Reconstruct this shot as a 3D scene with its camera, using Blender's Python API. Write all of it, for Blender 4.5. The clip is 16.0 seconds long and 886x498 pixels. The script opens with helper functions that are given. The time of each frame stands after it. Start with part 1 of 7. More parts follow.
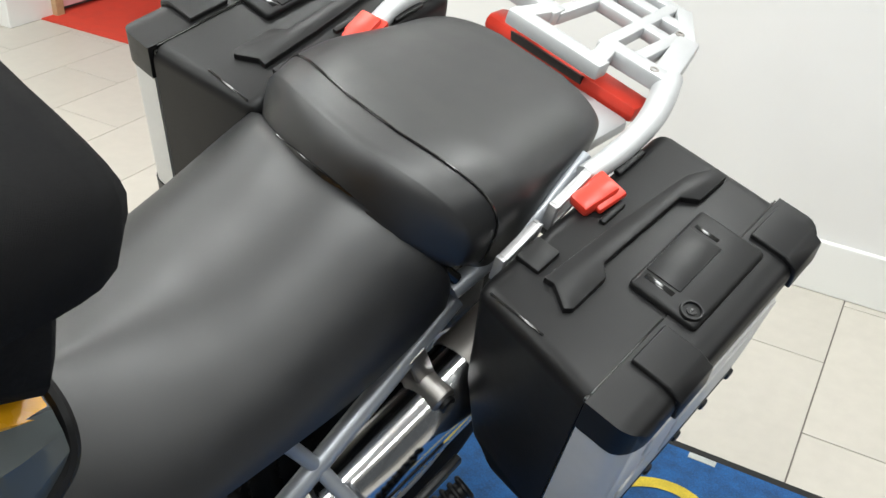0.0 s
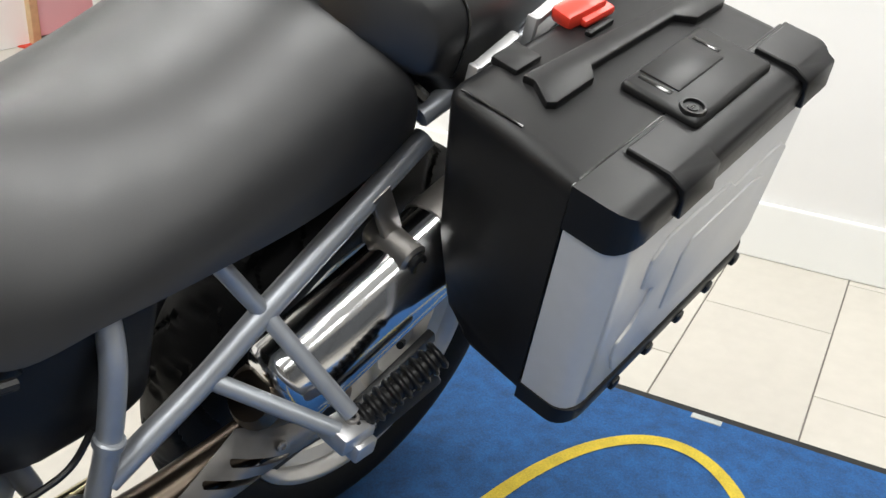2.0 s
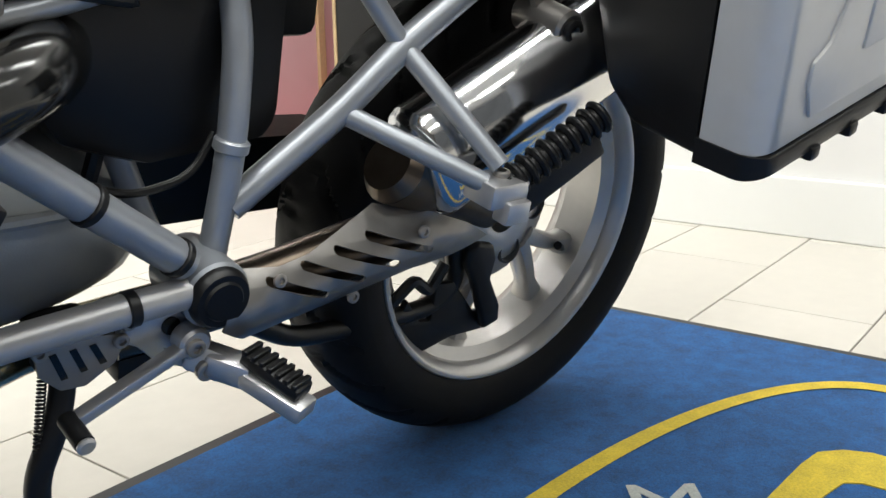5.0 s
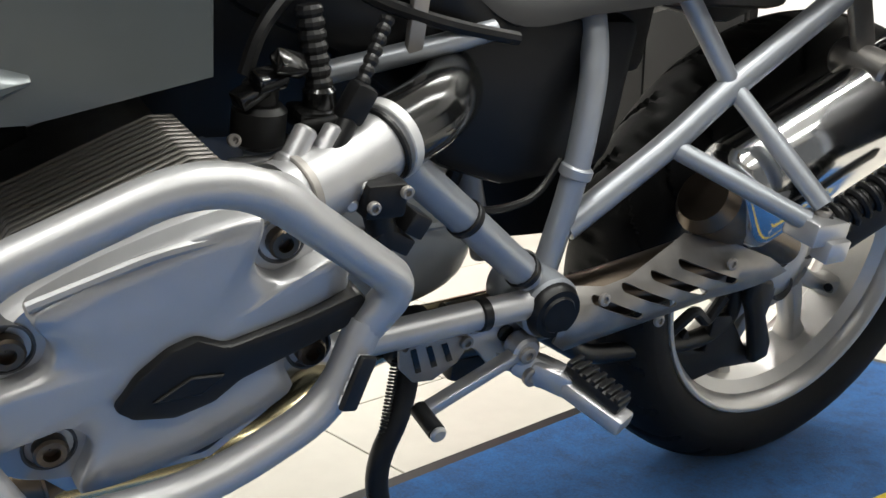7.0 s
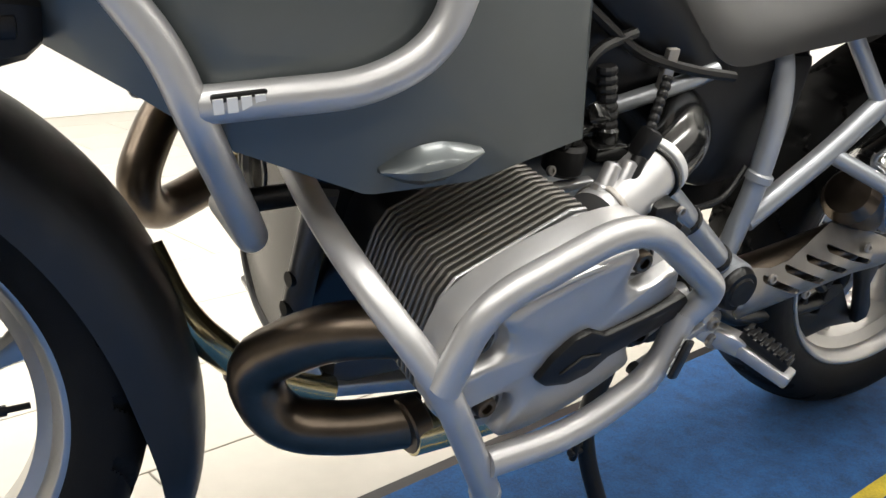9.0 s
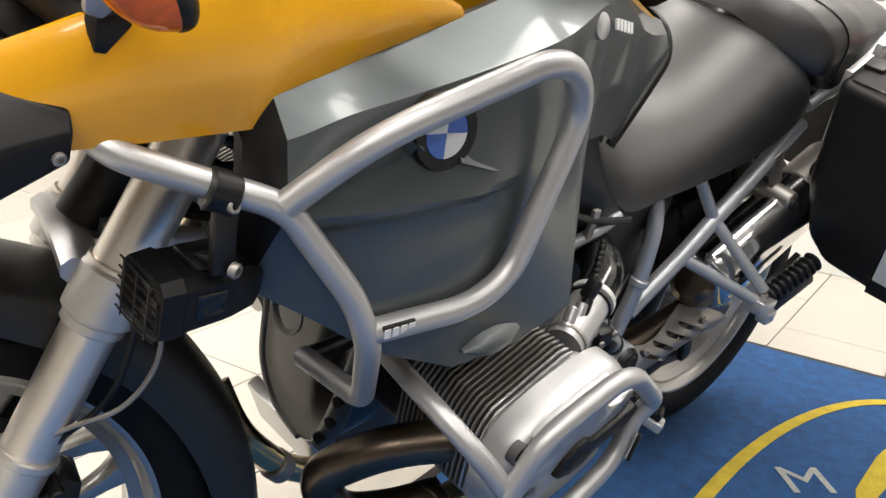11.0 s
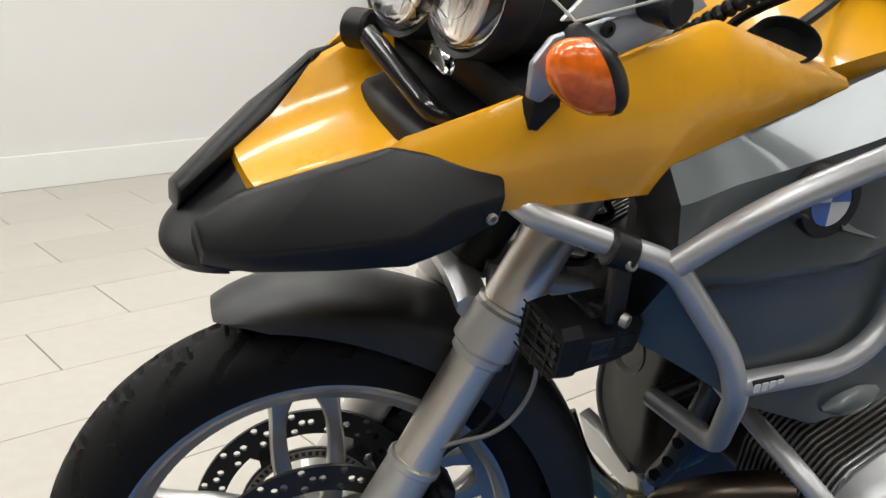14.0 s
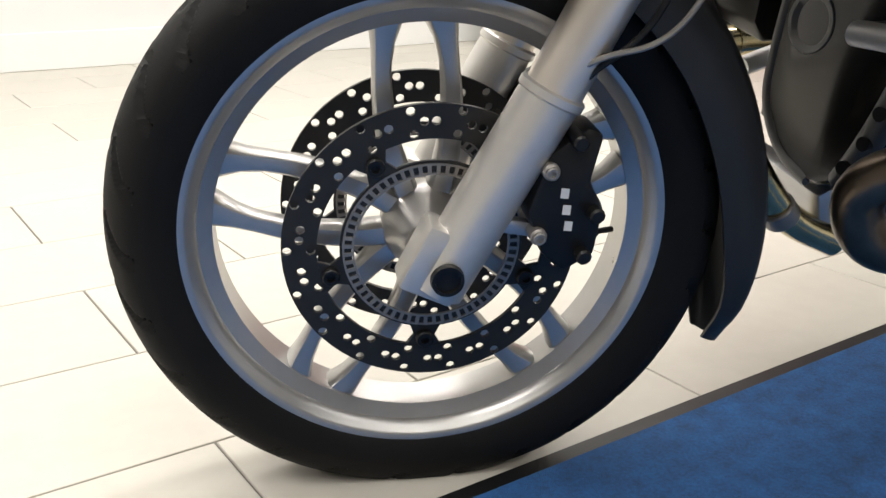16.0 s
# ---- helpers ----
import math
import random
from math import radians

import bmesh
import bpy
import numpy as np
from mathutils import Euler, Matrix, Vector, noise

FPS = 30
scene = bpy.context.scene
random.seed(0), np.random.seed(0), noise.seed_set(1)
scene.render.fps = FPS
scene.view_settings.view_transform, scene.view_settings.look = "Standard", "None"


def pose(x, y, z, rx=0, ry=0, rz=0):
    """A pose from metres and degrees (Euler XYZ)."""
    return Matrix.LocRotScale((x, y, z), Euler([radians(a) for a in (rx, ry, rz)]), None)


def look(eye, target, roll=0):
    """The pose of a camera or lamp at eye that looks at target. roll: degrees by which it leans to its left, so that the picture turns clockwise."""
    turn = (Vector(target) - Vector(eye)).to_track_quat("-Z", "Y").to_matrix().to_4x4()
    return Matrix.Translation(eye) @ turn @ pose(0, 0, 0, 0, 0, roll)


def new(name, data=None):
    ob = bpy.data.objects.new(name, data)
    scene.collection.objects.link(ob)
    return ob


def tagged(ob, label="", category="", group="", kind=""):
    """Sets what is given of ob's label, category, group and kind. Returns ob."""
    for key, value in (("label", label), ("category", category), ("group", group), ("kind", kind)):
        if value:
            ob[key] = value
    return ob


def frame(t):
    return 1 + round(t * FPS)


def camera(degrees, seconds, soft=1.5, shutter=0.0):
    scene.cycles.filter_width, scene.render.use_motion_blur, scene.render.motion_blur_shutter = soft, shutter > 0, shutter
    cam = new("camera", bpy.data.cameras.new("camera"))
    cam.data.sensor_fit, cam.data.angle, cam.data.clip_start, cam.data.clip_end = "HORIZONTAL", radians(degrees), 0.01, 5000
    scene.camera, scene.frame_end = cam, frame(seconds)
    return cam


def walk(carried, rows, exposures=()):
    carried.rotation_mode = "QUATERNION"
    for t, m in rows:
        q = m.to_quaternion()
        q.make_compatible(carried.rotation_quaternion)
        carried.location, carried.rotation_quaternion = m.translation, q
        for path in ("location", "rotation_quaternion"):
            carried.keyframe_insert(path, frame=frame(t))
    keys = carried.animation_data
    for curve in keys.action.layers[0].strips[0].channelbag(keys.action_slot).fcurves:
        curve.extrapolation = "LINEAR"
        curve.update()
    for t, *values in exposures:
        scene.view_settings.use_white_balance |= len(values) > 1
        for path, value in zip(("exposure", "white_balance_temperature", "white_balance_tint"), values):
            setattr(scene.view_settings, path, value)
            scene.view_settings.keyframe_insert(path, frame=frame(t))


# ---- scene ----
cam = camera(50.8, 16.0)
PATH = [
    (0, (0.285, 0.469, 1.426), (1.807, 1.245, 0.387), 3.9),
    (0.5, (0.223, 0.458, 1.348), (1.797, 1.196, 0.36), 3.9),
    (1, (0.238, 0.45, 1.257), (1.838, 1.175, 0.3), 4.4),
    (1.5, (0.262, 0.435, 1.171), (1.884, 1.192, 0.279), 3.7),
    (2, (0.286, 0.419, 1.077), (1.901, 1.233, 0.223), 3.5),
    (2.5, (0.294, 0.409, 0.958), (1.885, 1.298, 0.136), 2.8),
    (3, (0.311, 0.386, 0.842), (1.894, 1.329, 0.064), 0.3),
    (3.2, (0.314, 0.377, 0.805), (1.885, 1.354, 0.046), -0.6),
    (5.5, (0.233, 0.397, 0.594), (1.752, 1.62, 0.149), -0.2),
    (6, (0.198, 0.412, 0.592), (1.653, 1.711, 0.153), 0.2),
    (6.5, (0.153, 0.441, 0.599), (1.542, 1.814, 0.167), 0.5),
    (7, (0.113, 0.459, 0.618), (1.421, 1.906, 0.178), 0.7),
    (7.5, (0.068, 0.47, 0.628), (1.278, 1.985, 0.139), 0.4),
    (8, (0.019, 0.484, 0.617), (1.112, 2.065, 0.065), -1.2),
    (8.5, (-0.062, 0.485, 0.65), (1.074, 2.041, 0.114), 0.6),
    (8.7, (-0.119, 0.481, 0.681), (1.078, 1.986, 0.129), 1.0),
    (10.8, (-0.534, 0.531, 0.943), (1.052, 1.6, 0.358), 3.6),
    (11, (-0.563, 0.535, 0.973), (1.044, 1.566, 0.378), 3.5),
    (11.5, (-0.607, 0.518, 1.025), (0.99, 1.58, 0.458), 2.6),
    (12, (-0.635, 0.533, 1.067), (0.93, 1.663, 0.542), 2.8),
    (12.5, (-0.645, 0.544, 1.089), (0.86, 1.774, 0.619), 2.9),
    (13, (-0.658, 0.553, 1.094), (0.766, 1.88, 0.633), 2.7),
    (13.5, (-0.68, 0.561, 1.084), (0.644, 1.977, 0.589), 2.5),
    (14, (-0.692, 0.569, 1.021), (0.548, 2.03, 0.448), 1.6),
    (14.5, (-0.675, 0.585, 0.931), (0.497, 2.075, 0.294), 1.3),
    (15, (-0.671, 0.636, 0.82), (0.487, 2.111, 0.126), 1.2),
    (15.5, (-0.665, 0.66, 0.716), (0.429, 2.174, 0.003), 1.3),
    (16, (-0.66, 0.675, 0.616), (0.422, 2.224, -0.04), 0.8),
]
walk(cam, [(t, look(eye, target, roll)) for t, eye, target, roll in PATH], exposures=((0.0, -0.16, 6350, 5), (1.0, -0.06, 6400, 6), (3.0, 0.08, 6500, 8), (6.0, 0.12, 6450, 5), (7.0, 0.3, 6600, 6), (8.0, 0.42, 6850, 8), (8.5, 0.42, 6850, 8), (11.0, 0.12, 6900, 10), (12.5, -0.1, 6500, 7), (13.0, -0.42, 6500, 7), (13.4, -0.48, 6550, 8), (14.2, -0.38, 6550, 8), (15.0, 0.04, 6750, 9), (16.0, 0.1, 6750, 9)))


# ---- light ----
world = bpy.data.worlds.new("world")
scene.world = world
world.use_nodes = True
wb = world.node_tree.nodes["Background"]
wb.inputs[0].default_value, wb.inputs[1].default_value = (0.95, 0.97, 1.0, 1), 0.12


def area(name, m, sx, sy, power, colour=(1, 1, 1)):
    data = bpy.data.lights.new(name, "AREA")
    data.shape, data.size, data.size_y, data.energy, data.color = "RECTANGLE", sx, sy, power, colour
    ob = new(name, data)
    ob.matrix_world = m
    return ob


LAMPS = [(-2.1 + 1.5 * ix, -1.1 + 1.5 * iy) for ix in range(4) for iy in range(4)]
for lx, ly in LAMPS:
    area("ceiling_lamp_light", pose(lx, ly, 2.66), 1.1, 0.28, 23 if ly > -1 else 13, (1.0, 0.985, 0.97))
# soft fill added behind the camera, from an assumed shop window out of view
area("south_fill_light", pose(-0.5, -2.3, 1.5, -90, 0, 0), 4.6, 2.2, 8, (0.95, 0.975, 1.0))

# ---- materials ----


def mat(name, colour, rough=0.5, metal=0.0, noise_scale=40.0, vary=0.06, bump=0.0, bump_scale=200.0, coat=0.0, piece=0.0, spec=0.5):
    m = bpy.data.materials.new(name)
    m.use_nodes = True
    nt = m.node_tree
    b = nt.nodes["Principled BSDF"]
    b.inputs["Metallic"].default_value = metal
    b.inputs["Coat Weight"].default_value = coat
    b.inputs["Specular IOR Level"].default_value = spec
    b.inputs["Coat Roughness"].default_value = 0.05
    co = nt.nodes.new("ShaderNodeTexCoord")
    n1 = nt.nodes.new("ShaderNodeTexNoise")
    n1.inputs["Scale"].default_value, n1.inputs["Detail"].default_value = noise_scale, 6
    nt.links.new(co.outputs["Object"], n1.inputs["Vector"])
    n2 = nt.nodes.new("ShaderNodeTexNoise")
    n2.inputs["Scale"].default_value, n2.inputs["Detail"].default_value = noise_scale / 9, 3
    nt.links.new(co.outputs["Object"], n2.inputs["Vector"])
    add = nt.nodes.new("ShaderNodeMath")
    add.operation = "ADD"
    nt.links.new(n1.outputs["Fac"], add.inputs[0])
    nt.links.new(n2.outputs["Fac"], add.inputs[1])
    ramp = nt.nodes.new("ShaderNodeMapRange")
    ramp.inputs["From Min"].default_value, ramp.inputs["From Max"].default_value = 0.6, 1.4
    ramp.inputs["To Min"].default_value, ramp.inputs["To Max"].default_value = 1 - vary, 1 + vary
    nt.links.new(add.outputs[0], ramp.inputs["Value"])
    mul = nt.nodes.new("ShaderNodeVectorMath")
    mul.operation = "SCALE"
    mul.inputs[0].default_value = colour[:3]
    nt.links.new(ramp.outputs[0], mul.inputs["Scale"])
    last = mul
    if piece:
        info = nt.nodes.new("ShaderNodeObjectInfo")
        pr = nt.nodes.new("ShaderNodeMapRange")
        pr.inputs["To Min"].default_value, pr.inputs["To Max"].default_value = 1 - piece, 1 + piece
        nt.links.new(info.outputs["Random"], pr.inputs["Value"])
        mul2 = nt.nodes.new("ShaderNodeVectorMath")
        mul2.operation = "SCALE"
        nt.links.new(mul.outputs[0], mul2.inputs[0])
        nt.links.new(pr.outputs[0], mul2.inputs["Scale"])
        last = mul2
    nt.links.new(last.outputs[0], b.inputs["Base Color"])
    rr = nt.nodes.new("ShaderNodeMapRange")
    rr.inputs["From Min"].default_value, rr.inputs["From Max"].default_value = 0.6, 1.4
    rr.inputs["To Min"].default_value, rr.inputs["To Max"].default_value = max(0.02, rough * 0.85), min(1, rough * 1.15)
    nt.links.new(add.outputs[0], rr.inputs["Value"])
    nt.links.new(rr.outputs[0], b.inputs["Roughness"])
    if bump:
        n3 = nt.nodes.new("ShaderNodeTexNoise")
        n3.inputs["Scale"].default_value, n3.inputs["Detail"].default_value = bump_scale, 4
        nt.links.new(co.outputs["Object"], n3.inputs["Vector"])
        bp = nt.nodes.new("ShaderNodeBump")
        bp.inputs["Strength"].default_value, bp.inputs["Distance"].default_value = bump, 0.002
        nt.links.new(n3.outputs["Fac"], bp.inputs["Height"])
        nt.links.new(bp.outputs[0], b.inputs["Normal"])
    return m


def glass(name, colour, rough=0.02, amount=1.0):
    m = mat(name, colour, rough, vary=0.0)
    b = m.node_tree.nodes["Principled BSDF"]
    b.inputs["Transmission Weight"].default_value = amount
    b.inputs["IOR"].default_value = 1.45
    return m


WALL = mat("white wall paint", (0.75, 0.74, 0.725), 0.75, vary=0.02, noise_scale=6, bump=0.06, bump_scale=260)
# for the walls out of view; kept dark so they bounce less fill
WALLGREY = mat("dark grey unseen wall limiting fill", (0.18, 0.176, 0.17), 0.7, vary=0.03, noise_scale=6)
CEIL = mat("white ceiling board", (0.8, 0.8, 0.79), 0.9, vary=0.03, bump=0.2, bump_scale=400)
SKIRT = mat("white gloss woodwork paint", (0.82, 0.82, 0.8), 0.35, vary=0.02, noise_scale=8)
PINK = mat("pale pink door laminate", (0.72, 0.5, 0.53), 0.5, vary=0.03, noise_scale=9)
WOODF = mat("light oak frame", (0.5, 0.36, 0.2), 0.5, vary=0.15, noise_scale=50)
TILE = mat("beige porcelain tile", (0.53, 0.5, 0.445), 0.32, vary=0.06, noise_scale=26, bump=0.05, bump_scale=160, piece=0.035)
GROUT = mat("grey grout", (0.2, 0.185, 0.165), 0.9, vary=0.15)
MATBLUE = mat("blue carpet pile", (0.014, 0.085, 0.25), 0.97, vary=0.5, noise_scale=260, bump=1.0, bump_scale=700)
MATYEL = mat("yellow carpet pile", (0.62, 0.47, 0.045), 0.97, vary=0.3, noise_scale=260, bump=1.0, bump_scale=700)
MATWHITE = mat("pale carpet pile", (0.45, 0.47, 0.45), 0.97, vary=0.25, noise_scale=260, bump=0.8, bump_scale=700)
REDCARPET = mat("red carpet", (0.62, 0.05, 0.025), 0.95, vary=0.15, noise_scale=200, bump=0.7, bump_scale=800)
BLACK = mat("black grained plastic", (0.0065, 0.0065, 0.007), 0.4, vary=0.12, noise_scale=60, bump=0.04, bump_scale=900, spec=0.3)
GLOSSBLACK = mat("gloss black paint", (0.006, 0.006, 0.006), 0.14, vary=0.05, noise_scale=30)
SATIN = mat("satin black metal", (0.008, 0.008, 0.0085), 0.38, vary=0.2, noise_scale=70, bump=0.05, spec=0.35)
FABRIC = mat("black nylon fabric", (0.007, 0.007, 0.0075), 0.85, vary=0.2, noise_scale=300, bump=0.5, bump_scale=1600, spec=0.15)
SEATM = mat("black seat vinyl", (0.006, 0.0063, 0.0074), 0.42, vary=0.08, noise_scale=25, bump=0.12, bump_scale=1100, spec=0.9)
RACKPAINT = mat("pale silver painted casting", (0.5, 0.51, 0.52), 0.42, 0.35, vary=0.05, noise_scale=50)
SILVER = mat("silver painted steel", (0.47, 0.47, 0.475), 0.4, 0.65, vary=0.06, noise_scale=50, bump=0.04, bump_scale=600)
FRAMEGREY = mat("grey painted frame steel", (0.36, 0.38, 0.41), 0.36, 0.55, vary=0.06, noise_scale=50)
CASTALU = mat("cast aluminium", (0.54, 0.54, 0.55), 0.33, 0.8, vary=0.08, noise_scale=60, bump=0.12, bump_scale=700)
# engine castings; also the shade in bolt pockets and hub holes
ENGDARK = mat("dark grey engine casting and recess shade", (0.08, 0.08, 0.082), 0.42, 0.3, vary=0.15, noise_scale=50, bump=0.1, bump_scale=500)
GREYENG = mat("grey painted engine casting", (0.34, 0.36, 0.37), 0.42, 0.4, vary=0.08, noise_scale=50, bump=0.1, bump_scale=600)
STEEL = mat("brushed stainless steel", (0.34, 0.32, 0.3), 0.5, 0.75, vary=0.12, noise_scale=60, bump=0.06, bump_scale=500)
SHIELDST = mat("smoked stainless steel sheet", (0.3, 0.285, 0.27), 0.36, 0.9, vary=0.16, noise_scale=40)
HEATSTEEL = mat("heat-tinted dark steel", (0.125, 0.1, 0.078), 0.32, 1.0, vary=0.35, noise_scale=30, bump=0.05)
BRASSY = mat("straw-tinted steel", (0.5, 0.43, 0.26), 0.2, 1.0, vary=0.2, noise_scale=25)
REFLECTOR = mat("moulded lamp reflector", (0.72, 0.67, 0.61), 0.42, 0.9, vary=0.3, noise_scale=70, bump=0.3, bump_scale=60)
CHROME = mat("polished chrome", (0.74, 0.74, 0.75), 0.13, 1.0, vary=0.02)
FORKM = mat("satin anodised fork tube", (0.86, 0.79, 0.71), 0.35, 0.84, vary=0.04, noise_scale=60)
YELLOW = mat("yellow body paint", (0.76, 0.362, 0.008), 0.28, vary=0.02, noise_scale=20, coat=0.7)
GREYP = mat("grey metallic body paint", (0.09, 0.103, 0.107), 0.36, 0.5, vary=0.03, noise_scale=90, coat=0.3)
CASESILVER = mat("matt silver case cover", (0.62, 0.62, 0.615), 0.42, 0.3, vary=0.05, noise_scale=40)
GUARDGREY = mat("dark grey satin plastic", (0.018, 0.0185, 0.019), 0.46, vary=0.12, noise_scale=50, bump=0.04, bump_scale=900, spec=0.55)
RUBBER = mat("tyre rubber", (0.0065, 0.0064, 0.0064), 0.62, vary=0.3, noise_scale=40, bump=0.15, bump_scale=500, spec=0.2)
RIMALU = mat("silver painted alloy", (0.5, 0.492, 0.48), 0.32, 0.8, vary=0.06, noise_scale=60, bump=0.05, bump_scale=500)
LEGALU = mat("matt silver fork casting", (0.7, 0.675, 0.64), 0.38, 0.65, vary=0.06, noise_scale=50, bump=0.08, bump_scale=600)
FINMETAL = mat("darker warm grey fin metal", (0.2, 0.19, 0.175), 0.42, 0.6, vary=0.15, noise_scale=60, bump=0.1, bump_scale=500)
DISC = mat("dark brake disc steel", (0.035, 0.034, 0.033), 0.42, 0.5, vary=0.15, noise_scale=50)
RED = mat("red plastic", (0.65, 0.045, 0.025), 0.35, vary=0.08)
BLUEENAMEL = mat("blue enamel", (0.03, 0.13, 0.5), 0.25, vary=0.03)
WHITEENAMEL = mat("white enamel", (0.75, 0.75, 0.74), 0.3, vary=0.03)
AMBER = mat("amber lens plastic", (0.78, 0.14, 0.006), 0.12, vary=0.45, noise_scale=90, bump=0.5, bump_scale=90, coat=0.6)
LENS = glass("clear lamp glass", (0.98, 0.98, 0.98))
SCREEN = glass("clear screen acrylic", (0.97, 0.98, 0.97))
# pale colour for the light caught in the screen's edge
EDGEGLOW = mat("pale acrylic edge glow", (0.36, 0.38, 0.34), 0.15, vary=0.02)
POLY = glass("clear map pocket film", (0.9, 0.9, 0.9), 0.08)

# ---- geometry helpers ----


def part(name, bm, material, parent=None, label="", smooth=True, angle=38):
    bmesh.ops.recalc_face_normals(bm, faces=bm.faces)
    me = bpy.data.meshes.new(name)
    bm.to_mesh(me)
    bm.free()
    if smooth:
        me.shade_smooth()
        me.set_sharp_from_angle(angle=radians(angle))
    me.materials.append(material)
    ob = new(name, me)
    ob.parent = parent
    if label:
        tagged(ob, label)
    return ob


def moved(bm, m):
    bmesh.ops.transform(bm, matrix=m, verts=bm.verts)
    return bm


def joined(*bms):
    """One bmesh out of several."""
    out = bmesh.new()
    for b in bms:
        me = bpy.data.meshes.new("join")
        b.to_mesh(me)
        b.free()
        out.from_mesh(me)
        bpy.data.meshes.remove(me)
    return out


def mirrored(bm):
    bmesh.ops.transform(bm, matrix=Matrix.Diagonal((1, -1, 1, 1)), verts=bm.verts)
    bmesh.ops.reverse_faces(bm, faces=bm.faces)
    return bm


def box_bm(x0, x1, y0, y1, z0, z1, bevel=0.0, seg=2):
    bm = bmesh.new()
    bmesh.ops.create_cube(bm, size=1)
    bmesh.ops.scale(bm, vec=(x1 - x0, y1 - y0, z1 - z0), verts=bm.verts)
    bmesh.ops.translate(bm, vec=((x0 + x1) / 2, (y0 + y1) / 2, (z0 + z1) / 2), verts=bm.verts)
    if bevel:
        bmesh.ops.bevel(bm, geom=bm.edges[:], offset=bevel, segments=seg, affect="EDGES", profile=0.5)
    return bm


def prism_bm(outline, y0, y1, bevel=0.0, seg=2):
    """An outline of (x, z) points with a thickness from y0 to y1; y may be given per point by a function."""
    bm = bmesh.new()
    a = [bm.verts.new((x, y0(x, z) if callable(y0) else y0, z)) for x, z in outline]
    b = [bm.verts.new((x, y1(x, z) if callable(y1) else y1, z)) for x, z in outline]
    n = len(a)
    bm.faces.new(a)
    bm.faces.new(b[::-1])
    for k in range(n):
        bm.faces.new((a[k], b[k], b[(k + 1) % n], a[(k + 1) % n]))
    bmesh.ops.recalc_face_normals(bm, faces=bm.faces)
    if bevel:
        bmesh.ops.bevel(bm, geom=bm.edges[:], offset=bevel, segments=seg, affect="EDGES", profile=0.5)
    return bm


def round_path(pts, radius, seg=6):
    """A polyline with its corners rounded."""
    pts = [Vector(p) for p in pts]
    out = [pts[0]]
    for a, b, c in zip(pts, pts[1:], pts[2:]):
        u, v = (a - b), (c - b)
        r = min(radius, u.length * 0.48, v.length * 0.48)
        p, q = b + u.normalized() * r, b + v.normalized() * r
        for i in range(seg + 1):
            k = i / seg
            out.append(p * (1 - k) ** 2 + b * 2 * k * (1 - k) + q * k * k)
    out.append(pts[-1])
    return out


def tube_bm(pts, radius, corner=0.04, sides=14, seg=6, flat=1.0):
    """A round tube along rounded points; radius may be a pair for its two ends."""
    path = round_path(pts, corner, seg) if len(pts) > 2 and corner else [Vector(p) for p in pts]
    bm = bmesh.new()
    n = len(path)
    rad = radius if isinstance(radius, (list, tuple)) else [radius] * n
    if len(rad) != n:
        rad = [rad[0] + (rad[-1] - rad[0]) * i / (n - 1) for i in range(n)]
    up = None
    rings = []
    for i, p in enumerate(path):
        d = (path[min(i + 1, n - 1)] - path[max(i - 1, 0)]).normalized()
        if up is None:
            up = d.orthogonal().normalized()
        up = (up - d * up.dot(d)).normalized()
        side = d.cross(up)
        rings.append([bm.verts.new(p + (up * math.cos(2 * math.pi * k / sides) * flat + side * math.sin(2 * math.pi * k / sides)) * rad[i]) for k in range(sides)])
    for a, b in zip(rings, rings[1:]):
        for k in range(sides):
            bm.faces.new((a[k], a[(k + 1) % sides], b[(k + 1) % sides], b[k]))
    bm.faces.new(rings[0])
    bm.faces.new(rings[-1][::-1])
    return bm


def loft_bm(rings, cap=True, closed=True):
    bm = bmesh.new()
    vs = [[bm.verts.new(p) for p in r] for r in rings]
    for a, b in zip(vs, vs[1:]):
        n = len(a)
        for k in range(n if closed else n - 1):
            bm.faces.new((a[k], a[(k + 1) % n], b[(k + 1) % n], b[k]))
    if cap:
        bm.faces.new(vs[0])
        bm.faces.new(vs[-1][::-1])
    return bm


def spline(knots, t):
    """Smooth values between knots (t, v...)."""
    for a in range(len(knots) - 1):
        if t <= knots[a + 1][0] or a == len(knots) - 2:
            break
    p1, p2 = knots[a], knots[a + 1]
    p0, p3 = knots[max(a - 1, 0)], knots[min(a + 2, len(knots) - 1)]
    k = min(max((t - p1[0]) / (p2[0] - p1[0]), 0), 1)
    out = []
    for j in range(1, len(p1)):
        m1 = (p2[j] - p0[j]) / max(p2[0] - p0[0], 1e-6) * (p2[0] - p1[0])
        m2 = (p3[j] - p1[j]) / max(p3[0] - p1[0], 1e-6) * (p2[0] - p1[0])
        h = k * k * (3 - 2 * k)
        out.append(p1[j] * (1 - h) + p2[j] * h + m1 * (k ** 3 - 2 * k * k + k) + m2 * (k ** 3 - k * k))
    return out


def lathe_bm(profile, steps=48, groove=None):
    """Profile of (radius, y), a closed loop, turned round the y axis."""
    bm = bmesh.new()
    rings = []
    for i in range(steps):
        a = 2 * math.pi * i / steps
        ring = []
        for r, y in profile:
            if groove:
                r = r - groove(a, y, r)
            ring.append(bm.verts.new((r * math.cos(a), y, r * math.sin(a))))
        rings.append(ring)
    n = len(profile)
    for i in range(steps):
        a, b = rings[i], rings[(i + 1) % steps]
        for k in range(n):
            bm.faces.new((a[k], a[(k + 1) % n], b[(k + 1) % n], b[k]))
    return bm


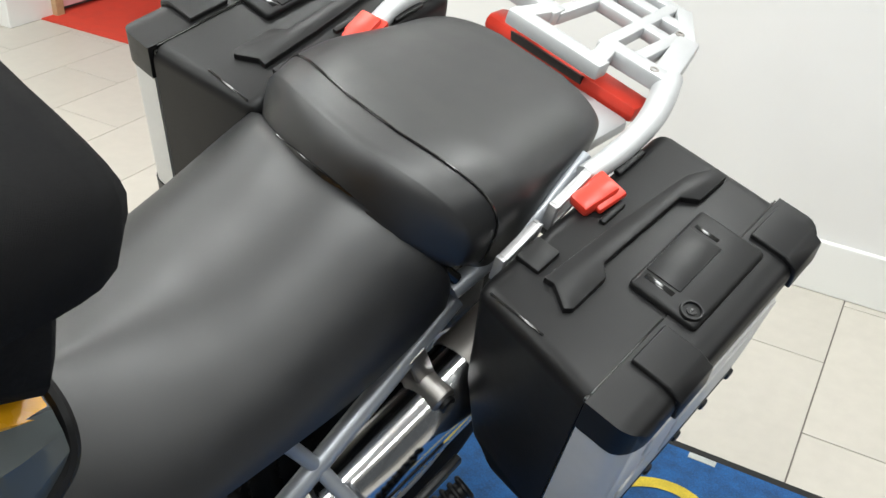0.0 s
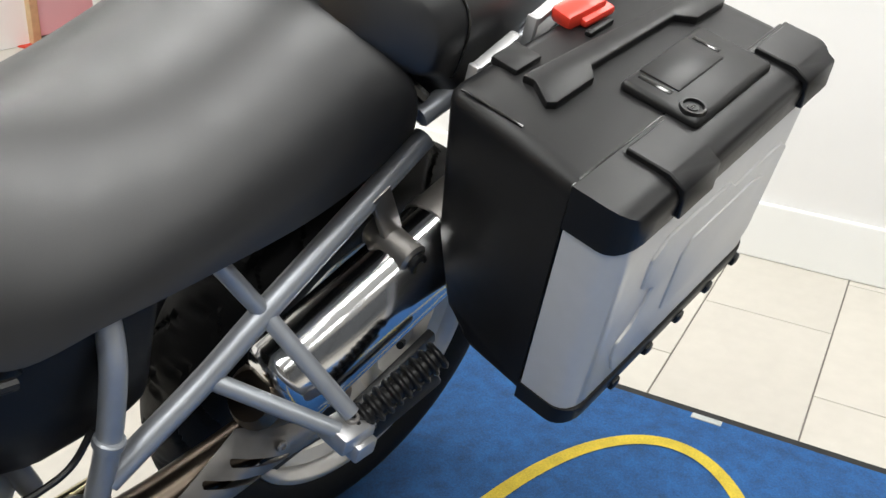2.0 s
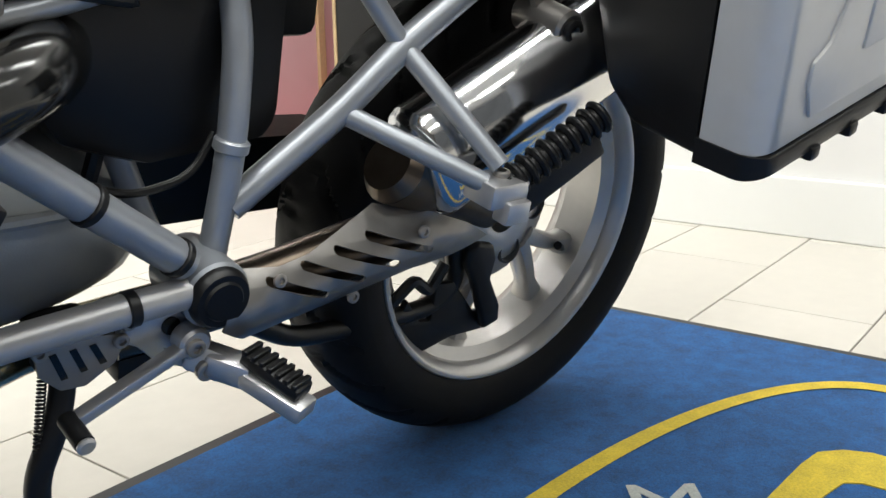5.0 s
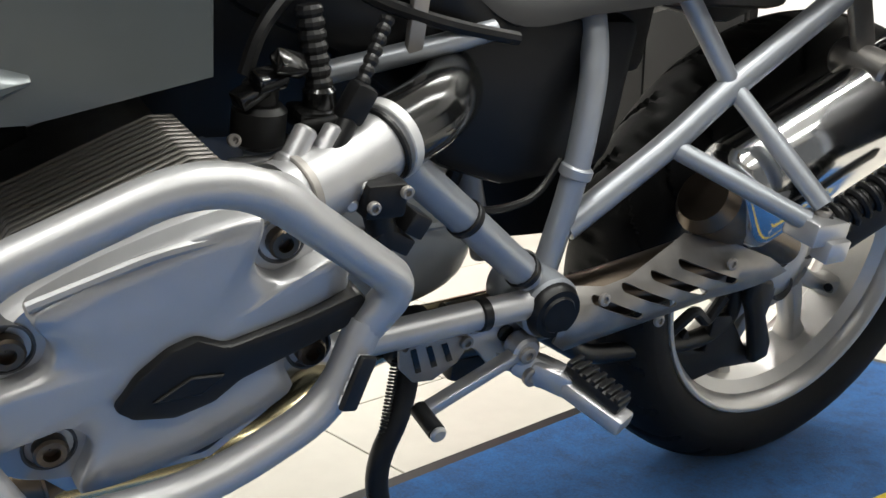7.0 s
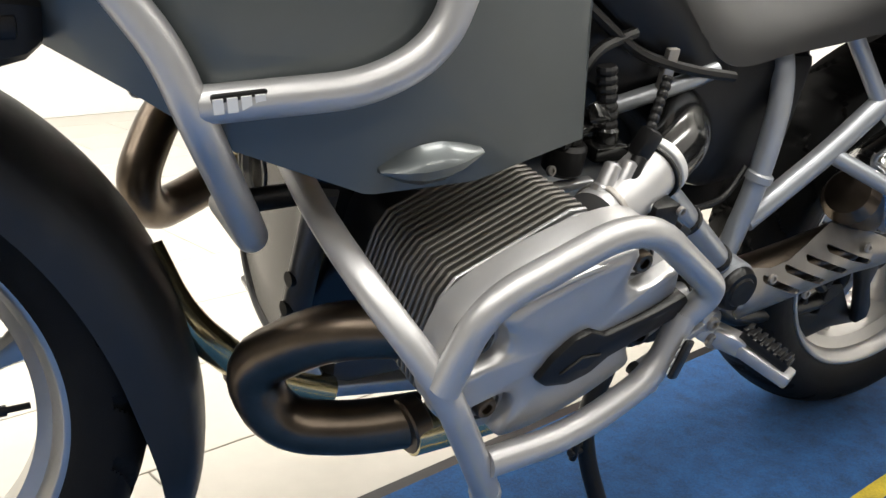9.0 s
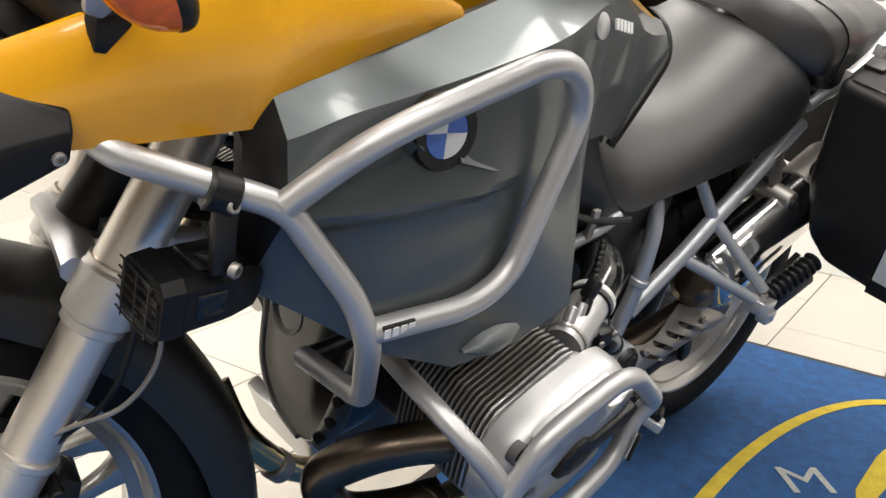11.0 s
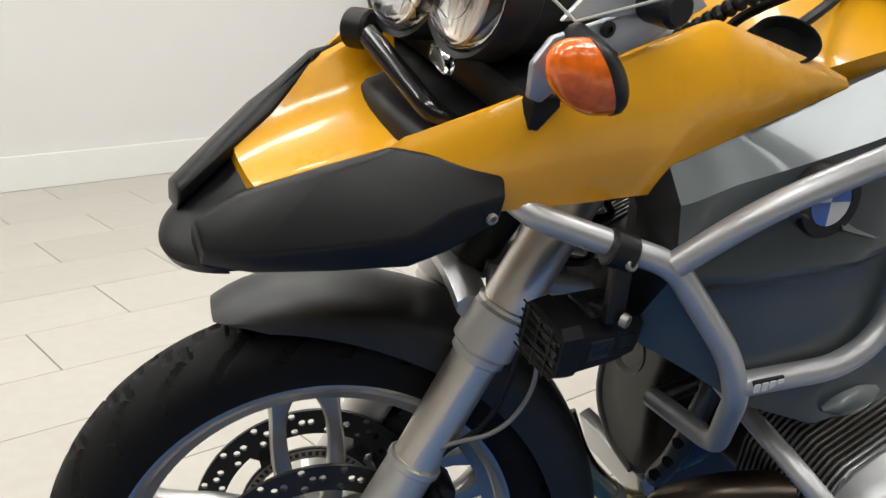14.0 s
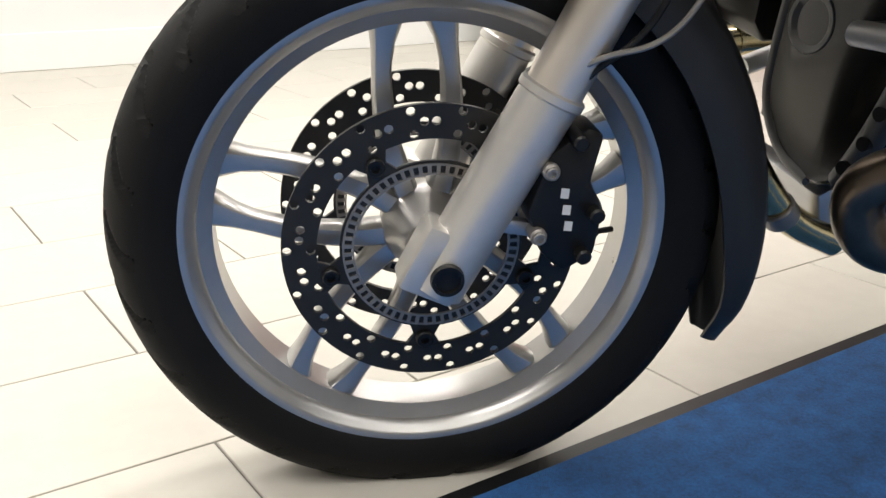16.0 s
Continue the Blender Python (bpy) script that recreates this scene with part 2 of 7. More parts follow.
def cyl_bm(a, b, r, r2=None, sides=20, bevel=0.0):
    """A round bar or disc from a to b, with chamfered ends."""
    a, b = Vector(a), Vector(b)
    r2 = r if r2 is None else r2
    d = (b - a)
    ln = d.length
    e = min(bevel, ln * 0.4)
    if not e:
        return tube_bm([a, b], [r, r2], 0, sides)
    u = d / ln
    pts = [a, a + u * e, b - u * e, b]
    return tube_bm(pts, [r - e, r, r2, r2 - e], 0, sides)


def bolt_bm(p, axis, r=0.009, h=0.008, hexagon=True):
    """A socket-head bolt: a round head with a hollow."""
    p, axis = Vector(p), Vector(axis).normalized()
    rot = axis.to_track_quat("Y", "Z").to_matrix().to_4x4()
    prof = [(r, 0), (r, h * 0.8), (r * 0.85, h), (r * 0.5, h), (r * 0.5, h * 0.35), (0.0005, h * 0.35), (0.0005, 0)]
    return moved(lathe_bm(prof, 16), Matrix.Translation(p) @ rot)


def spring_bm(a, b, r, wire, turns, sides=8):
    a, b = Vector(a), Vector(b)
    d = (b - a).normalized()
    u = d.orthogonal().normalized()
    v = d.cross(u)
    n = turns * 14
    pts = [a + (b - a) * (i / n) + (u * math.cos(2 * math.pi * i / 14) + v * math.sin(2 * math.pi * i / 14)) * r for i in range(n + 1)]
    return tube_bm(pts, wire, 0, sides)


# ---- the motorcycle: its place and parts ----
BIKE = pose(1.3, 1.294, -0.001, 15.4, -0.13, -9.88)
bike = new("motorcycle")
bike.matrix_world = BIKE
tagged(bike, "yellow and grey adventure motorcycle on its side stand, silver crash bars", "motorcycle")


# how far the parts of a section sit from their drawn place: along, inwards on both sides, up
SET = [0.015, 0.0, -0.003]


def P(name, bm, material, label="", parent=None, angle=38):
    dx, dy, dz = SET
    for v in bm.verts:
        v.co += Vector((dx, -dy * min(1, max(-1, v.co.y / 0.1)), dz))
    return part(name, bm, material, parent or bike, label, angle=angle)


# rider's seat: sections from nose to tail (x, half width, top, lower edge, roundness)
SEAT = [(-0.74, 0.13, 0.97, 0.90, 1.6), (-0.66, 0.158, 0.91, 0.805, 1.45), (-0.56, 0.178, 0.856, 0.712, 1.4), (-0.46, 0.186, 0.842, 0.722, 1.45), (-0.36, 0.193, 0.856, 0.742, 1.85), (-0.27, 0.197, 0.895, 0.765, 2.3), (-0.2, 0.197, 0.939, 0.80, 2.5), (-0.165, 0.197, 0.953, 0.835, 2.5)]


def seat_ring(x, w, zt, zb, e, pull):
    ring = []
    n = 22
    for k in range(n + 1):
        a = math.pi * k / n
        c, s = math.cos(a), math.sin(a)
        y = w * math.copysign(abs(c) ** (2 / e), c)
        z = zb + (zt - zb) * abs(s) ** (2 / e)
        ring.append((x + pull * (y / w) ** 2, y, z))
    for y in (-w * 0.86, -w * 0.3, w * 0.3, w * 0.86):
        ring.append((x + pull * (y / w) ** 2, y, zb - 0.006))
    return ring


rings = []
for i in range(41):
    x = SEAT[0][0] + (SEAT[-1][0] - SEAT[0][0]) * i / 40
    w, zt, zb, e = spline(SEAT, x)
    rings.append(seat_ring(x, w, zt, zb, e, 0.075 * max(0, (i - 16) / 24) ** 1.5))
for g, fwd, down in ((0.975, 0.008, 0.004), (0.93, 0.014, 0.012), (0.8, 0.016, 0.03)):
    w, zt, zb, e = spline(SEAT, SEAT[-1][0])
    rings.append(seat_ring(SEAT[-1][0] + fwd, w * g, zt - down, zb + 0.004, e, 0.075))
seat = P("seat", loft_bm(rings), SEATM, "smooth black vinyl rider's seat", angle=75)
P("seat_base", moved(box_bm(-0.66, -0.16, -0.155, 0.155, 0.72, 0.76, 0.02), Matrix.Identity(4)), BLACK)

# pillion seat: bulging front lip under a seam, narrower tail
PIL = [(-0.155, 0.188, 1.018, 0.872), (-0.11, 0.192, 1.026, 0.87), (-0.06, 0.192, 1.029, 0.845), (0.0, 0.19, 1.027, 0.855), (0.1, 0.176, 1.026, 0.89), (0.19, 0.166, 1.025, 0.925), (0.24, 0.15, 1.017, 0.955), (0.262, 0.125, 1.0, 0.97)]


def pillion_ring(x, w, zt, zb, bow, out, e=0.38):
    """A section across the seat; out pushes its lower middle towards the front."""
    ring = []
    for k in range(40):
        a = 2 * math.pi * (k + 0.5) / 40
        c, s = math.cos(a), math.sin(a)
        y = w * math.copysign(abs(c) ** e, c)
        up = math.copysign(abs(s) ** e, s)
        v = min(1, (y / 0.19) ** 2)
        ring.append((x + bow * v - out * (1 - v) * (1 - up) / 2, y * (1 - 0.03 * (1 - up) / 2), (zt + zb) / 2 + (zt - zb) / 2 * up - 0.014 * abs(y / w) ** 3 + 0.07 * (1 - v) * (1 - up) / 2 * min(1, out / 0.01)))
    return ring


rings = []
x0 = PIL[0][0]
w, zt, zb = spline(PIL, x0)
m = (zt + zb) / 2
for g, fwd in ((0.3, -0.016), (0.6, -0.014), (0.85, -0.008), (0.97, -0.002)):
    rings.append(pillion_ring(x0 + fwd - 0.006 * (1 - g), w * (0.3 + 0.7 * g), m + (zt - m) * g, m + (zb - m) * g, 0.06, 0.012 * g, 0.75))
for i in range(34):
    t = i / 33
    x = x0 + (PIL[-1][0] - x0) * t
    w, zt, zb = spline(PIL, x)
    rings.append(pillion_ring(x, w, zt, zb, 0.06 * max(0, 1 - t * 1.7) - 0.035 * max(0, (t - 0.72) / 0.28), 0.012 * max(0, 1 - t * 3), 0.38 + 0.42 * max(0, 1 - t * 3.2) ** 1.5))
SHIFT = pose(0.01, -0.015, -0.004)
pil = P("pillion_seat", moved(loft_bm(rings), SHIFT), SEATM, "raised black vinyl passenger seat with a seam", angle=50)
lip = []
w, zt, zb = spline(PIL, x0)
ts = 0.11
w, zt, zb = spline(PIL, x0 + (PIL[-1][0] - x0) * ts)
for p in pillion_ring(x0 + (PIL[-1][0] - x0) * ts, w + 0.0005, zt + 0.0005, zb, 0.06 * (1 - ts * 1.7), 0.012 * (1 - ts * 3), 0.38 + 0.42 * (1 - ts * 3.2) ** 1.5):
    if p[2] > 0.9:
        lip.append(p)
P("seat_seam", moved(tube_bm(lip, 0.0019, 0, 6), SHIFT), GLOSSBLACK, "black seam piping", pil)
P("seat_lock_strip", tube_bm([(-0.075, -0.19, 0.872), (-0.14, -0.11, 0.935), (-0.165, 0, 0.958), (-0.14, 0.11, 0.935), (-0.075, 0.19, 0.872)], 0.008, 0.08, 8), GLOSSBLACK)

# silver tail rack with square openings
def bar_box(a, b, w, h, lift=(0, 0, 1)):
    a, b = Vector(a), Vector(b)
    d = (b - a).normalized()
    s = d.cross(Vector(lift)).normalized()
    u = s.cross(d)
    ring = lambda p: [tuple(p + s * w * i + u * h * j) for i, j in ((-0.5, -0.5), (0.5, -0.5), (0.5, 0.5), (-0.5, 0.5))]
    bm = loft_bm([ring(a), ring(b)])
    bmesh.ops.bevel(bm, geom=bm.edges[:], offset=min(w, h) * 0.22, segments=2, affect="EDGES", profile=0.5)
    return bm


MID = pose(0, -0.02, 0)
rack = P("tail_rack", moved(bar_box((0.305, -0.088, 1.02), (0.305, 0.088, 1.02), 0.034, 0.026), MID), RACKPAINT, "silver cast grab rail and luggage rack with square openings")
for sgn in (-1, 1):
    P("grab_rail", moved(tube_bm([(0.12, sgn * 0.197, 0.978), (0.165, sgn * 0.206, 0.998), (0.24, sgn * 0.203, 1.016), (0.31, sgn * 0.186, 1.021), (0.385, sgn * 0.158, 1.021)], [0.019, 0.023], 0.06, 16, flat=0.8), MID), RACKPAINT, "rounded cast grab rail", rack)
    for a, b, w, h in (((0.36, 0.155), (0.52, 0.116), 0.04, 0.028), ((0.515, 0.118), (0.615, 0.055), 0.03, 0.026), ((0.36, 0.1), (0.53, 0.1), 0.022, 0.024), ((0.3, 0.072), (0.372, 0.056), 0.03, 0.024), ((0.365, 0.048), (0.61, 0.04), 0.022, 0.022), ((0.368, 0.04), (0.368, 0.165), 0.036, 0.028)):
        P("rack_bar", moved(bar_box((a[0], sgn * a[1], 1.022), (b[0], sgn * b[1], 1.024), w, h), MID), RACKPAINT, "", rack)
for x, w in ((0.49, 0.125), (0.555, 0.095), (0.61, 0.06)):
    P("rack_bar", moved(bar_box((x, -w, 1.023), (x, w, 1.023), 0.03, 0.021), MID), RACKPAINT, "", rack)
for x, y in ((0.362, -0.138), (0.515, -0.1), (0.362, 0.138), (0.515, 0.1)):
    P("rack_bolt", moved(bolt_bm((x, y, 1.036), (0, 0, 1), 0.0075, 0.003), MID), STEEL, "", rack)
P("tail_light", box_bm(0.335, 0.39, -0.17, 0.13, 0.95, 0.982, 0.012), RED, "red plastic tail light under the rack")
P("tail_cowl", box_bm(0.2, 0.33, -0.17, 0.13, 0.94, 0.965, 0.01), RACKPAINT, "silver cowl behind the seat")
P("tail_tray", box_bm(0.0, 0.3, -0.13, 0.13, 0.90, 0.955, 0.02), BLACK)
for sgn in (-1, 1):
    P("tail_side", tube_bm([(-0.07, sgn * 0.185, 0.845), (0.06, sgn * 0.2, 0.915), (0.17, sgn * 0.185, 0.968)], 0.014, 0.03, 12), FRAMEGREY, "grey tail side rail")
    for x, z in () if sgn > 0 else ((-0.02, 0.9), (0.07, 0.945)):
        br = joined(bar_box((x - 0.03, sgn * 0.225, z - 0.012), (x + 0.03, sgn * 0.225, z + 0.018), 0.014, 0.008), bar_box((x - 0.03, sgn * 0.225, z + 0.02), (x + 0.03, sgn * 0.225, z + 0.05), 0.014, 0.008), bar_box((x - 0.028, sgn * 0.225, z - 0.014), (x - 0.032, sgn * 0.225, z + 0.026), 0.014, 0.008), bar_box((x + 0.028, sgn * 0.225, z + 0.014), (x + 0.032, sgn * 0.225, z + 0.054), 0.014, 0.008))
        P("luggage_bracket", br, SILVER, "silver pannier bracket")

SET[:] = 0.017, 0.005, -0.007
# ---- rear frame ----
for sgn in (-1, 1):
    y = sgn * 0.2
    P("frame_tube", tube_bm([(-0.475, y, 0.44), (-0.457, y, 0.575), (-0.45, y * 0.93, 0.68), (-0.45, y * 0.75, 0.745)], 0.0135, 0.05), FRAMEGREY, "grey painted steel frame tube")
    P("frame_tube", tube_bm([(-0.457, y, 0.515), (-0.342, y, 0.597), (-0.274, y, 0.658), (-0.082, y * 0.93, 0.781), (-0.04, y * 0.92, 0.81)], 0.0145, 0.03), FRAMEGREY)
    P("frame_tube", tube_bm([(-0.274, y, 0.658), (-0.345, y * 0.8, 0.755)], 0.0105), FRAMEGREY)
    P("frame_collar", cyl_bm((-0.4595, y, 0.57), (-0.4575, y, 0.582), 0.0165, bevel=0.002), FRAMEGREY)
    px, py, pz = -0.224, sgn * 0.315, 0.548
    P("peg_strut", tube_bm([(-0.342, y, 0.597), (px - 0.02, py, pz + 0.006)], 0.0105), FRAMEGREY)
    P("peg_strut", tube_bm([(-0.274, y, 0.658), (px - 0.003, py, pz + 0.022)], 0.0105), FRAMEGREY)
    bracket = P("peg_bracket", joined(box_bm(px - 0.03, px + 0.022, py - 0.022, py + 0.02, pz - 0.014, pz + 0.012, 0.004), box_bm(px - 0.012, px + 0.02, py - 0.03, py - 0.008, pz - 0.03, pz - 0.006, 0.003)), CASTALU, "cast aluminium passenger peg bracket")
    P("bolt", bolt_bm((px, py, pz + 0.012), (0, 0, 1), 0.009, 0.006), STEEL, "", bracket)
    peg_a, peg_b = Vector((px + 0.005, py - sgn * 0.0, pz - 0.004)), Vector((-0.12, sgn * 0.335, 0.615))
    d = (peg_b - peg_a) / 9
    peg = P("passenger_peg", tube_bm([peg_a, peg_b], 0.013, 0, 12), BLACK, "folded ribbed rubber passenger peg")
    for k in range(1, 11):
        c = peg_a + d * (k - 0.5) * 0.98
        P("peg_rib", cyl_bm(c - d * 0.3, c + d * 0.3, 0.019, bevel=0.003, sides=14), BLACK, "", peg)
    P("peg_pad", bar_box(peg_a + Vector((0.01, sgn * 0.004, -0.02)), peg_b + Vector((0.004, sgn * 0.004, -0.02)), 0.024, 0.03), BLACK, "", None)
    # pivot with cap
    pv = P("pivot_housing", joined(cyl_bm((-0.487, sgn * 0.17, 0.45), (-0.487, sgn * 0.242, 0.45), 0.033, bevel=0.004, sides=28)), FRAMEGREY)
    P("pivot_cap", moved(lathe_bm([(0.0005, 0), (0.0005, 0.006), (0.018, 0.0065), (0.02, 0.004), (0.026, 0.004), (0.0285, 0.0), (0.03, -0.004), (0.03, -0.012), (0.0005, -0.012)], 28), pose(-0.487, sgn * 0.248, 0.45, 0 if sgn > 0 else 180, 0, 0)), BLACK, "round black plastic pivot cap", pv)
    P("frame_tube", tube_bm([(-0.70, sgn * 0.234, 0.634), (-0.512, sgn * 0.225, 0.482)], 0.0165, 0.05), FRAMEGREY)
    P("clamp_ring", cyl_bm((-0.604, sgn * 0.2305, 0.557), (-0.598, sgn * 0.23, 0.552), 0.0185, bevel=0.001), SATIN)
    P("clamp_ring", cyl_bm((-0.524, sgn * 0.2265, 0.492), (-0.518, sgn * 0.226, 0.487), 0.0185, bevel=0.001), SATIN)
    P("lower_frame_tube", tube_bm([(-0.9, sgn * 0.2, 0.405), (-0.70, sgn * 0.23, 0.443), (-0.565, sgn * 0.235, 0.455), (-0.512, sgn * 0.232, 0.455)], 0.0145, 0.05), SILVER)
    P("clamp_ring", cyl_bm((-0.572, sgn * 0.235, 0.4545), (-0.562, sgn * 0.235, 0.455), 0.0165, bevel=0.001), SATIN)
    P("inner_frame_tube", tube_bm([(-0.49, sgn * 0.12, 0.45), (-0.54, sgn * 0.12, 0.58), (-0.56, sgn * 0.13, 0.7)], 0.013, 0.05), FRAMEGREY)

SET[:] = 0.012, -0.003, 0.0
# ---- silencer and its heat shield ----
ax0, ax1 = Vector((-0.243, -0.203, 0.518)), Vector((0.11, -0.215, 0.706))
d = (ax1 - ax0).normalized()
s = Vector((0, 1, 0))
u = d.cross(s).normalized() * -1
rings = []
for t, k in ((0.0, 0.62), (0.012, 0.8), (0.03, 0.93), (0.05, 1.0), (0.3, 1.0), (0.6, 1.0), (0.9, 1.0), (1.0, 0.97)):
    c = ax0 + (ax1 - ax0) * t
    rings.append([tuple(c + (s * 0.056 * math.cos(2 * math.pi * j / 36) + u * 0.069 * math.sin(2 * math.pi * j / 36)) * k) for j in range(36)])
sil = P("silencer", loft_bm(rings), CHROME, "polished chrome oval exhaust silencer", angle=30)


def sil_band(t0, t1, k):
    rr = []
    for t in (t0, t0, t1, t1):
        kk = k if t in (t0, t1) else k
        c = ax0 + (ax1 - ax0) * t
        rr.append((c, kk))
    rings = []
    for (c, kk), g in zip(rr, (0.97, 1.0, 1.0, 0.97)):
        rings.append([tuple(c + (s * 0.056 * math.cos(2 * math.pi * j / 36) + u * 0.069 * math.sin(2 * math.pi * j / 36)) * kk * g) for j in range(36)])
    return loft_bm(rings)


P("silencer_band", sil_band(0.71, 0.76, 1.045), STEEL, "brushed steel band round the silencer", sil)
P("silencer_end", sil_band(0.76, 0.99, 1.02), STEEL, "", sil)
# solid black oval on the end, painting the shade of its recess
c = ax0 + (ax1 - ax0) * 0.84 - s * 0.0585
P("silencer_cutout_shade", loft_bm([[tuple(c + d * (0.04 * math.cos(q)) + u * (0.012 + 0.03 * math.sin(q)) + s * o) for q in [2 * math.pi * j / 20 for j in range(20)]] for o in (0.006, -0.001)]), GLOSSBLACK, "black oval as the dark recess in the silencer end", sil)
hg = P("silencer_hanger", joined(cyl_bm((-0.073, -0.165, 0.678), (-0.073, -0.238, 0.672), 0.022, bevel=0.004), bar_box((-0.115, -0.19, 0.758), (-0.075, -0.195, 0.69), 0.03, 0.01, (0, 1, 0)), bar_box((-0.078, -0.2, 0.66), (-0.055, -0.2, 0.635), 0.03, 0.016, (0, 1, 0))), SHIELDST, "dark steel silencer hanger")
P("bolt", bolt_bm((-0.073, -0.238, 0.672), (0, -1, 0), 0.014, 0.008), SATIN, "", hg)
P("hose_nozzle", tube_bm([(-0.03, -0.24, 0.74), (0.05, -0.29, 0.71)], [0.02, 0.024], 0, 14), BLACK)
P("exhaust_elbow", joined(tube_bm([(-0.262, -0.2, 0.525), (-0.2, -0.2, 0.492), (-0.11, -0.205, 0.452)], [0.04, 0.022], 0.03, 22), tube_bm([(-0.274, -0.2, 0.532), (-0.262, -0.2, 0.525)], [0.03, 0.04], 0, 22)), HEATSTEEL, "heat-tinted steel exhaust elbow")
P("spring_guard", bar_box((-0.2, -0.285, 0.52), (-0.06, -0.285, 0.585), 0.012, 0.02), SATIN)
SET[:] = 0.018, -0.003, -0.002
# slotted shield plate, bent over its length
SHIELD = [(-0.487, 0.412), (-0.478, 0.445), (-0.464, 0.459), (-0.42, 0.457), (-0.386, 0.463), (-0.34, 0.478), (-0.295, 0.492), (-0.24, 0.485), (-0.186, 0.467), (-0.155, 0.448), (-0.195, 0.43), (-0.238, 0.412), (-0.29, 0.394), (-0.34, 0.386), (-0.39, 0.384), (-0.455, 0.388)]


def shield_bm():
    """A pressed plate with four open slanted slots."""
    bm = bmesh.new()

    def loop(pts):
        vs = [bm.verts.new((x, -0.238 + 0.55 * max(0, 0.41 - z) + 0.2 * max(0, z - 0.455), z)) for x, z in pts]
        return [bm.edges.new((vs[k], vs[(k + 1) % len(vs)])) for k in range(len(vs))]
    edges = loop(SHIELD)
    for k in range(4):
        a, b = Vector((-0.434 + 0.0395 * k, 0.4475 + 0.0075 * k)), Vector((-0.374 + 0.0445 * k, 0.4235 + 0.0075 * k))
        u = (b - a).normalized()
        v = Vector((-u.y, u.x)) * 0.0042
        pts = []
        for c, s0 in ((b, -90), (a, 90)):
            for j in range(5):
                q = math.radians(s0 + 45 * j)
                pts.append(tuple(c + u * 0.0042 * math.cos(q) + v * math.sin(q)))
        edges += loop(pts)
    bmesh.ops.triangle_fill(bm, use_beauty=True, use_dissolve=False, edges=edges)
    bmesh.ops.subdivide_edges(bm, edges=[e for e in bm.edges if e.calc_length() > 0.02], cuts=1)
    bmesh.ops.triangulate(bm, faces=bm.faces)
    bmesh.ops.subdivide_edges(bm, edges=[e for e in bm.edges if e.calc_length() > 0.014], cuts=1)
    for vert in bm.verts:
        # rolled over the pipe behind it
        x, z = vert.co.x, vert.co.z
        mid = 0.418 + 0.032 * min(1, max(0, (x + 0.46) / 0.22))
        vert.co.y = -0.245 + 0.034 * min(1.6, abs(z - mid) / 0.045) ** 2
    bmesh.ops.recalc_face_normals(bm, faces=bm.faces)
    bmesh.ops.solidify(bm, geom=bm.faces[:], thickness=0.0025)
    return bm


P("exhaust_pipe", tube_bm([(-0.56, -0.17, 0.395), (-0.42, -0.195, 0.42), (-0.32, -0.2, 0.44), (-0.24, -0.2, 0.455)], 0.03, 0.05, 18), HEATSTEEL, "dark heat-tinted exhaust pipe")
sh = P("exhaust_heat_shield", shield_bm(), SHIELDST, "slotted stainless steel exhaust heat shield", angle=40)
for p in ((-0.252, -0.241, 0.468), (-0.324, -0.226, 0.4), (-0.425, -0.236, 0.448)):
    P("bolt", bolt_bm(p, (0, -1, 0.2), 0.007, 0.004), STEEL, "", sh)

SET[:] = 0, 0, 0
# ---- wheels ----
def tyre_bm(rr, ri, half, steps, groove):
    """A tyre from bead to bead: narrow at the rim, widest half-way up, round at the crown."""
    h = rr - ri
    side = [(0.0, 0.7), (0.06, 0.76), (0.11, 0.82), (0.2, 0.9), (0.32, 0.965), (0.45, 1.0), (0.58, 0.995), (0.68, 0.955), (0.77, 0.87), (0.85, 0.74), (0.91, 0.6), (0.955, 0.44), (0.985, 0.27), (0.998, 0.1)]
    side = side[:6] + [(k, *spline(side, k)) for k in [0.46 + 0.538 * (j / 22) ** 0.8 for j in range(23)]]
    prof = [(ri + h * k, -half * g) for k, g in side] + [(ri + h * k, half * g) for k, g in side[::-1]]
    return lathe_bm(prof, steps, groove)


def tread(a, y, count, lean, width):
    """Whether a spot of the tread lies in a slanting groove; each groove bends half-way to the side."""
    q = abs(y)
    f = (a * count / (2 * math.pi) + q * lean - 2 * lean * max(0, q - 0.022) + (0.5 if y > 0 else 0)) % 1
    return f < width


def groove_front(a, y, r):
    if r < 0.296 or abs(y) < 0.004:
        return 0
    return 0.007 if tread(a, y, 26, 22, 0.17) else 0


def groove_rear(a, y, r):
    if r < 0.292 or abs(y) < 0.005:
        return 0
    return 0.006 if tread(a, y, 24, 16, 0.13) else 0


def rim_bm(rl, half, drop, steps=96):
    side = [(rl, 1.0, 0.0), (rl - 0.003, 1.0, 0.004), (rl - 0.008, 1.0, 0.0035), (rl - 0.0115, 0.98, 0.0015), (rl - 0.015, 0.93, -0.001), (rl - 0.019, 0.84, 0.0), (rl - 0.021, 0.7, 0.0), (rl - drop, 0.5, 0.0)]
    prof = [(r, -(half * g + o)) for r, g, o in side] + [(r, half * g + o) for r, g, o in side[::-1]]
    prof += [(rl - 0.008, half - 0.008), (rl - drop + 0.007, half * 0.4), (rl - drop + 0.007, -half * 0.4), (rl - 0.008, -half + 0.008)]
    return lathe_bm(prof, steps)


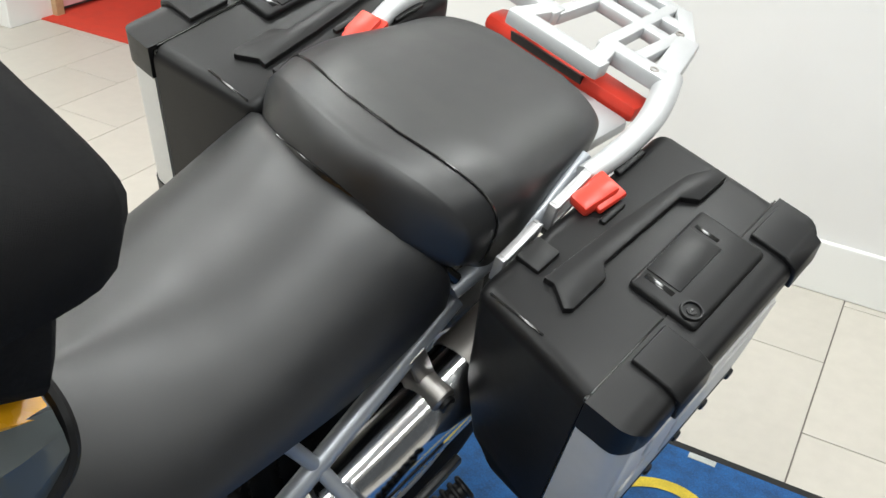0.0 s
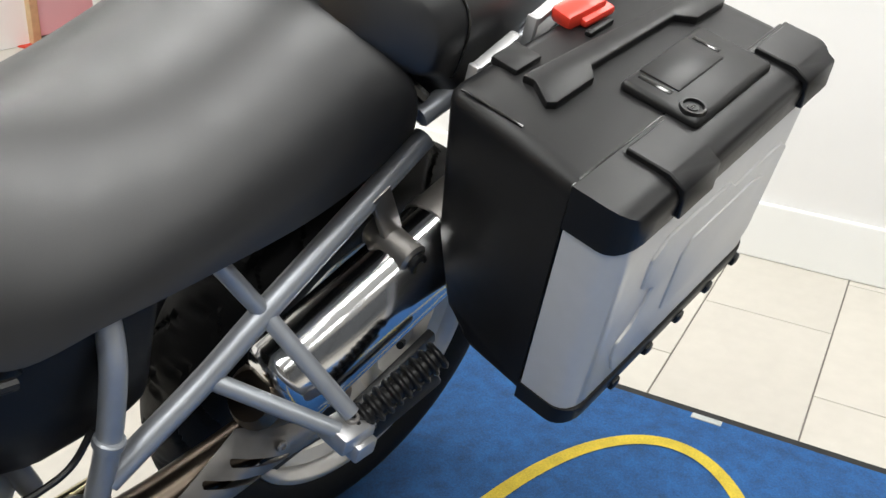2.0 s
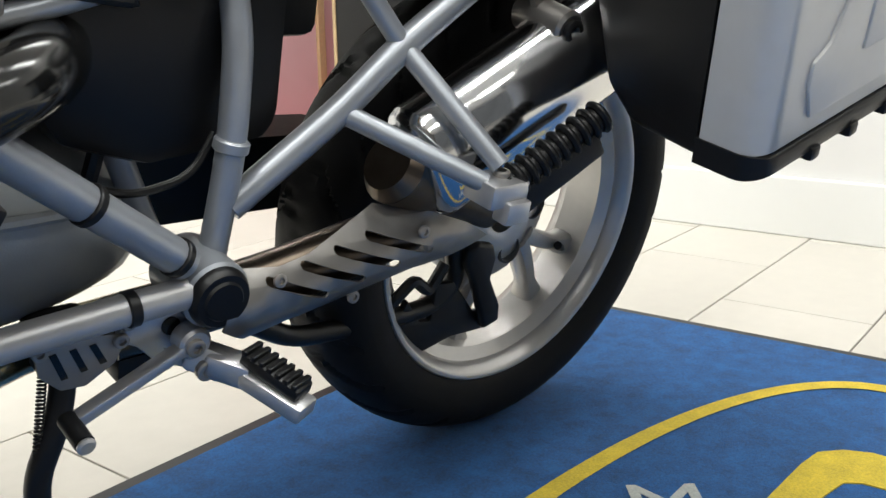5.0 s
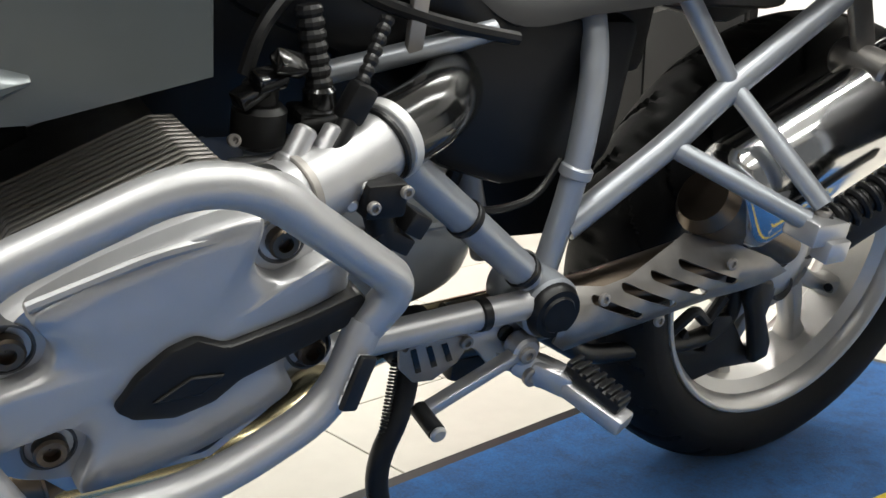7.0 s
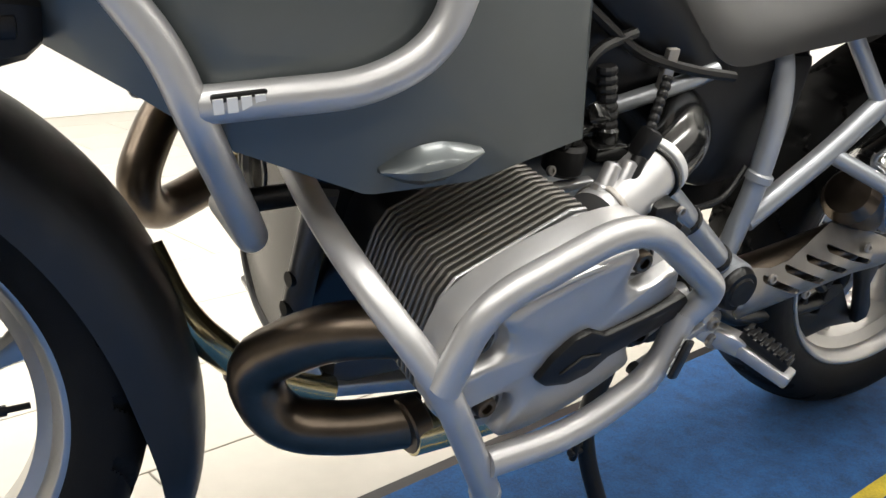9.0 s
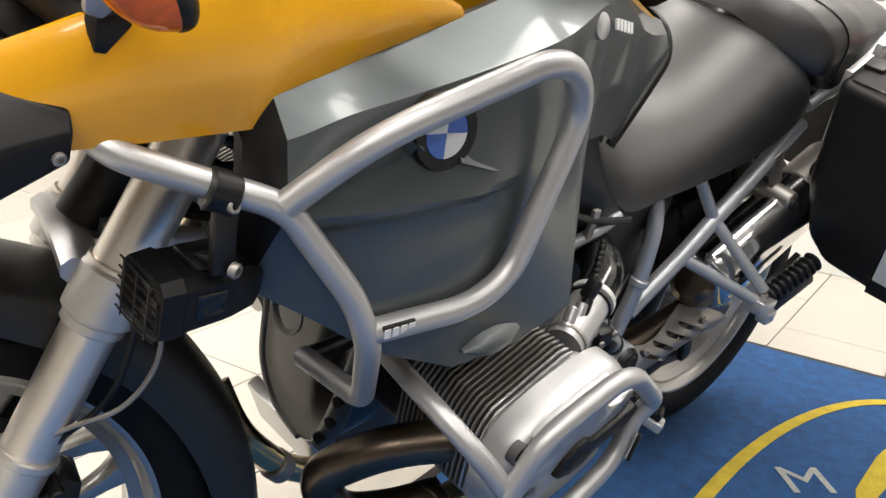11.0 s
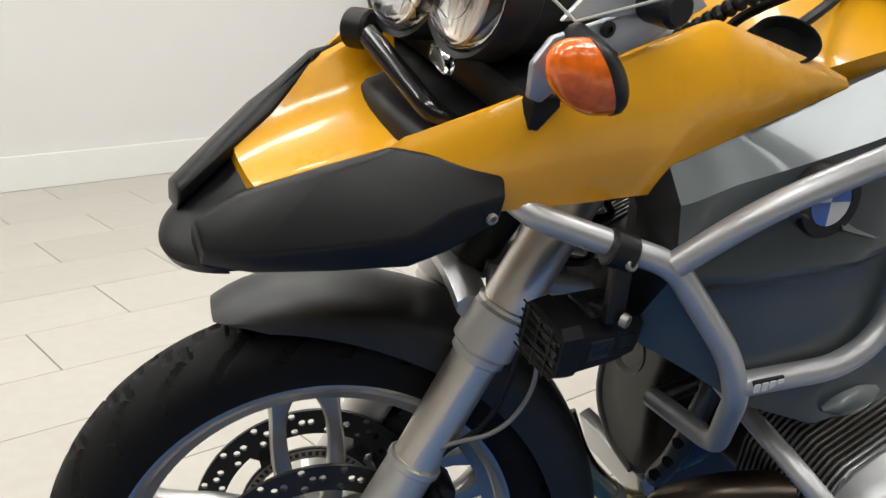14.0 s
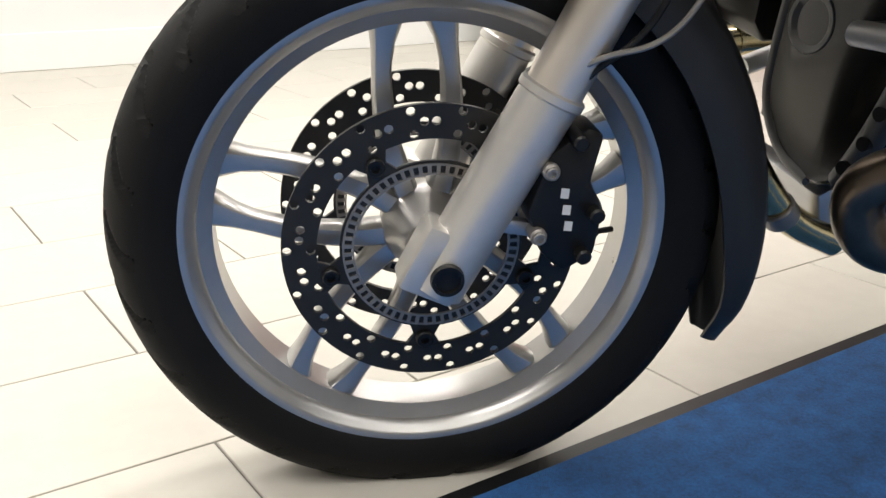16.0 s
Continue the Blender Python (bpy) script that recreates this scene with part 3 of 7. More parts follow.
def spoke_bm(a0, r0, a1, r1, w0, w1, h0, h1, y0=0.0, y1=0.0):
    """A tapering cast spoke from the hub to the rim, flared at the rim."""
    rings = []
    for k in range(9):
        t = k / 8
        r = r0 + (r1 - r0) * t
        a = a0 + (a1 - a0) * t
        w = w0 + (w1 - w0) * t + 0.022 * max(0, t - 0.78) ** 1.5 * 8
        h = h0 + (h1 - h0) * t + 0.02 * max(0, t - 0.8) * 4
        y = y0 + (y1 - y0) * t
        c = Vector((r * math.cos(a), y, r * math.sin(a)))
        tan = Vector((-math.sin(a), 0, math.cos(a)))
        rings.append([tuple(c + tan * w * 0.5 * math.copysign(abs(math.cos(q)) ** 0.6, math.cos(q)) + Vector((0, 1, 0)) * h * 0.5 * math.copysign(abs(math.sin(q)) ** 0.6, math.sin(q))) for q in [2 * math.pi * j / 12 for j in range(12)]])
    return loft_bm(rings)


def disc_bm(ro, ri, thick, holes, y):
    """A drilled brake disc ring: cells with and without a round hole."""
    bm = bmesh.new()
    rows, n = 3, holes * 2
    cache = {}

    def v(key, p):
        if key not in cache:
            cache[key] = bm.verts.new(p)
        return cache[key]

    def pt(i, j, side):
        r = ri + (ro - ri) * j / rows
        a = 2 * math.pi * i / n
        return v((i % n, j, side), (r * math.cos(a), y + thick * side, r * math.sin(a)))

    for i in range(n):
        for j in range(rows):
            has = (i + 2 * j) % 4 == 0 or (i + 2 * j) % 4 == (1 if j == 1 else 0)
            loops = []
            for side in (0, 1):
                a = [pt(i, j, side), pt(i + 1, j, side), pt(i + 1, j + 1, side), pt(i, j + 1, side)]
                if not has:
                    bm.faces.new(a if side == 0 else a[::-1])
                    continue
                rc, ac = ri + (ro - ri) * (j + 0.5) / rows, 2 * math.pi * (i + 0.5) / n
                c = Vector((rc * math.cos(ac), y + thick * side, rc * math.sin(ac)))
                tan, rad = Vector((-math.sin(ac), 0, math.cos(ac))), Vector((math.cos(ac), 0, math.sin(ac)))
                hole = [bm.verts.new(c + (tan * math.cos(q) + rad * math.sin(q)) * 0.0048) for q in [math.radians(225 + 45 * k) for k in range(8)]]
                loops.append(hole)
                for k in range(4):
                    f = [a[k], a[(k + 1) % 4], hole[(2 * k + 2) % 8], hole[2 * k + 1], hole[2 * k]]
                    bm.faces.new(f if side == 0 else f[::-1])
            if loops:
                for k in range(8):
                    bm.faces.new((loops[0][k], loops[0][(k + 1) % 8], loops[1][(k + 1) % 8], loops[1][k]))
    for i in range(n):
        bm.faces.new((pt(i, rows, 0), pt(i + 1, rows, 0), pt(i + 1, rows, 1), pt(i, rows, 1)))
        bm.faces.new((pt(i, 0, 1), pt(i + 1, 0, 1), pt(i + 1, 0, 0), pt(i, 0, 0)))
    return bm


# rear wheel, on a single-sided swing arm
RW = pose(0.0608, -0.0737, 0.3688, -3.9, -0.33, -1.69)
rw = P("rear_wheel", rim_bm(0.2385, 0.062, 0.037), RIMALU, "silver cast alloy rear wheel")
rw.matrix_local = RW
P("tyre", tyre_bm(0.330, 0.226, 0.078, 480, groove_rear), RUBBER, "black road tyre with zigzag tread", rw, angle=40)
for k in range(5):
    a = 2 * math.pi * k / 5 - 1.95
    for o in (-1, 1):
        P("spoke", spoke_bm(a + o * 0.1, 0.075, a + o * 0.235, 0.203, 0.03, 0.022, 0.05, 0.03, -0.006, 0.012), RIMALU, "cast silver spoke", rw)
P("hub", lathe_bm([(0.026, -0.03), (0.045, -0.034), (0.06, -0.028), (0.082, -0.022), (0.104, -0.01), (0.11, 0.004), (0.108, 0.03), (0.05, 0.05), (0.026, 0.05)], 44), RIMALU, "cast hub with a hollow axle", rw)
# dark dishes on the hub; the holes' shade is in their colour
for k in range(5):
    a = math.radians(-68 + 72 * k)
    c = Vector((0.062 * math.cos(a), -0.0275, 0.062 * math.sin(a)))
    P("hub_hole_shade", moved(lathe_bm([(0.0005, 0.004), (0.0165, 0.003), (0.018, -0.003), (0.0205, -0.002), (0.0215, 0.006), (0.0005, 0.006)], 28), Matrix.Translation(c)), ENGDARK, "dark dish as the shaded round lightening hole", rw)
P("valve", joined(tube_bm([(0.207 * math.cos(-0.5), 0.0, 0.207 * math.sin(-0.5)), (0.165 * math.cos(-0.5), -0.02, 0.165 * math.sin(-0.5))], 0.004, 0, 8), cyl_bm((0.17 * math.cos(-0.5), -0.018, 0.17 * math.sin(-0.5)), (0.152 * math.cos(-0.5), -0.026, 0.152 * math.sin(-0.5)), 0.0065)), SATIN, "black tyre valve", rw)
P("axle_tube", cyl_bm((0.06, -0.08, 0.368), (0.06, 0.09, 0.368), 0.03, bevel=0.004), SATIN)
P("swing_arm", loft_bm([[(-0.45, y, z) for y, z in ((0.03, 0.38), (0.12, 0.38), (0.12, 0.48), (0.03, 0.48))], [(-0.14, y, z) for y, z in ((0.05, 0.36), (0.12, 0.36), (0.12, 0.46), (0.05, 0.46))], [(0.07, y, z) for y, z in ((0.0, 0.31), (0.1, 0.31), (0.1, 0.42), (0.0, 0.42))]]), SATIN, "dark cast single-sided swing arm")
SET[:] = -0.01, -0.02, 0.045
st = P("centre_stand", tube_bm([(-0.45, -0.13, 0.35), (-0.3, -0.12, 0.252), (-0.13, -0.105, 0.225), (-0.06, -0.1, 0.222), (-0.02, -0.1, 0.25), (-0.035, -0.1, 0.3), (-0.03, -0.1, 0.335)], 0.0125, 0.03, 12), SATIN, "folded black steel centre stand")
P("stand_lever", tube_bm([(-0.16, -0.105, 0.23), (-0.105, -0.105, 0.275), (-0.075, -0.105, 0.25), (-0.05, -0.102, 0.285)], 0.008, 0.01, 8), SATIN, "", st)
P("stand_gusset", prism_bm([(-0.2, 0.185), (-0.2, 0.222), (-0.13, 0.216), (-0.115, 0.25), (-0.09, 0.212), (-0.068, 0.206), (-0.068, 0.262), (-0.035, 0.258), (0.015, 0.2), (0.054, 0.19), (0.05, 0.164), (-0.022, 0.169), (-0.083, 0.157)], -0.112, -0.1, 0.003, 2), SATIN, "black plate of the stand", st)
P("stand_paddle", prism_bm([(-0.034, 0.312), (-0.019, 0.32), (0.012, 0.312), (0.022, 0.29), (0.019, 0.259), (0.05, 0.21), (0.055, 0.183), (0.025, 0.175), (0.012, 0.205), (-0.016, 0.262), (-0.034, 0.288)], -0.128, -0.112, 0.006, 3), BLACK, "black rubber foot paddle", st)
P("brake_caliper", joined(box_bm(-0.085, -0.04, -0.095, -0.06, 0.29, 0.325, 0.008), cyl_bm((-0.075, -0.1, 0.318), (-0.075, -0.06, 0.318), 0.014, bevel=0.003)), STEEL)
SET[:] = -0.02, 0.0, 0.03
P("mudguard", loft_bm([[(x, -0.07, z), (x, 0.07, z), (x + 0.012, 0.07, z - 0.004), (x + 0.012, -0.07, z - 0.004)] for x, z in ((0.36, 0.95), (0.44, 0.8), (0.49, 0.62), (0.5, 0.55))]), BLACK, "black rear mudguard flap")

SET[:] = 0, 0, 0
# ---- front end: turned about its steering axis ----
SA = Vector((-1.381, 0, 0.3025))
STEER = Matrix.Translation(SA + Vector((-0.008, 0.005, -0.004))) @ Matrix.Rotation(radians(-17.5), 4, Vector((0.454, 0, 0.891))) @ Matrix.Translation(-SA)


def F(name, bm, material, label="", parent=None, angle=38):
    return part(name, moved(bm, STEER), material, parent or bike, label, angle=angle)


FC = Vector((-1.43, 0, 0.3275))
WF = Matrix.Translation(FC)
fw = F("front_wheel", moved(rim_bm(0.257, 0.043, 0.036), WF), RIMALU, "silver cast alloy front wheel")
F("tyre", moved(tyre_bm(0.329, 0.244, 0.057, 520, groove_front), WF), RUBBER, "black road tyre with angled tread grooves", fw, 40)
for k in range(5):
    a = 2 * math.pi * k / 5 + math.radians(97)
    for o in (-1, 1):
        F("spoke", moved(spoke_bm(a + o * 0.42, 0.04, a + o * 0.118, 0.224, 0.028, 0.019, 0.034, 0.024), WF), RIMALU, "cast silver spoke", fw)
F("hub", moved(lathe_bm([(0.02, -0.056), (0.026, -0.056), (0.03, -0.05), (0.034, -0.035), (0.043, -0.022), (0.047, -0.012), (0.047, 0.012), (0.043, 0.022), (0.034, 0.035), (0.03, 0.05), (0.026, 0.056), (0.02, 0.056)], 44), WF), RIMALU, "cast aluminium hub", fw)
for sgn in (-1, 1):
    y = -0.062 if sgn < 0 else 0.057
    F("brake_disc", moved(disc_bm(0.1525, 0.117, 0.005, 36, y), WF), DISC, "dark drilled steel brake disc", fw, 25)
    arms = [lathe_bm([(0.082, y + 0.001), (0.094, y + 0.001), (0.094, y + 0.005), (0.082, y + 0.005)], 60)]
    for k in range(5):
        a = 2 * math.pi * k / 5 + math.radians(-90)
        arms.append(loft_bm([[((r * math.cos(a + o / r)), y + dy, (r * math.sin(a + o / r))) for o, dy in ((-w, 0.0005), (w, 0.0005), (w, 0.0055), (-w, 0.0055))] for r, w in ((0.09, 0.018), (0.105, 0.011), (0.12, 0.02))]))
    F("disc_carrier", moved(joined(*arms), WF), DISC, "dark disc carrier", fw)
    ring = [lathe_bm([(0.0795, y - 0.001), (0.0815, y - 0.001), (0.0815, y + 0.002), (0.0795, y + 0.002)], 60), lathe_bm([(0.0895, y - 0.001), (0.0915, y - 0.001), (0.0915, y + 0.002), (0.0895, y + 0.002)], 60)]
    for k in range(60):
        a = 2 * math.pi * k / 60
        ring.append(loft_bm([[(r * math.cos(a + o), y + dy, r * math.sin(a + o)) for o, dy in ((-0.022, -0.001), (0.022, -0.001), (0.022, 0.002), (-0.022, 0.002))] for r in (0.081, 0.09)]))
    F("sensor_ring", moved(joined(*ring), WF), STEEL, "toothed steel sensor ring", fw)
    for k in range(5):
        a = 2 * math.pi * k / 5 + math.radians(-90)
        F("disc_bolt", moved(bolt_bm((0.107 * math.cos(a), y, 0.107 * math.sin(a)), (0, sgn, 0), 0.0095, 0.007), WF), SATIN, "", fw)
F("valve", moved(joined(tube_bm([(0.213, -0.004, -0.004), (0.188, -0.012, -0.004)], 0.0035, 0, 8), cyl_bm((0.192, -0.011, -0.004), (0.176, -0.016, -0.004), 0.0058)), WF), SATIN, "black tyre valve", fw)
F("axle", cyl_bm((-1.43, -0.1, 0.3275), (-1.43, 0.1, 0.3275), 0.019, bevel=0.002), STEEL, "", fw)
rk = Vector((0.39, 0, 0.92)).normalized()
for sgn in (-1, 1):
    y = sgn * 0.094
    base = Vector((-1.43, y, 0.3275))
    lo = base - rk * 0.03
    low = F("fork_lower", joined(tube_bm([lo + Vector((0.012, 0, 0)), base + rk * 0.03 + Vector((0.014, 0, 0)), base + rk * 0.19 + Vector((0.02, 0, 0))], 0.031, 0.01, 24), moved(box_bm(-0.03, 0.03, -0.023, 0.023, -0.034, 0.04, 0.006), Matrix.Translation((-1.43, y, 0.3275)) @ pose(0, 0, 0, 0, 23, 0))), LEGALU, "silver cast lower fork leg")
    F("fork_collar", cyl_bm(base + rk * 0.185 + Vector((0.02, 0, 0)), base + rk * 0.196 + Vector((0.02, 0, 0)), 0.0335, bevel=0.002, sides=28), LEGALU, "", low)
    F("axle_hole", moved(lathe_bm([(0.0005, 0), (0.012, 0), (0.0125, -0.004), (0.016, -0.004), (0.017, 0.002), (0.0005, 0.002)], 24), Matrix.Translation(base + Vector((0.006, sgn * 0.0335, -0.004))) @ pose(0, 0, 0, 0 if sgn < 0 else 180)), SATIN, "", low)
    F("fork_tube", tube_bm([base + rk * 0.19 + Vector((0.02, 0, 0)), base + rk * 0.4 + Vector((0.02, 0, 0))], 0.0285, 0, 28), FORKM, "satin metal fork tube")
    collar = F("fork_clamp", joined(cyl_bm(base + rk * 0.352 + Vector((0.02, 0, 0)), base + rk * 0.41 + Vector((0.02, 0, 0)), 0.0375, bevel=0.005, sides=32), cyl_bm(base + rk * 0.34 + Vector((0.02, 0, 0)), base + rk * 0.354 + Vector((0.02, 0, 0)), 0.0325, bevel=0.003, sides=32)), LEGALU, "silver cast fork bridge clamp")
    F("clamp_ring", cyl_bm(base + rk * 0.408 + Vector((0.02, 0, 0)), base + rk * 0.414 + Vector((0.02, 0, 0)), 0.034, bevel=0.001, sides=32), FORKM, "polished ring", collar)
    F("fork_tube", tube_bm([base + rk * 0.4 + Vector((0.02, 0, 0)), base + rk * 0.74 + Vector((0.03, -sgn * 0.006, 0))], 0.0305, 0, 28), FORKM, "polished upper fork tube")
    # caliper with bracket
    cal = F("brake_caliper", prism_bm([(-1.335, 0.45), (-1.3, 0.478), (-1.283, 0.47), (-1.29, 0.42), (-1.272, 0.395), (-1.275, 0.345), (-1.305, 0.325), (-1.33, 0.345), (-1.35, 0.39)], y - sgn * 0.005 - 0.026, y - sgn * 0.005 + 0.026, 0.007), SATIN, "black four-piston brake caliper")
    for x, z in ((-1.283, 0.392), (-1.29, 0.348), (-1.31, 0.465)):
        F("caliper_bolt", cyl_bm((x, y - 0.034, z), (x, y + 0.034, z), 0.008, bevel=0.002, sides=10), SATIN, "", cal)
    yb = y - sgn * 0.005 + sgn * 0.0275
    for k in range(3):
        F("caliper_lettering", loft_bm([[(-1.316 + 0.004 * k + dx, yb + dy, 0.412 - 0.017 * k + dz) for dx, dz in ((-0.004, -0.005), (0.004, -0.0055), (0.004, 0.0045), (-0.004, 0.005))] for dy in (0, sgn * 0.0008)]), WHITEENAMEL, "pale maker's lettering shown as bars", cal)
    F("caliper_bracket", joined(bar_box((-1.40, y, 0.40), (-1.345, y, 0.445), 0.016, 0.014, (0, 1, 0)), bar_box((-1.41, y, 0.375), (-1.335, y, 0.365), 0.016, 0.014, (0, 1, 0)), bar_box((-1.34, y, 0.445), (-1.335, y, 0.365), 0.014, 0.014, (0, 1, 0))), CASTALU, "cast caliper bracket")
    for x, z in ((-1.337, 0.367), (-1.333, 0.434)):
        F("bracket_bolt", joined(cyl_bm((x, y - 0.028, z), (x, y + 0.028, z), 0.0085, bevel=0.002), bolt_bm((x, y + sgn * 0.028, z), (0, sgn, 0), 0.0065, 0.004)), STEEL)
    F("brake_hose", tube_bm([(-1.325, y, 0.46), (-1.32, y + sgn * 0.02, 0.52), (-1.26, y + sgn * 0.03, 0.57), (-1.235, y + sgn * 0.028, 0.66), (-1.25, y + sgn * 0.01, 0.74)], 0.0035, 0.05, 8), SATIN, "black brake hose")
F("speed_sensor_wire", tube_bm([(-1.36, -0.1, 0.49), (-1.31, -0.122, 0.545), (-1.25, -0.13, 0.56), (-1.215, -0.128, 0.61), (-1.215, -0.122, 0.67), (-1.235, -0.12, 0.72)], 0.003, 0.04, 8), STEEL, "grey sensor cable")
F("fork_bridge", loft_bm([[(-1.285 + dx, y, 0.70 + 0.012 * (1 - (y / 0.1) ** 2) + dz) for dx, dz in ((-0.012, -0.014), (0.012, -0.014), (0.02, -0.004), (0.018, 0.008), (0.008, 0.013), (-0.01, 0.013), (-0.02, 0.006), (-0.02, -0.006))] for y in (-0.09, -0.05, 0, 0.05, 0.09)]), CASTALU, "cast fork bridge")


def fender(a0, a1, n, r):
    rings = []
    for k in range(n + 1):
        t = k / n
        a = math.radians(a0 + (a1 - a0) * t)
        h, = spline([(0, 0.034), (0.03, 0.052), (0.08, 0.066), (0.2, 0.076), (0.5, 0.079), (0.8, 0.07), (0.93, 0.055), (1, 0.018)], t)
        wall, = spline([(0, 0.006), (0.1, 0.016), (0.3, 0.04), (0.55, 0.05), (0.8, 0.045), (0.95, 0.02), (1, 0.008)], t)
        rr = r + 0.008 * max(0, 1 - t * 3) ** 2 + 0.03 * max(0, t - 0.55) ** 2 * 5
        wall *= min(1, t / 0.06)
        half = [(rr - 0.012 - wall, h), (rr - 0.012 - wall * 0.5, h * 1.0), (rr - 0.012, h * 0.97), (rr - 0.004, h * 0.86), (rr + 0.004, h * 0.6), (rr + 0.008, h * 0.3)]
        sec = [(q, -y) for q, y in half] + [(rr + 0.0095, 0)] + half[::-1]
        sec += [(q - (0.004 if j > 2 else 0), y - math.copysign(0.004, y) if abs(y) > 0.01 else y) for j, (q, y) in enumerate(half)] + [(rr + 0.0055, 0)] + [(q - (0.004 if j > 2 else 0), -y + 0.004) for j, (q, y) in list(enumerate(half))[::-1]]
        g = min(1, 0.3 + 0.7 * (t / 0.07) ** 0.6)
        sec = [((q - rr) * g + rr - 0.006 * max(0, 1 - t / 0.1) ** 2, y) for q, y in sec]
        rings.append([(FC.x + q * math.cos(a), y, FC.z + q * math.sin(a)) for q, y in sec])
    return loft_bm(rings)


F("front_mudguard", fender(112, -22, 44, 0.36), GUARDGREY, "dark grey satin front mudguard with a long tail", angle=60)
SET[:] = 0.012, 0.041, -0.015
# ---- engine ----
P("engine_block", loft_bm([[(x, y, z) for y, z in ((-w, 0.39), (w, 0.39), (w + 0.02, 0.5), (w, 0.66), (-w, 0.66), (-w - 0.02, 0.5))] for x, w in ((-0.945, 0.1), (-0.93, 0.14), (-0.8, 0.165), (-0.76, 0.15))]), ENGDARK, "dark cast engine block")
# gearbox: a rounded casting between engine and swing arm
rings = []
for i in range(17):
    t = i / 16
    x = -0.82 + 0.35 * t
    w, zt, zb = spline([(0, 0.19, 0.61, 0.39), (0.35, 0.215, 0.605, 0.4), (0.7, 0.195, 0.575, 0.41), (0.92, 0.15, 0.53, 0.425), (1, 0.09, 0.5, 0.44)], t)
    rings.append([(x, w * math.copysign(abs(math.cos(q)) ** (0.6 if math.sin(q) > 0 else 0.35), math.cos(q)), (zt + zb) / 2 + (zt - zb) / 2 * math.copysign(abs(math.sin(q)) ** (0.8 if math.sin(q) > 0 else 0.5), math.sin(q))) for q in [2 * math.pi * j / 24 for j in range(24)]])
P("gearbox", loft_bm(rings), GREYENG, "smooth grey cast gearbox housing", angle=60)
P("gearbox_rib", tube_bm([(-0.78, -0.208, 0.535), (-0.65, -0.217, 0.53), (-0.55, -0.19, 0.52)], 0.006, 0.05, 8), GREYENG)
P("sump", box_bm(-0.93, -0.62, -0.12, 0.12, 0.29, 0.4, 0.03), ENGDARK)
P("skid_plate", prism_bm([(-0.985, 0.37), (-0.945, 0.29), (-0.75, 0.255), (-0.72, 0.27), (-0.93, 0.305), (-0.965, 0.38)], -0.12, 0.12, 0.004), CASTALU, "cast aluminium skid plate")
SET[:] = -0.001, 0.006, -0.009
# front engine cover and oil cooler region
FRONT = [(0.06, 0.70), (0.062, 0.56), (0.045, 0.43), (-0.01, 0.385), (-0.085, 0.372), (-0.135, 0.42), (-0.15, 0.5), (-0.152, 0.6), (-0.14, 0.7)]
for _ in range(2):
    FRONT = [(p[0] * (1 - f) + q[0] * f, p[1] * (1 - f) + q[1] * f) for p, q in zip(FRONT, FRONT[1:] + FRONT[:1]) for f in (0.25, 0.75)]
rings = [[(x, -0.045 + (y + 0.045) * g, 0.54 + (z - 0.54) * g) for y, z in FRONT] for x, g in ((-0.92, 0.98), (-0.972, 1.0), (-0.984, 0.985), (-0.991, 0.95), (-0.988, 0.9), (-0.992, 0.6), (-0.994, 0.2))]
front_cover = P("front_engine_cover", loft_bm(rings), GLOSSBLACK, "gloss black moulded front engine cover", angle=50)
P("cover_rim", tube_bm([(-0.982, 0.056, 0.69), (-0.984, 0.056, 0.56), (-0.984, 0.04, 0.44), (-0.984, -0.01, 0.392), (-0.984, -0.07, 0.382)], 0.0085, 0.06, 10), ENGDARK, "dark grey moulded rim", front_cover)
P("cover_recess", moved(lathe_bm([(0.0005, 0), (0.022, 0), (0.03, 0.006), (0.035, 0.006), (0.038, -0.003), (0.0005, -0.003)], 28), pose(-0.99, 0.0, 0.55, 0, 0, 90)), ENGDARK, "", front_cover)
P("drilled_bracket", tube_bm([(-0.985, -0.15, 0.6), (-0.995, -0.148, 0.52), (-0.995, -0.138, 0.46), (-0.985, -0.115, 0.405)], 0.015, 0.05, 12), ENGDARK, "dark grey bracket with drilled holes", front_cover)
# holes as solid black discs, their inner darkness put into the colour
for y, z in ((-0.147, 0.505), (-0.142, 0.468), (-0.129, 0.432)):
    P("bracket_hole_shade", cyl_bm((-1.0, y, z), (-1.0115, y - 0.001, z), 0.008), BLACK, "", front_cover)
P("telelever_arm", joined(tube_bm([(-1.0, -0.1, 0.66), (-1.15, -0.06, 0.72), (-1.27, -0.01, 0.725)], 0.014, 0.05), tube_bm([(-1.0, 0.1, 0.66), (-1.15, 0.06, 0.72), (-1.27, 0.01, 0.725)], 0.014, 0.05)), GREYENG, "grey forged suspension arm")
P("front_spring", spring_bm((-1.16, 0, 0.72), (-1.1, 0, 0.98), 0.032, 0.006, 9), SATIN, "black front suspension spring")

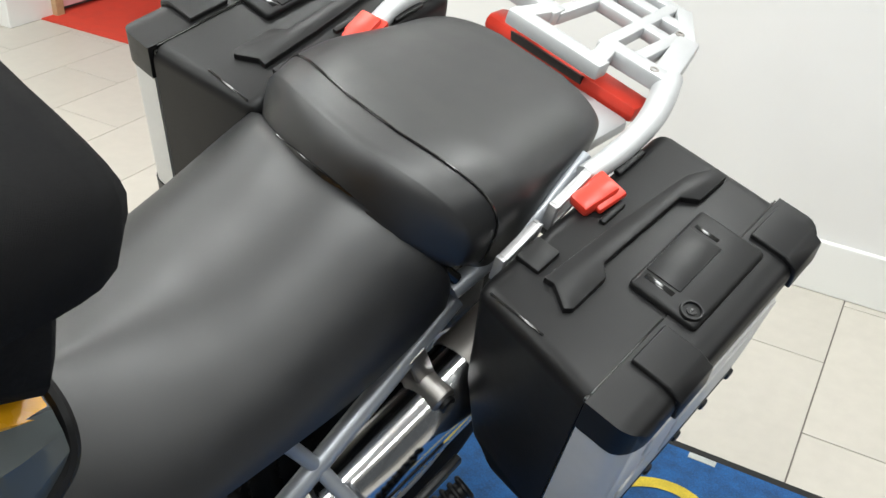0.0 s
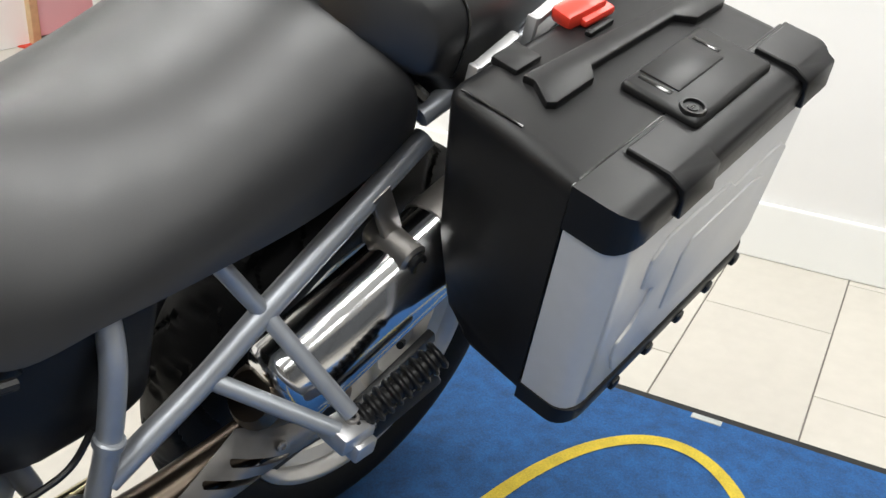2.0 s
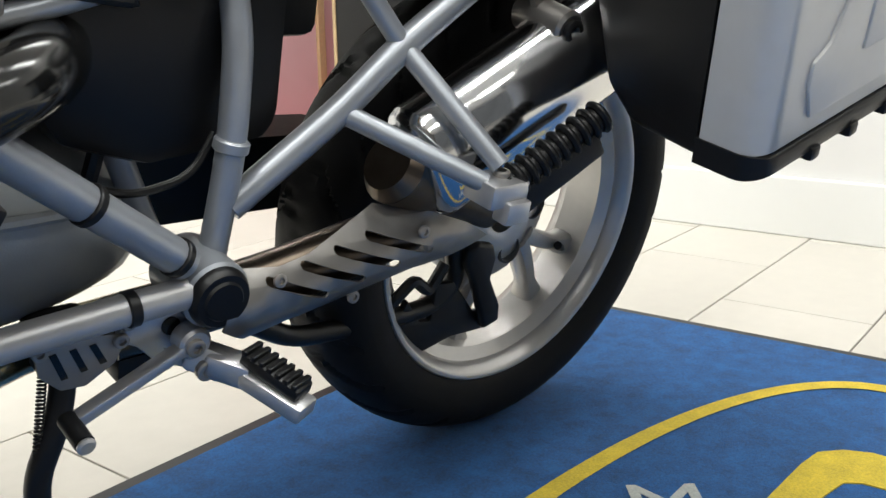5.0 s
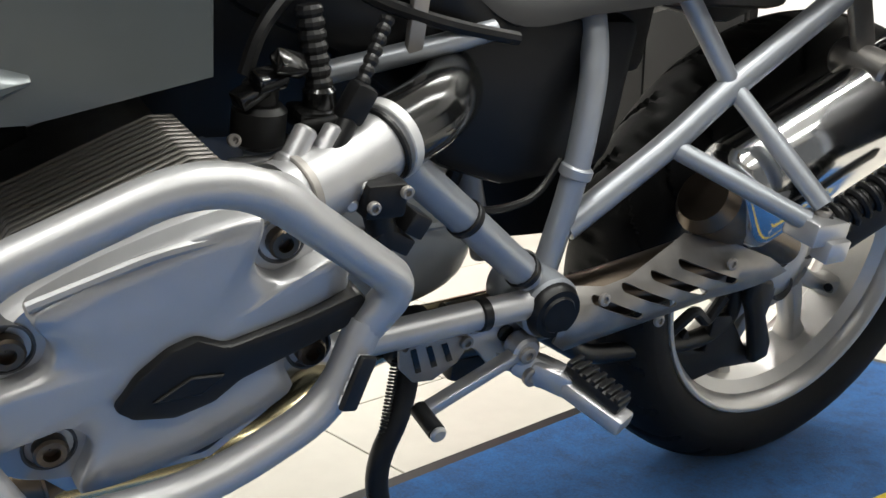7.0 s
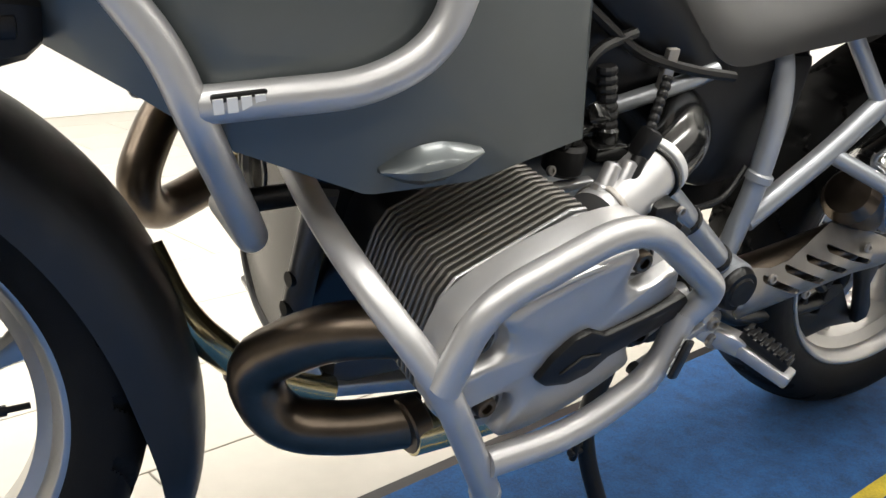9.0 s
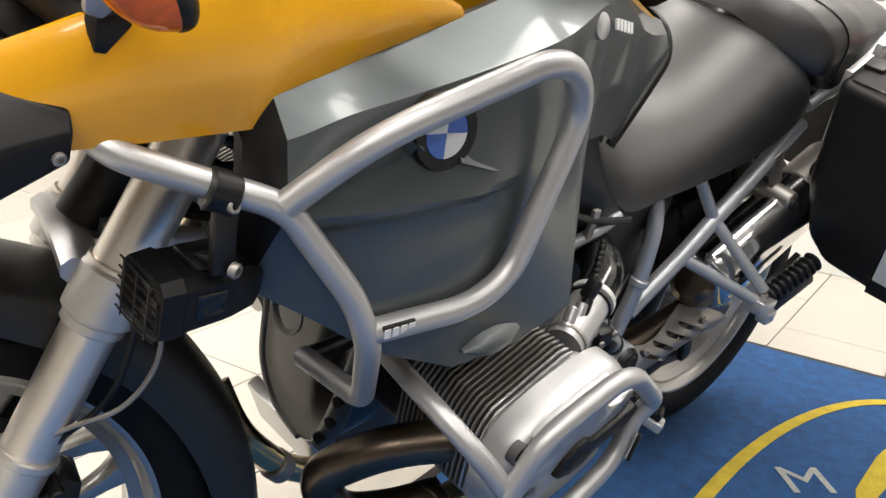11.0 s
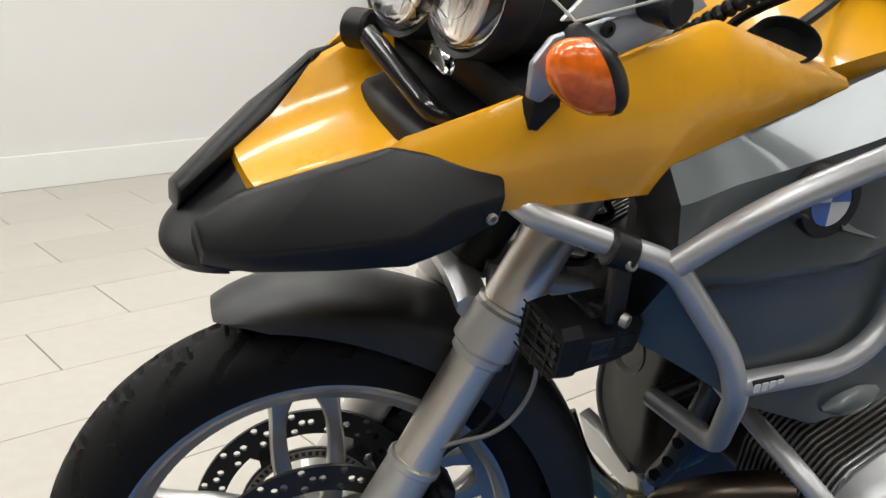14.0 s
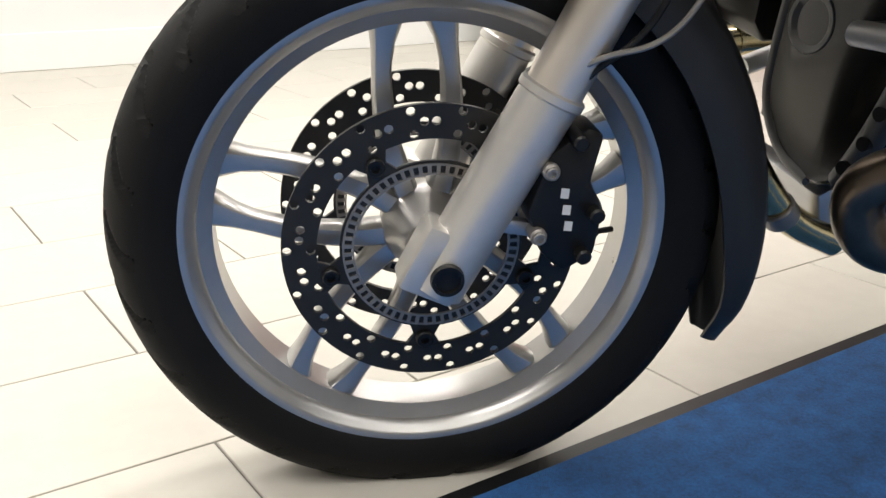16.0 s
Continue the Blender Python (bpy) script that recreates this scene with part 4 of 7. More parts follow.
SET[:] = 0.012, 0.041, -0.015
for sgn in (-1, 1):
    # finned cylinder: plates set out along the width, each a rounded outline; slanted top
    def fin_outline(g):
        pts = [(-0.98, 0.50), (-0.986, 0.56), (-0.978, 0.596), (-0.966, 0.615), (-0.895, 0.648), (-0.862, 0.663), (-0.844, 0.663), (-0.83, 0.62), (-0.82, 0.50), (-0.86, 0.47), (-0.95, 0.468)]
        c = Vector((-0.91, 0.57))
        return [tuple(c + (Vector(p) - c) * g) for p in pts]
    cyl = P("cylinder", prism_bm(fin_outline(0.88), sgn * 0.16, sgn * 0.40, 0.006), SATIN, "finned cast aluminium cylinder")
    # the outer three fins are bright cast aluminium, the rest darker
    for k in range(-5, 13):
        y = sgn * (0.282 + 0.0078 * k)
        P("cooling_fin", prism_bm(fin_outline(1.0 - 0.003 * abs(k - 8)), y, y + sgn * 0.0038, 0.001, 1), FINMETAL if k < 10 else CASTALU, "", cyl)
    # valve cover: bulged plate
    COV = [(-1.008, 0.562), (-0.998, 0.612), (-0.965, 0.64), (-0.895, 0.667), (-0.838, 0.678), (-0.805, 0.665), (-0.795, 0.63), (-0.8, 0.585), (-0.822, 0.552), (-0.88, 0.52), (-0.94, 0.505), (-0.985, 0.51), (-1.002, 0.53)]
    BOLTS = ((-0.985, 0.605), (-0.966, 0.538), (-0.84, 0.65), (-0.816, 0.573))
    for _ in range(3):
        COV = [(p[0] * (1 - f) + q[0] * f, p[1] * (1 - f) + q[1] * f) for p, q in zip(COV, COV[1:] + COV[:1]) for f in (0.25, 0.75)]
    cc = Vector((-0.9, 0.59))
    rings = []
    for g, y in ((1.0, 0.385), (1.0, 0.402), (0.985, 0.416), (0.96, 0.424), (0.93, 0.4275), (0.6, 0.4285), (0.3, 0.4285)):
        rings.append([(cc.x + (x - cc.x) * g, sgn * y, cc.y + (z - cc.y) * g) for x, z in COV])
    cov = P("valve_cover", loft_bm(rings), SILVER, "silver painted valve cover with four sunken bolts", angle=45)
    # raised face, hollowed round each bolt
    face = []
    for x, z in COV:
        u = Vector((x, z)) - cc
        far = u.length * 0.985
        u.normalize()
        for b in BOLTS:
            o = Vector(b) - cc
            e = o.dot(u)
            gap = 0.0195 ** 2 - (o.length_squared - e * e)
            if gap > 0 and e > 0:
                far = min(far, e - math.sqrt(gap))
        p = cc + u * far
        face.append(p)
    for _ in range(1):
        face = [(face[k - 1] + face[k] * 2 + face[(k + 1) % len(face)]) / 4 for k in range(len(face))]
    rings = []
    for g, y, up in ((1.0, 0.424, 0), (0.995, 0.435, 0), (0.98, 0.44, 0), (0.955, 0.4425, 0), (0.8, 0.4445, 0.002), (0.45, 0.446, 0.003)):
        rings.append([(cc.x + (p.x - cc.x) * g, sgn * y, cc.y + (p.y - cc.y) * g + up) for p in face])
    P("cover_face", loft_bm(rings), SILVER, "raised silver face with pockets for the bolts", cov, angle=50)
    P("cover_rib", tube_bm([(-0.975, sgn * 0.437, 0.632), (-0.91, sgn * 0.4415, 0.657), (-0.862, sgn * 0.439, 0.662)], 0.0035, 0.02, 8), SILVER, "", cov)
    INS = [(-0.937, 0.569), (-0.925, 0.588), (-0.908, 0.602), (-0.893, 0.607), (-0.876, 0.599), (-0.832, 0.61), (-0.797, 0.622), (-0.791, 0.615), (-0.794, 0.602), (-0.84, 0.585), (-0.867, 0.575), (-0.882, 0.563), (-0.904, 0.557), (-0.927, 0.561)]
    P("cover_insert", prism_bm(INS, sgn * 0.43, sgn * 0.4525, 0.0035), BLACK, "black plastic spark plug cover", cov)
    P("insert_ridge", prism_bm([(-0.918, 0.572), (-0.897, 0.585), (-0.877, 0.583), (-0.89, 0.572)], sgn * 0.45, sgn * 0.4545, 0.001, 1), BLACK, "", cov)
    for x, z in BOLTS:
        # dark cup: the shadow in the silver counterbore, put into its colour
        cup = moved(lathe_bm([(0.0005, -0.002), (0.0125, -0.002), (0.0135, 0.0006), (0.0148, 0.0004), (0.0152, -0.012), (0.0005, -0.012)], 24), pose(x, sgn * 0.4295, z, 0 if sgn > 0 else 180, 0, 0))
        P("bolt_recess_shade", cup, ENGDARK, "", cov)
        P("cover_bolt", bolt_bm((x, sgn * 0.4285, z), (0, sgn, 0), 0.0095, 0.008), HEATSTEEL, "steel hexagon socket bolt", cov)
    for k in range(9):
        P("cover_lettering", box_bm(-0.99 + 0.0068 * k, -0.9865 + 0.0068 * k + 0.0012, min(sgn * 0.4395, sgn * 0.4436), max(sgn * 0.4395, sgn * 0.4436), 0.5615 + 0.0022 * k, 0.5665 + 0.0022 * k, 0.0005, 1), CASTALU, "small raised lettering shown as bars", cov)
    P("head_edge", prism_bm([(x, z) for x, z in fin_outline(1.015)], sgn * 0.372, sgn * 0.388, 0.003), CASTALU, "")
    # throttle body with clamps and boot
    tb = P("throttle_body", tube_bm([(-0.80, sgn * 0.33, 0.625), (-0.755, sgn * 0.315, 0.634), (-0.705, sgn * 0.297, 0.652)], 0.028, 0.03, 24), SILVER, "silver cast throttle body")
    for x, z in ((-0.748, 0.622), (-0.738, 0.634), (-0.734, 0.616)):
        P("casting_boss", cyl_bm((x, sgn * 0.325, z), (x - 0.001, sgn * 0.3415, z), 0.0055, bevel=0.002, sides=14), SILVER, "", tb)
    P("clamp", cyl_bm((-0.707, sgn * 0.298, 0.651), (-0.698, sgn * 0.294, 0.654), 0.0325, bevel=0.001, sides=30), CASESILVER, "pale hose clamp", tb)
    P("clamp", cyl_bm((-0.712, sgn * 0.3, 0.649), (-0.708, sgn * 0.2985, 0.6505), 0.031, bevel=0.001, sides=30), SATIN, "", tb)
    P("clamp", cyl_bm((-0.79, sgn * 0.327, 0.626), (-0.783, sgn * 0.325, 0.627), 0.031, bevel=0.001, sides=26), STEEL, "", tb)
    P("intake_boot", tube_bm([(-0.699, sgn * 0.2945, 0.654), (-0.655, sgn * 0.276, 0.664), (-0.612, sgn * 0.236, 0.667), (-0.587, sgn * 0.17, 0.667)], [0.03, 0.031], 0.05, 24), GLOSSBLACK, "glossy black rubber intake boot")
    sen = P("sensor", joined(box_bm(-0.742, -0.708, sgn * 0.335 - 0.014, sgn * 0.335 + 0.014, 0.612, 0.64, 0.005), cyl_bm((-0.727, sgn * 0.335, 0.618), (-0.714, sgn * 0.335, 0.584), 0.0115, bevel=0.003)), BLACK, "black throttle sensor")
    P("sensor_plug", joined(moved(box_bm(-0.016, 0.016, -0.011, 0.011, -0.007, 0.007, 0.002), pose(-0.712, sgn * 0.335, 0.592, 0, 28, 0)), moved(box_bm(-0.004, 0.014, -0.013, 0.013, -0.009, 0.009, 0.002), pose(-0.7, sgn * 0.335, 0.606, 0, 28, 0))), SATIN, "black plug with a clip", sen)
    P("bolt", bolt_bm((-0.737, sgn * 0.349, 0.624), (0, sgn, 0), 0.005, 0.004), STEEL, "", sen)
    P("bolt", bolt_bm((-0.712, sgn * 0.349, 0.634), (0, sgn, 0), 0.005, 0.004), STEEL, "", sen)
    for x, z, h in ((-0.792, 0.647, 0.03), (-0.772, 0.643, 0.034)):
        inj = P("injector", joined(cyl_bm((x, sgn * 0.322, z), (x + 0.55 * h, sgn * (0.322 - 0.3 * h), z + 0.8 * h), 0.0085, bevel=0.002, sides=18), cyl_bm((x - 0.006, sgn * 0.323, z - 0.009), (x + 0.004, sgn * 0.32, z + 0.006), 0.0105, bevel=0.002, sides=18)), CASTALU, "bright aluminium injector")
    P("injector_plug", joined(cyl_bm((-0.762, sgn * 0.322, 0.65), (-0.744, sgn * 0.312, 0.675), 0.0075, bevel=0.002, sides=14), moved(box_bm(-0.01, 0.01, -0.009, 0.009, -0.015, 0.015, 0.005), pose(-0.738, sgn * 0.308, 0.686, 0, 25, 0))), BLACK, "black injector plug", inj)
    lead = [Vector((-0.734, sgn * 0.305, 0.697)).lerp(Vector((-0.708, sgn * 0.285, 0.74)), k / 20) for k in range(21)]
    P("ribbed_lead", tube_bm(lead, [0.0055 if k % 3 else 0.0042 for k in range(21)], 0, 10), SATIN, "black ribbed cable sleeve", angle=20)
    hose = [Vector((-0.742, sgn * 0.262, 0.672)).lerp(Vector((-0.754, sgn * 0.25, 0.74)), k / 24) for k in range(25)]
    P("ribbed_hose", tube_bm(hose, [0.0105 if k % 3 else 0.0088 for k in range(25)], 0, 12), SATIN, "black ribbed hose", angle=20)
    P("hose_joint", joined(cyl_bm((-0.741, sgn * 0.262, 0.648), (-0.744, sgn * 0.26, 0.683), 0.0125, bevel=0.003), box_bm(-0.765, -0.722, sgn * 0.262 - 0.016, sgn * 0.262 + 0.016, 0.652, 0.668, 0.004)), GLOSSBLACK, "glossy black hose joint")
    regulator = P("pressure_regulator", joined(cyl_bm((-0.79, sgn * 0.262, 0.64), (-0.79, sgn * 0.262, 0.672), 0.02, bevel=0.004, sides=28), cyl_bm((-0.79, sgn * 0.262, 0.67), (-0.79, sgn * 0.262, 0.69), 0.013, bevel=0.003, sides=20)), SATIN, "round black fuel regulator")
    for k in range(3):
        P("regulator_plug", moved(box_bm(-0.012, 0.012, -0.008, 0.008, -0.006, 0.006, 0.002), pose(-0.79 + 0.012 * (k - 1), sgn * (0.272 + 0.004 * k), 0.682 + 0.012 * k, 20 * k, -25 + 20 * k, 15)), GLOSSBLACK, "black electric plug", regulator)
    P("bolt", bolt_bm((-0.812, sgn * 0.272, 0.648), (0, sgn, 0.4), 0.005, 0.004), STEEL, "", regulator)
    P("fuel_rail_bracket", bar_box((-0.815, sgn * 0.275, 0.63), (-0.765, sgn * 0.28, 0.636), 0.012, 0.008), CASTALU, "small bright bracket")
    P("loom", tube_bm([(-0.8, sgn * 0.255, 0.69), (-0.79, sgn * 0.25, 0.72), (-0.76, sgn * 0.235, 0.75), (-0.7, sgn * 0.22, 0.76)], 0.006, 0.03, 8), SATIN, "black taped cable loom")
    # exhaust header
    P("header_pipe", tube_bm([(-0.96, sgn * 0.33, 0.54), (-1.03, sgn * 0.285, 0.525), (-1.08, sgn * 0.228, 0.455), (-1.055, sgn * 0.25, 0.395), (-0.995, sgn * 0.283, 0.398), (-0.93, sgn * 0.31, 0.415)], 0.0262, 0.07, 18), HEATSTEEL, "dark heat-tinted exhaust header")
    P("header_pipe", tube_bm([(-0.95, sgn * 0.318, 0.41), (-0.86, sgn * 0.322, 0.414), (-0.79, sgn * 0.318, 0.418), (-0.735, sgn * 0.29, 0.425), (-0.69, sgn * 0.22, 0.40), (-0.6, sgn * 0.17, 0.385), (-0.4, sgn * 0.16, 0.39)], 0.0235, 0.06, 18), BRASSY, "straw-tinted exhaust pipe")
    P("header_clamp", cyl_bm((-0.955, sgn * 0.3125, 0.412), (-0.935, sgn * 0.3105, 0.415), 0.028, bevel=0.002), HEATSTEEL)
    P("header_clamp", cyl_bm((-0.845, sgn * 0.322, 0.4145), (-0.838, sgn * 0.322, 0.415), 0.0265, bevel=0.001), BRASSY)
# oil pipe in front of the engine
P("oil_pipe", tube_bm([(-0.93, -0.12, 0.3), (-1.02, -0.112, 0.34), (-1.1, -0.1, 0.425), (-1.13, -0.06, 0.5)], 0.019, 0.05, 18), BRASSY, "shiny metal pipe before the engine")
P("oil_pipe_joint", cyl_bm((-1.022, -0.112, 0.342), (-1.04, -0.11, 0.36), 0.0225, bevel=0.002), STEEL)
SET[:] = 0.017, 0.015, -0.01
# airbox, battery box and wiring behind the engine
P("airbox", prism_bm([(-0.80, 0.80), (-0.80, 0.72), (-0.72, 0.69), (-0.63, 0.63), (-0.6, 0.58), (-0.52, 0.553), (-0.4, 0.565), (-0.388, 0.59), (-0.388, 0.72), (-0.6, 0.72)], -0.183, 0.183, 0.015), BLACK, "black plastic airbox")
P("side_cover", prism_bm([(-0.80, 0.86), (-0.78, 0.80), (-0.70, 0.745), (-0.6, 0.70), (-0.53, 0.694), (-0.545, 0.715), (-0.6, 0.75), (-0.66, 0.805), (-0.7, 0.86)], -0.19, 0.19, 0.008), BLACK, "black plastic side cover")
for sgn in (-1, 1):
    P("side_cover_edge", tube_bm([(-0.78, sgn * 0.198, 0.785), (-0.7, sgn * 0.2, 0.735), (-0.62, sgn * 0.2, 0.715), (-0.55, sgn * 0.2, 0.705)], 0.006, 0.03, 8), SATIN)
    P("wiring_loom", tube_bm([(-0.60, sgn * 0.145, 0.72), (-0.555, sgn * 0.15, 0.66), (-0.55, sgn * 0.15, 0.58), (-0.56, sgn * 0.14, 0.52)], 0.008, 0.05, 8), SATIN)
    P("hose", tube_bm([(-0.6, sgn * 0.195, 0.56), (-0.55, sgn * 0.2, 0.538), (-0.49, sgn * 0.198, 0.548), (-0.465, sgn * 0.192, 0.585)], 0.004, 0.04, 8), SATIN, "thin black hose")
    P("upper_frame_rail", tube_bm([(-0.73, sgn * 0.192, 0.672), (-0.715, sgn * 0.194, 0.677), (-0.615, sgn * 0.196, 0.70), (-0.57, sgn * 0.19, 0.71)], 0.0095, 0.02, 14), FRAMEGREY, "grey frame rail under the seat")
    P("cover_tab", box_bm(-0.66, -0.645, sgn * 0.2 - 0.004, sgn * 0.2 + 0.004, 0.69, 0.74, 0.002), STEEL)
# added black box that stands in for the shaded cavity above the engine
P("engine_bay_dark_fill", box_bm(-0.87, -0.6, -0.15, 0.15, 0.6, 0.86, 0.02), BLACK, "black filler box for the darkness of the engine bay")
P("battery_box", box_bm(-0.44, -0.30, -0.11, 0.11, 0.64, 0.76, 0.015), BLACK)
P("rear_inner_guard", prism_bm([(-0.33, 0.77), (-0.33, 0.72), (-0.2, 0.70), (0.05, 0.80), (0.05, 0.86), (-0.1, 0.83)], -0.12, 0.12, 0.01), BLACK)

SET[:] = 0.018, 0.009, -0.006
# ---- footrest plate, gear lever, side stand ----
for sgn in (-1,):
    plate = P("footrest_plate", prism_bm([(-0.565, 0.435), (-0.52, 0.437), (-0.49, 0.42), (-0.478, 0.40), (-0.485, 0.375), (-0.50, 0.362), (-0.53, 0.375), (-0.552, 0.40), (-0.57, 0.41)], -0.222, -0.212, 0.002), CASTALU, "grey cast footrest plate")
    # black disc on the plate for the dark inside of a hole
    P("plate_hole_shade", moved(lathe_bm([(0.0005, -0.001), (0.009, -0.001), (0.009, 0.0015), (0.0005, 0.0015)], 18), pose(-0.521, -0.2232, 0.415)), GLOSSBLACK, "", plate)
    P("bolt", bolt_bm((-0.563, -0.222, 0.432), (0, -1, 0), 0.008, 0.008), STEEL, "", plate)
    bm = prism_bm([(-0.646, 0.432), (-0.64, 0.398), (-0.622, 0.379), (-0.60, 0.377), (-0.574, 0.393), (-0.562, 0.418), (-0.6, 0.43)], -0.226, -0.221, 0.002)
    guard = P("heel_guard", bm, STEEL, "slotted bright metal guard")
    # slots aren't cut; black strips paint the darkness within them
    for k in range(3):
        P("guard_slot_shade", prism_bm([(-0.632 + 0.017 * k, 0.418), (-0.626 + 0.017 * k, 0.419), (-0.616 + 0.017 * k, 0.392 + 0.003 * k), (-0.622 + 0.017 * k, 0.391 + 0.003 * k)], -0.2275, -0.2255), GLOSSBLACK, "black strip as the shade in a slot", guard)
    for p in ((-0.64, 0.424), (-0.57, 0.416)):
        P("bolt", bolt_bm((p[0], -0.226, p[1]), (0, -1, 0), 0.007, 0.005), STEEL, "", guard)
    lever = P("gear_lever", joined(bar_box((-0.505, -0.24, 0.405), (-0.625, -0.25, 0.362), 0.011, 0.015, (0, 1, 0)), cyl_bm((-0.508, -0.225, 0.404), (-0.508, -0.248, 0.404), 0.016, bevel=0.003)), CASTALU, "cast aluminium gear lever")
    P("bolt", bolt_bm((-0.51, -0.248, 0.403), (0, -1, 0), 0.009, 0.005), STEEL, "", lever)
    P("toe_peg", tube_bm([(-0.625, -0.245, 0.364), (-0.6245, -0.279, 0.361)], 0.0088, 0, 14), BLACK, "black rubber toe peg", lever)
    P("toe_peg_end", cyl_bm((-0.6245, -0.279, 0.361), (-0.6245, -0.285, 0.3605), 0.0082, bevel=0.002), CASTALU, "", lever)
    hanger = P("footrest_hanger", joined(bar_box((-0.505, -0.225, 0.385), (-0.475, -0.25, 0.372), 0.03, 0.03, (0, 1, 0)), bar_box((-0.492, -0.238, 0.38), (-0.462, -0.27, 0.372), 0.03, 0.026), bar_box((-0.47, -0.255, 0.374), (-0.44, -0.332, 0.36), 0.03, 0.018)), CASTALU, "cast footrest hanger")
    P("bolt", bolt_bm((-0.497, -0.246, 0.375), (0, -1, 0), 0.011, 0.007), STEEL, "", hanger)
    P("linkage_rod", tube_bm([(-0.555, -0.2, 0.43), (-0.54, -0.215, 0.4), (-0.51, -0.22, 0.38)], 0.005, 0.01, 8), STEEL)
    rest = P("footrest", bar_box((-0.463, -0.263, 0.391), (-0.44, -0.324, 0.376), 0.026, 0.014), BLACK, "black ribbed rubber footrest")
    for k in range(7):
        t = (k + 0.5) / 7
        c = Vector((-0.463, -0.263, 0.399)).lerp(Vector((-0.44, -0.324, 0.384)), t)
        P("rubber_rib", bar_box(c + Vector((-0.012, -0.004, 0)), c + Vector((0.012, 0.004, 0)), 0.006, 0.006), BLACK, "", rest)
    P("stand_switch", box_bm(-0.56, -0.5, -0.2, -0.16, 0.345, 0.375, 0.008), BLACK)
st = P("side_stand", joined(tube_bm([(-0.593, -0.165, 0.41), (-0.613, -0.204, 0.336), (-0.645, -0.214, 0.274), (-0.63, -0.224, 0.206), (-0.598, -0.279, 0.09)], 0.0118, 0.06, 16), box_bm(-0.63, -0.575, -0.195, -0.15, 0.375, 0.42, 0.008)), SATIN, "black steel side stand, folded out")
P("stand_foot", moved(box_bm(-0.035, 0.035, -0.022, 0.022, -0.006, 0.006, 0.004), pose(-0.598, -0.285, 0.079, -14, 0, 10)), SATIN, "", st)
P("stand_lug", joined(tube_bm([(-0.628, -0.222, 0.222), (-0.662, -0.226, 0.222)], 0.0055, 0, 10), cyl_bm((-0.655, -0.226, 0.21), (-0.655, -0.226, 0.236), 0.005, bevel=0.001, sides=10)), SATIN, "spring lug", st)
P("stand_spring", spring_bm((-0.65, -0.226, 0.23), (-0.622, -0.19, 0.395), 0.0035, 0.0011, 48, 6), SATIN, "black return spring", st)

SET[:] = -0.014, 0.004, 0.004
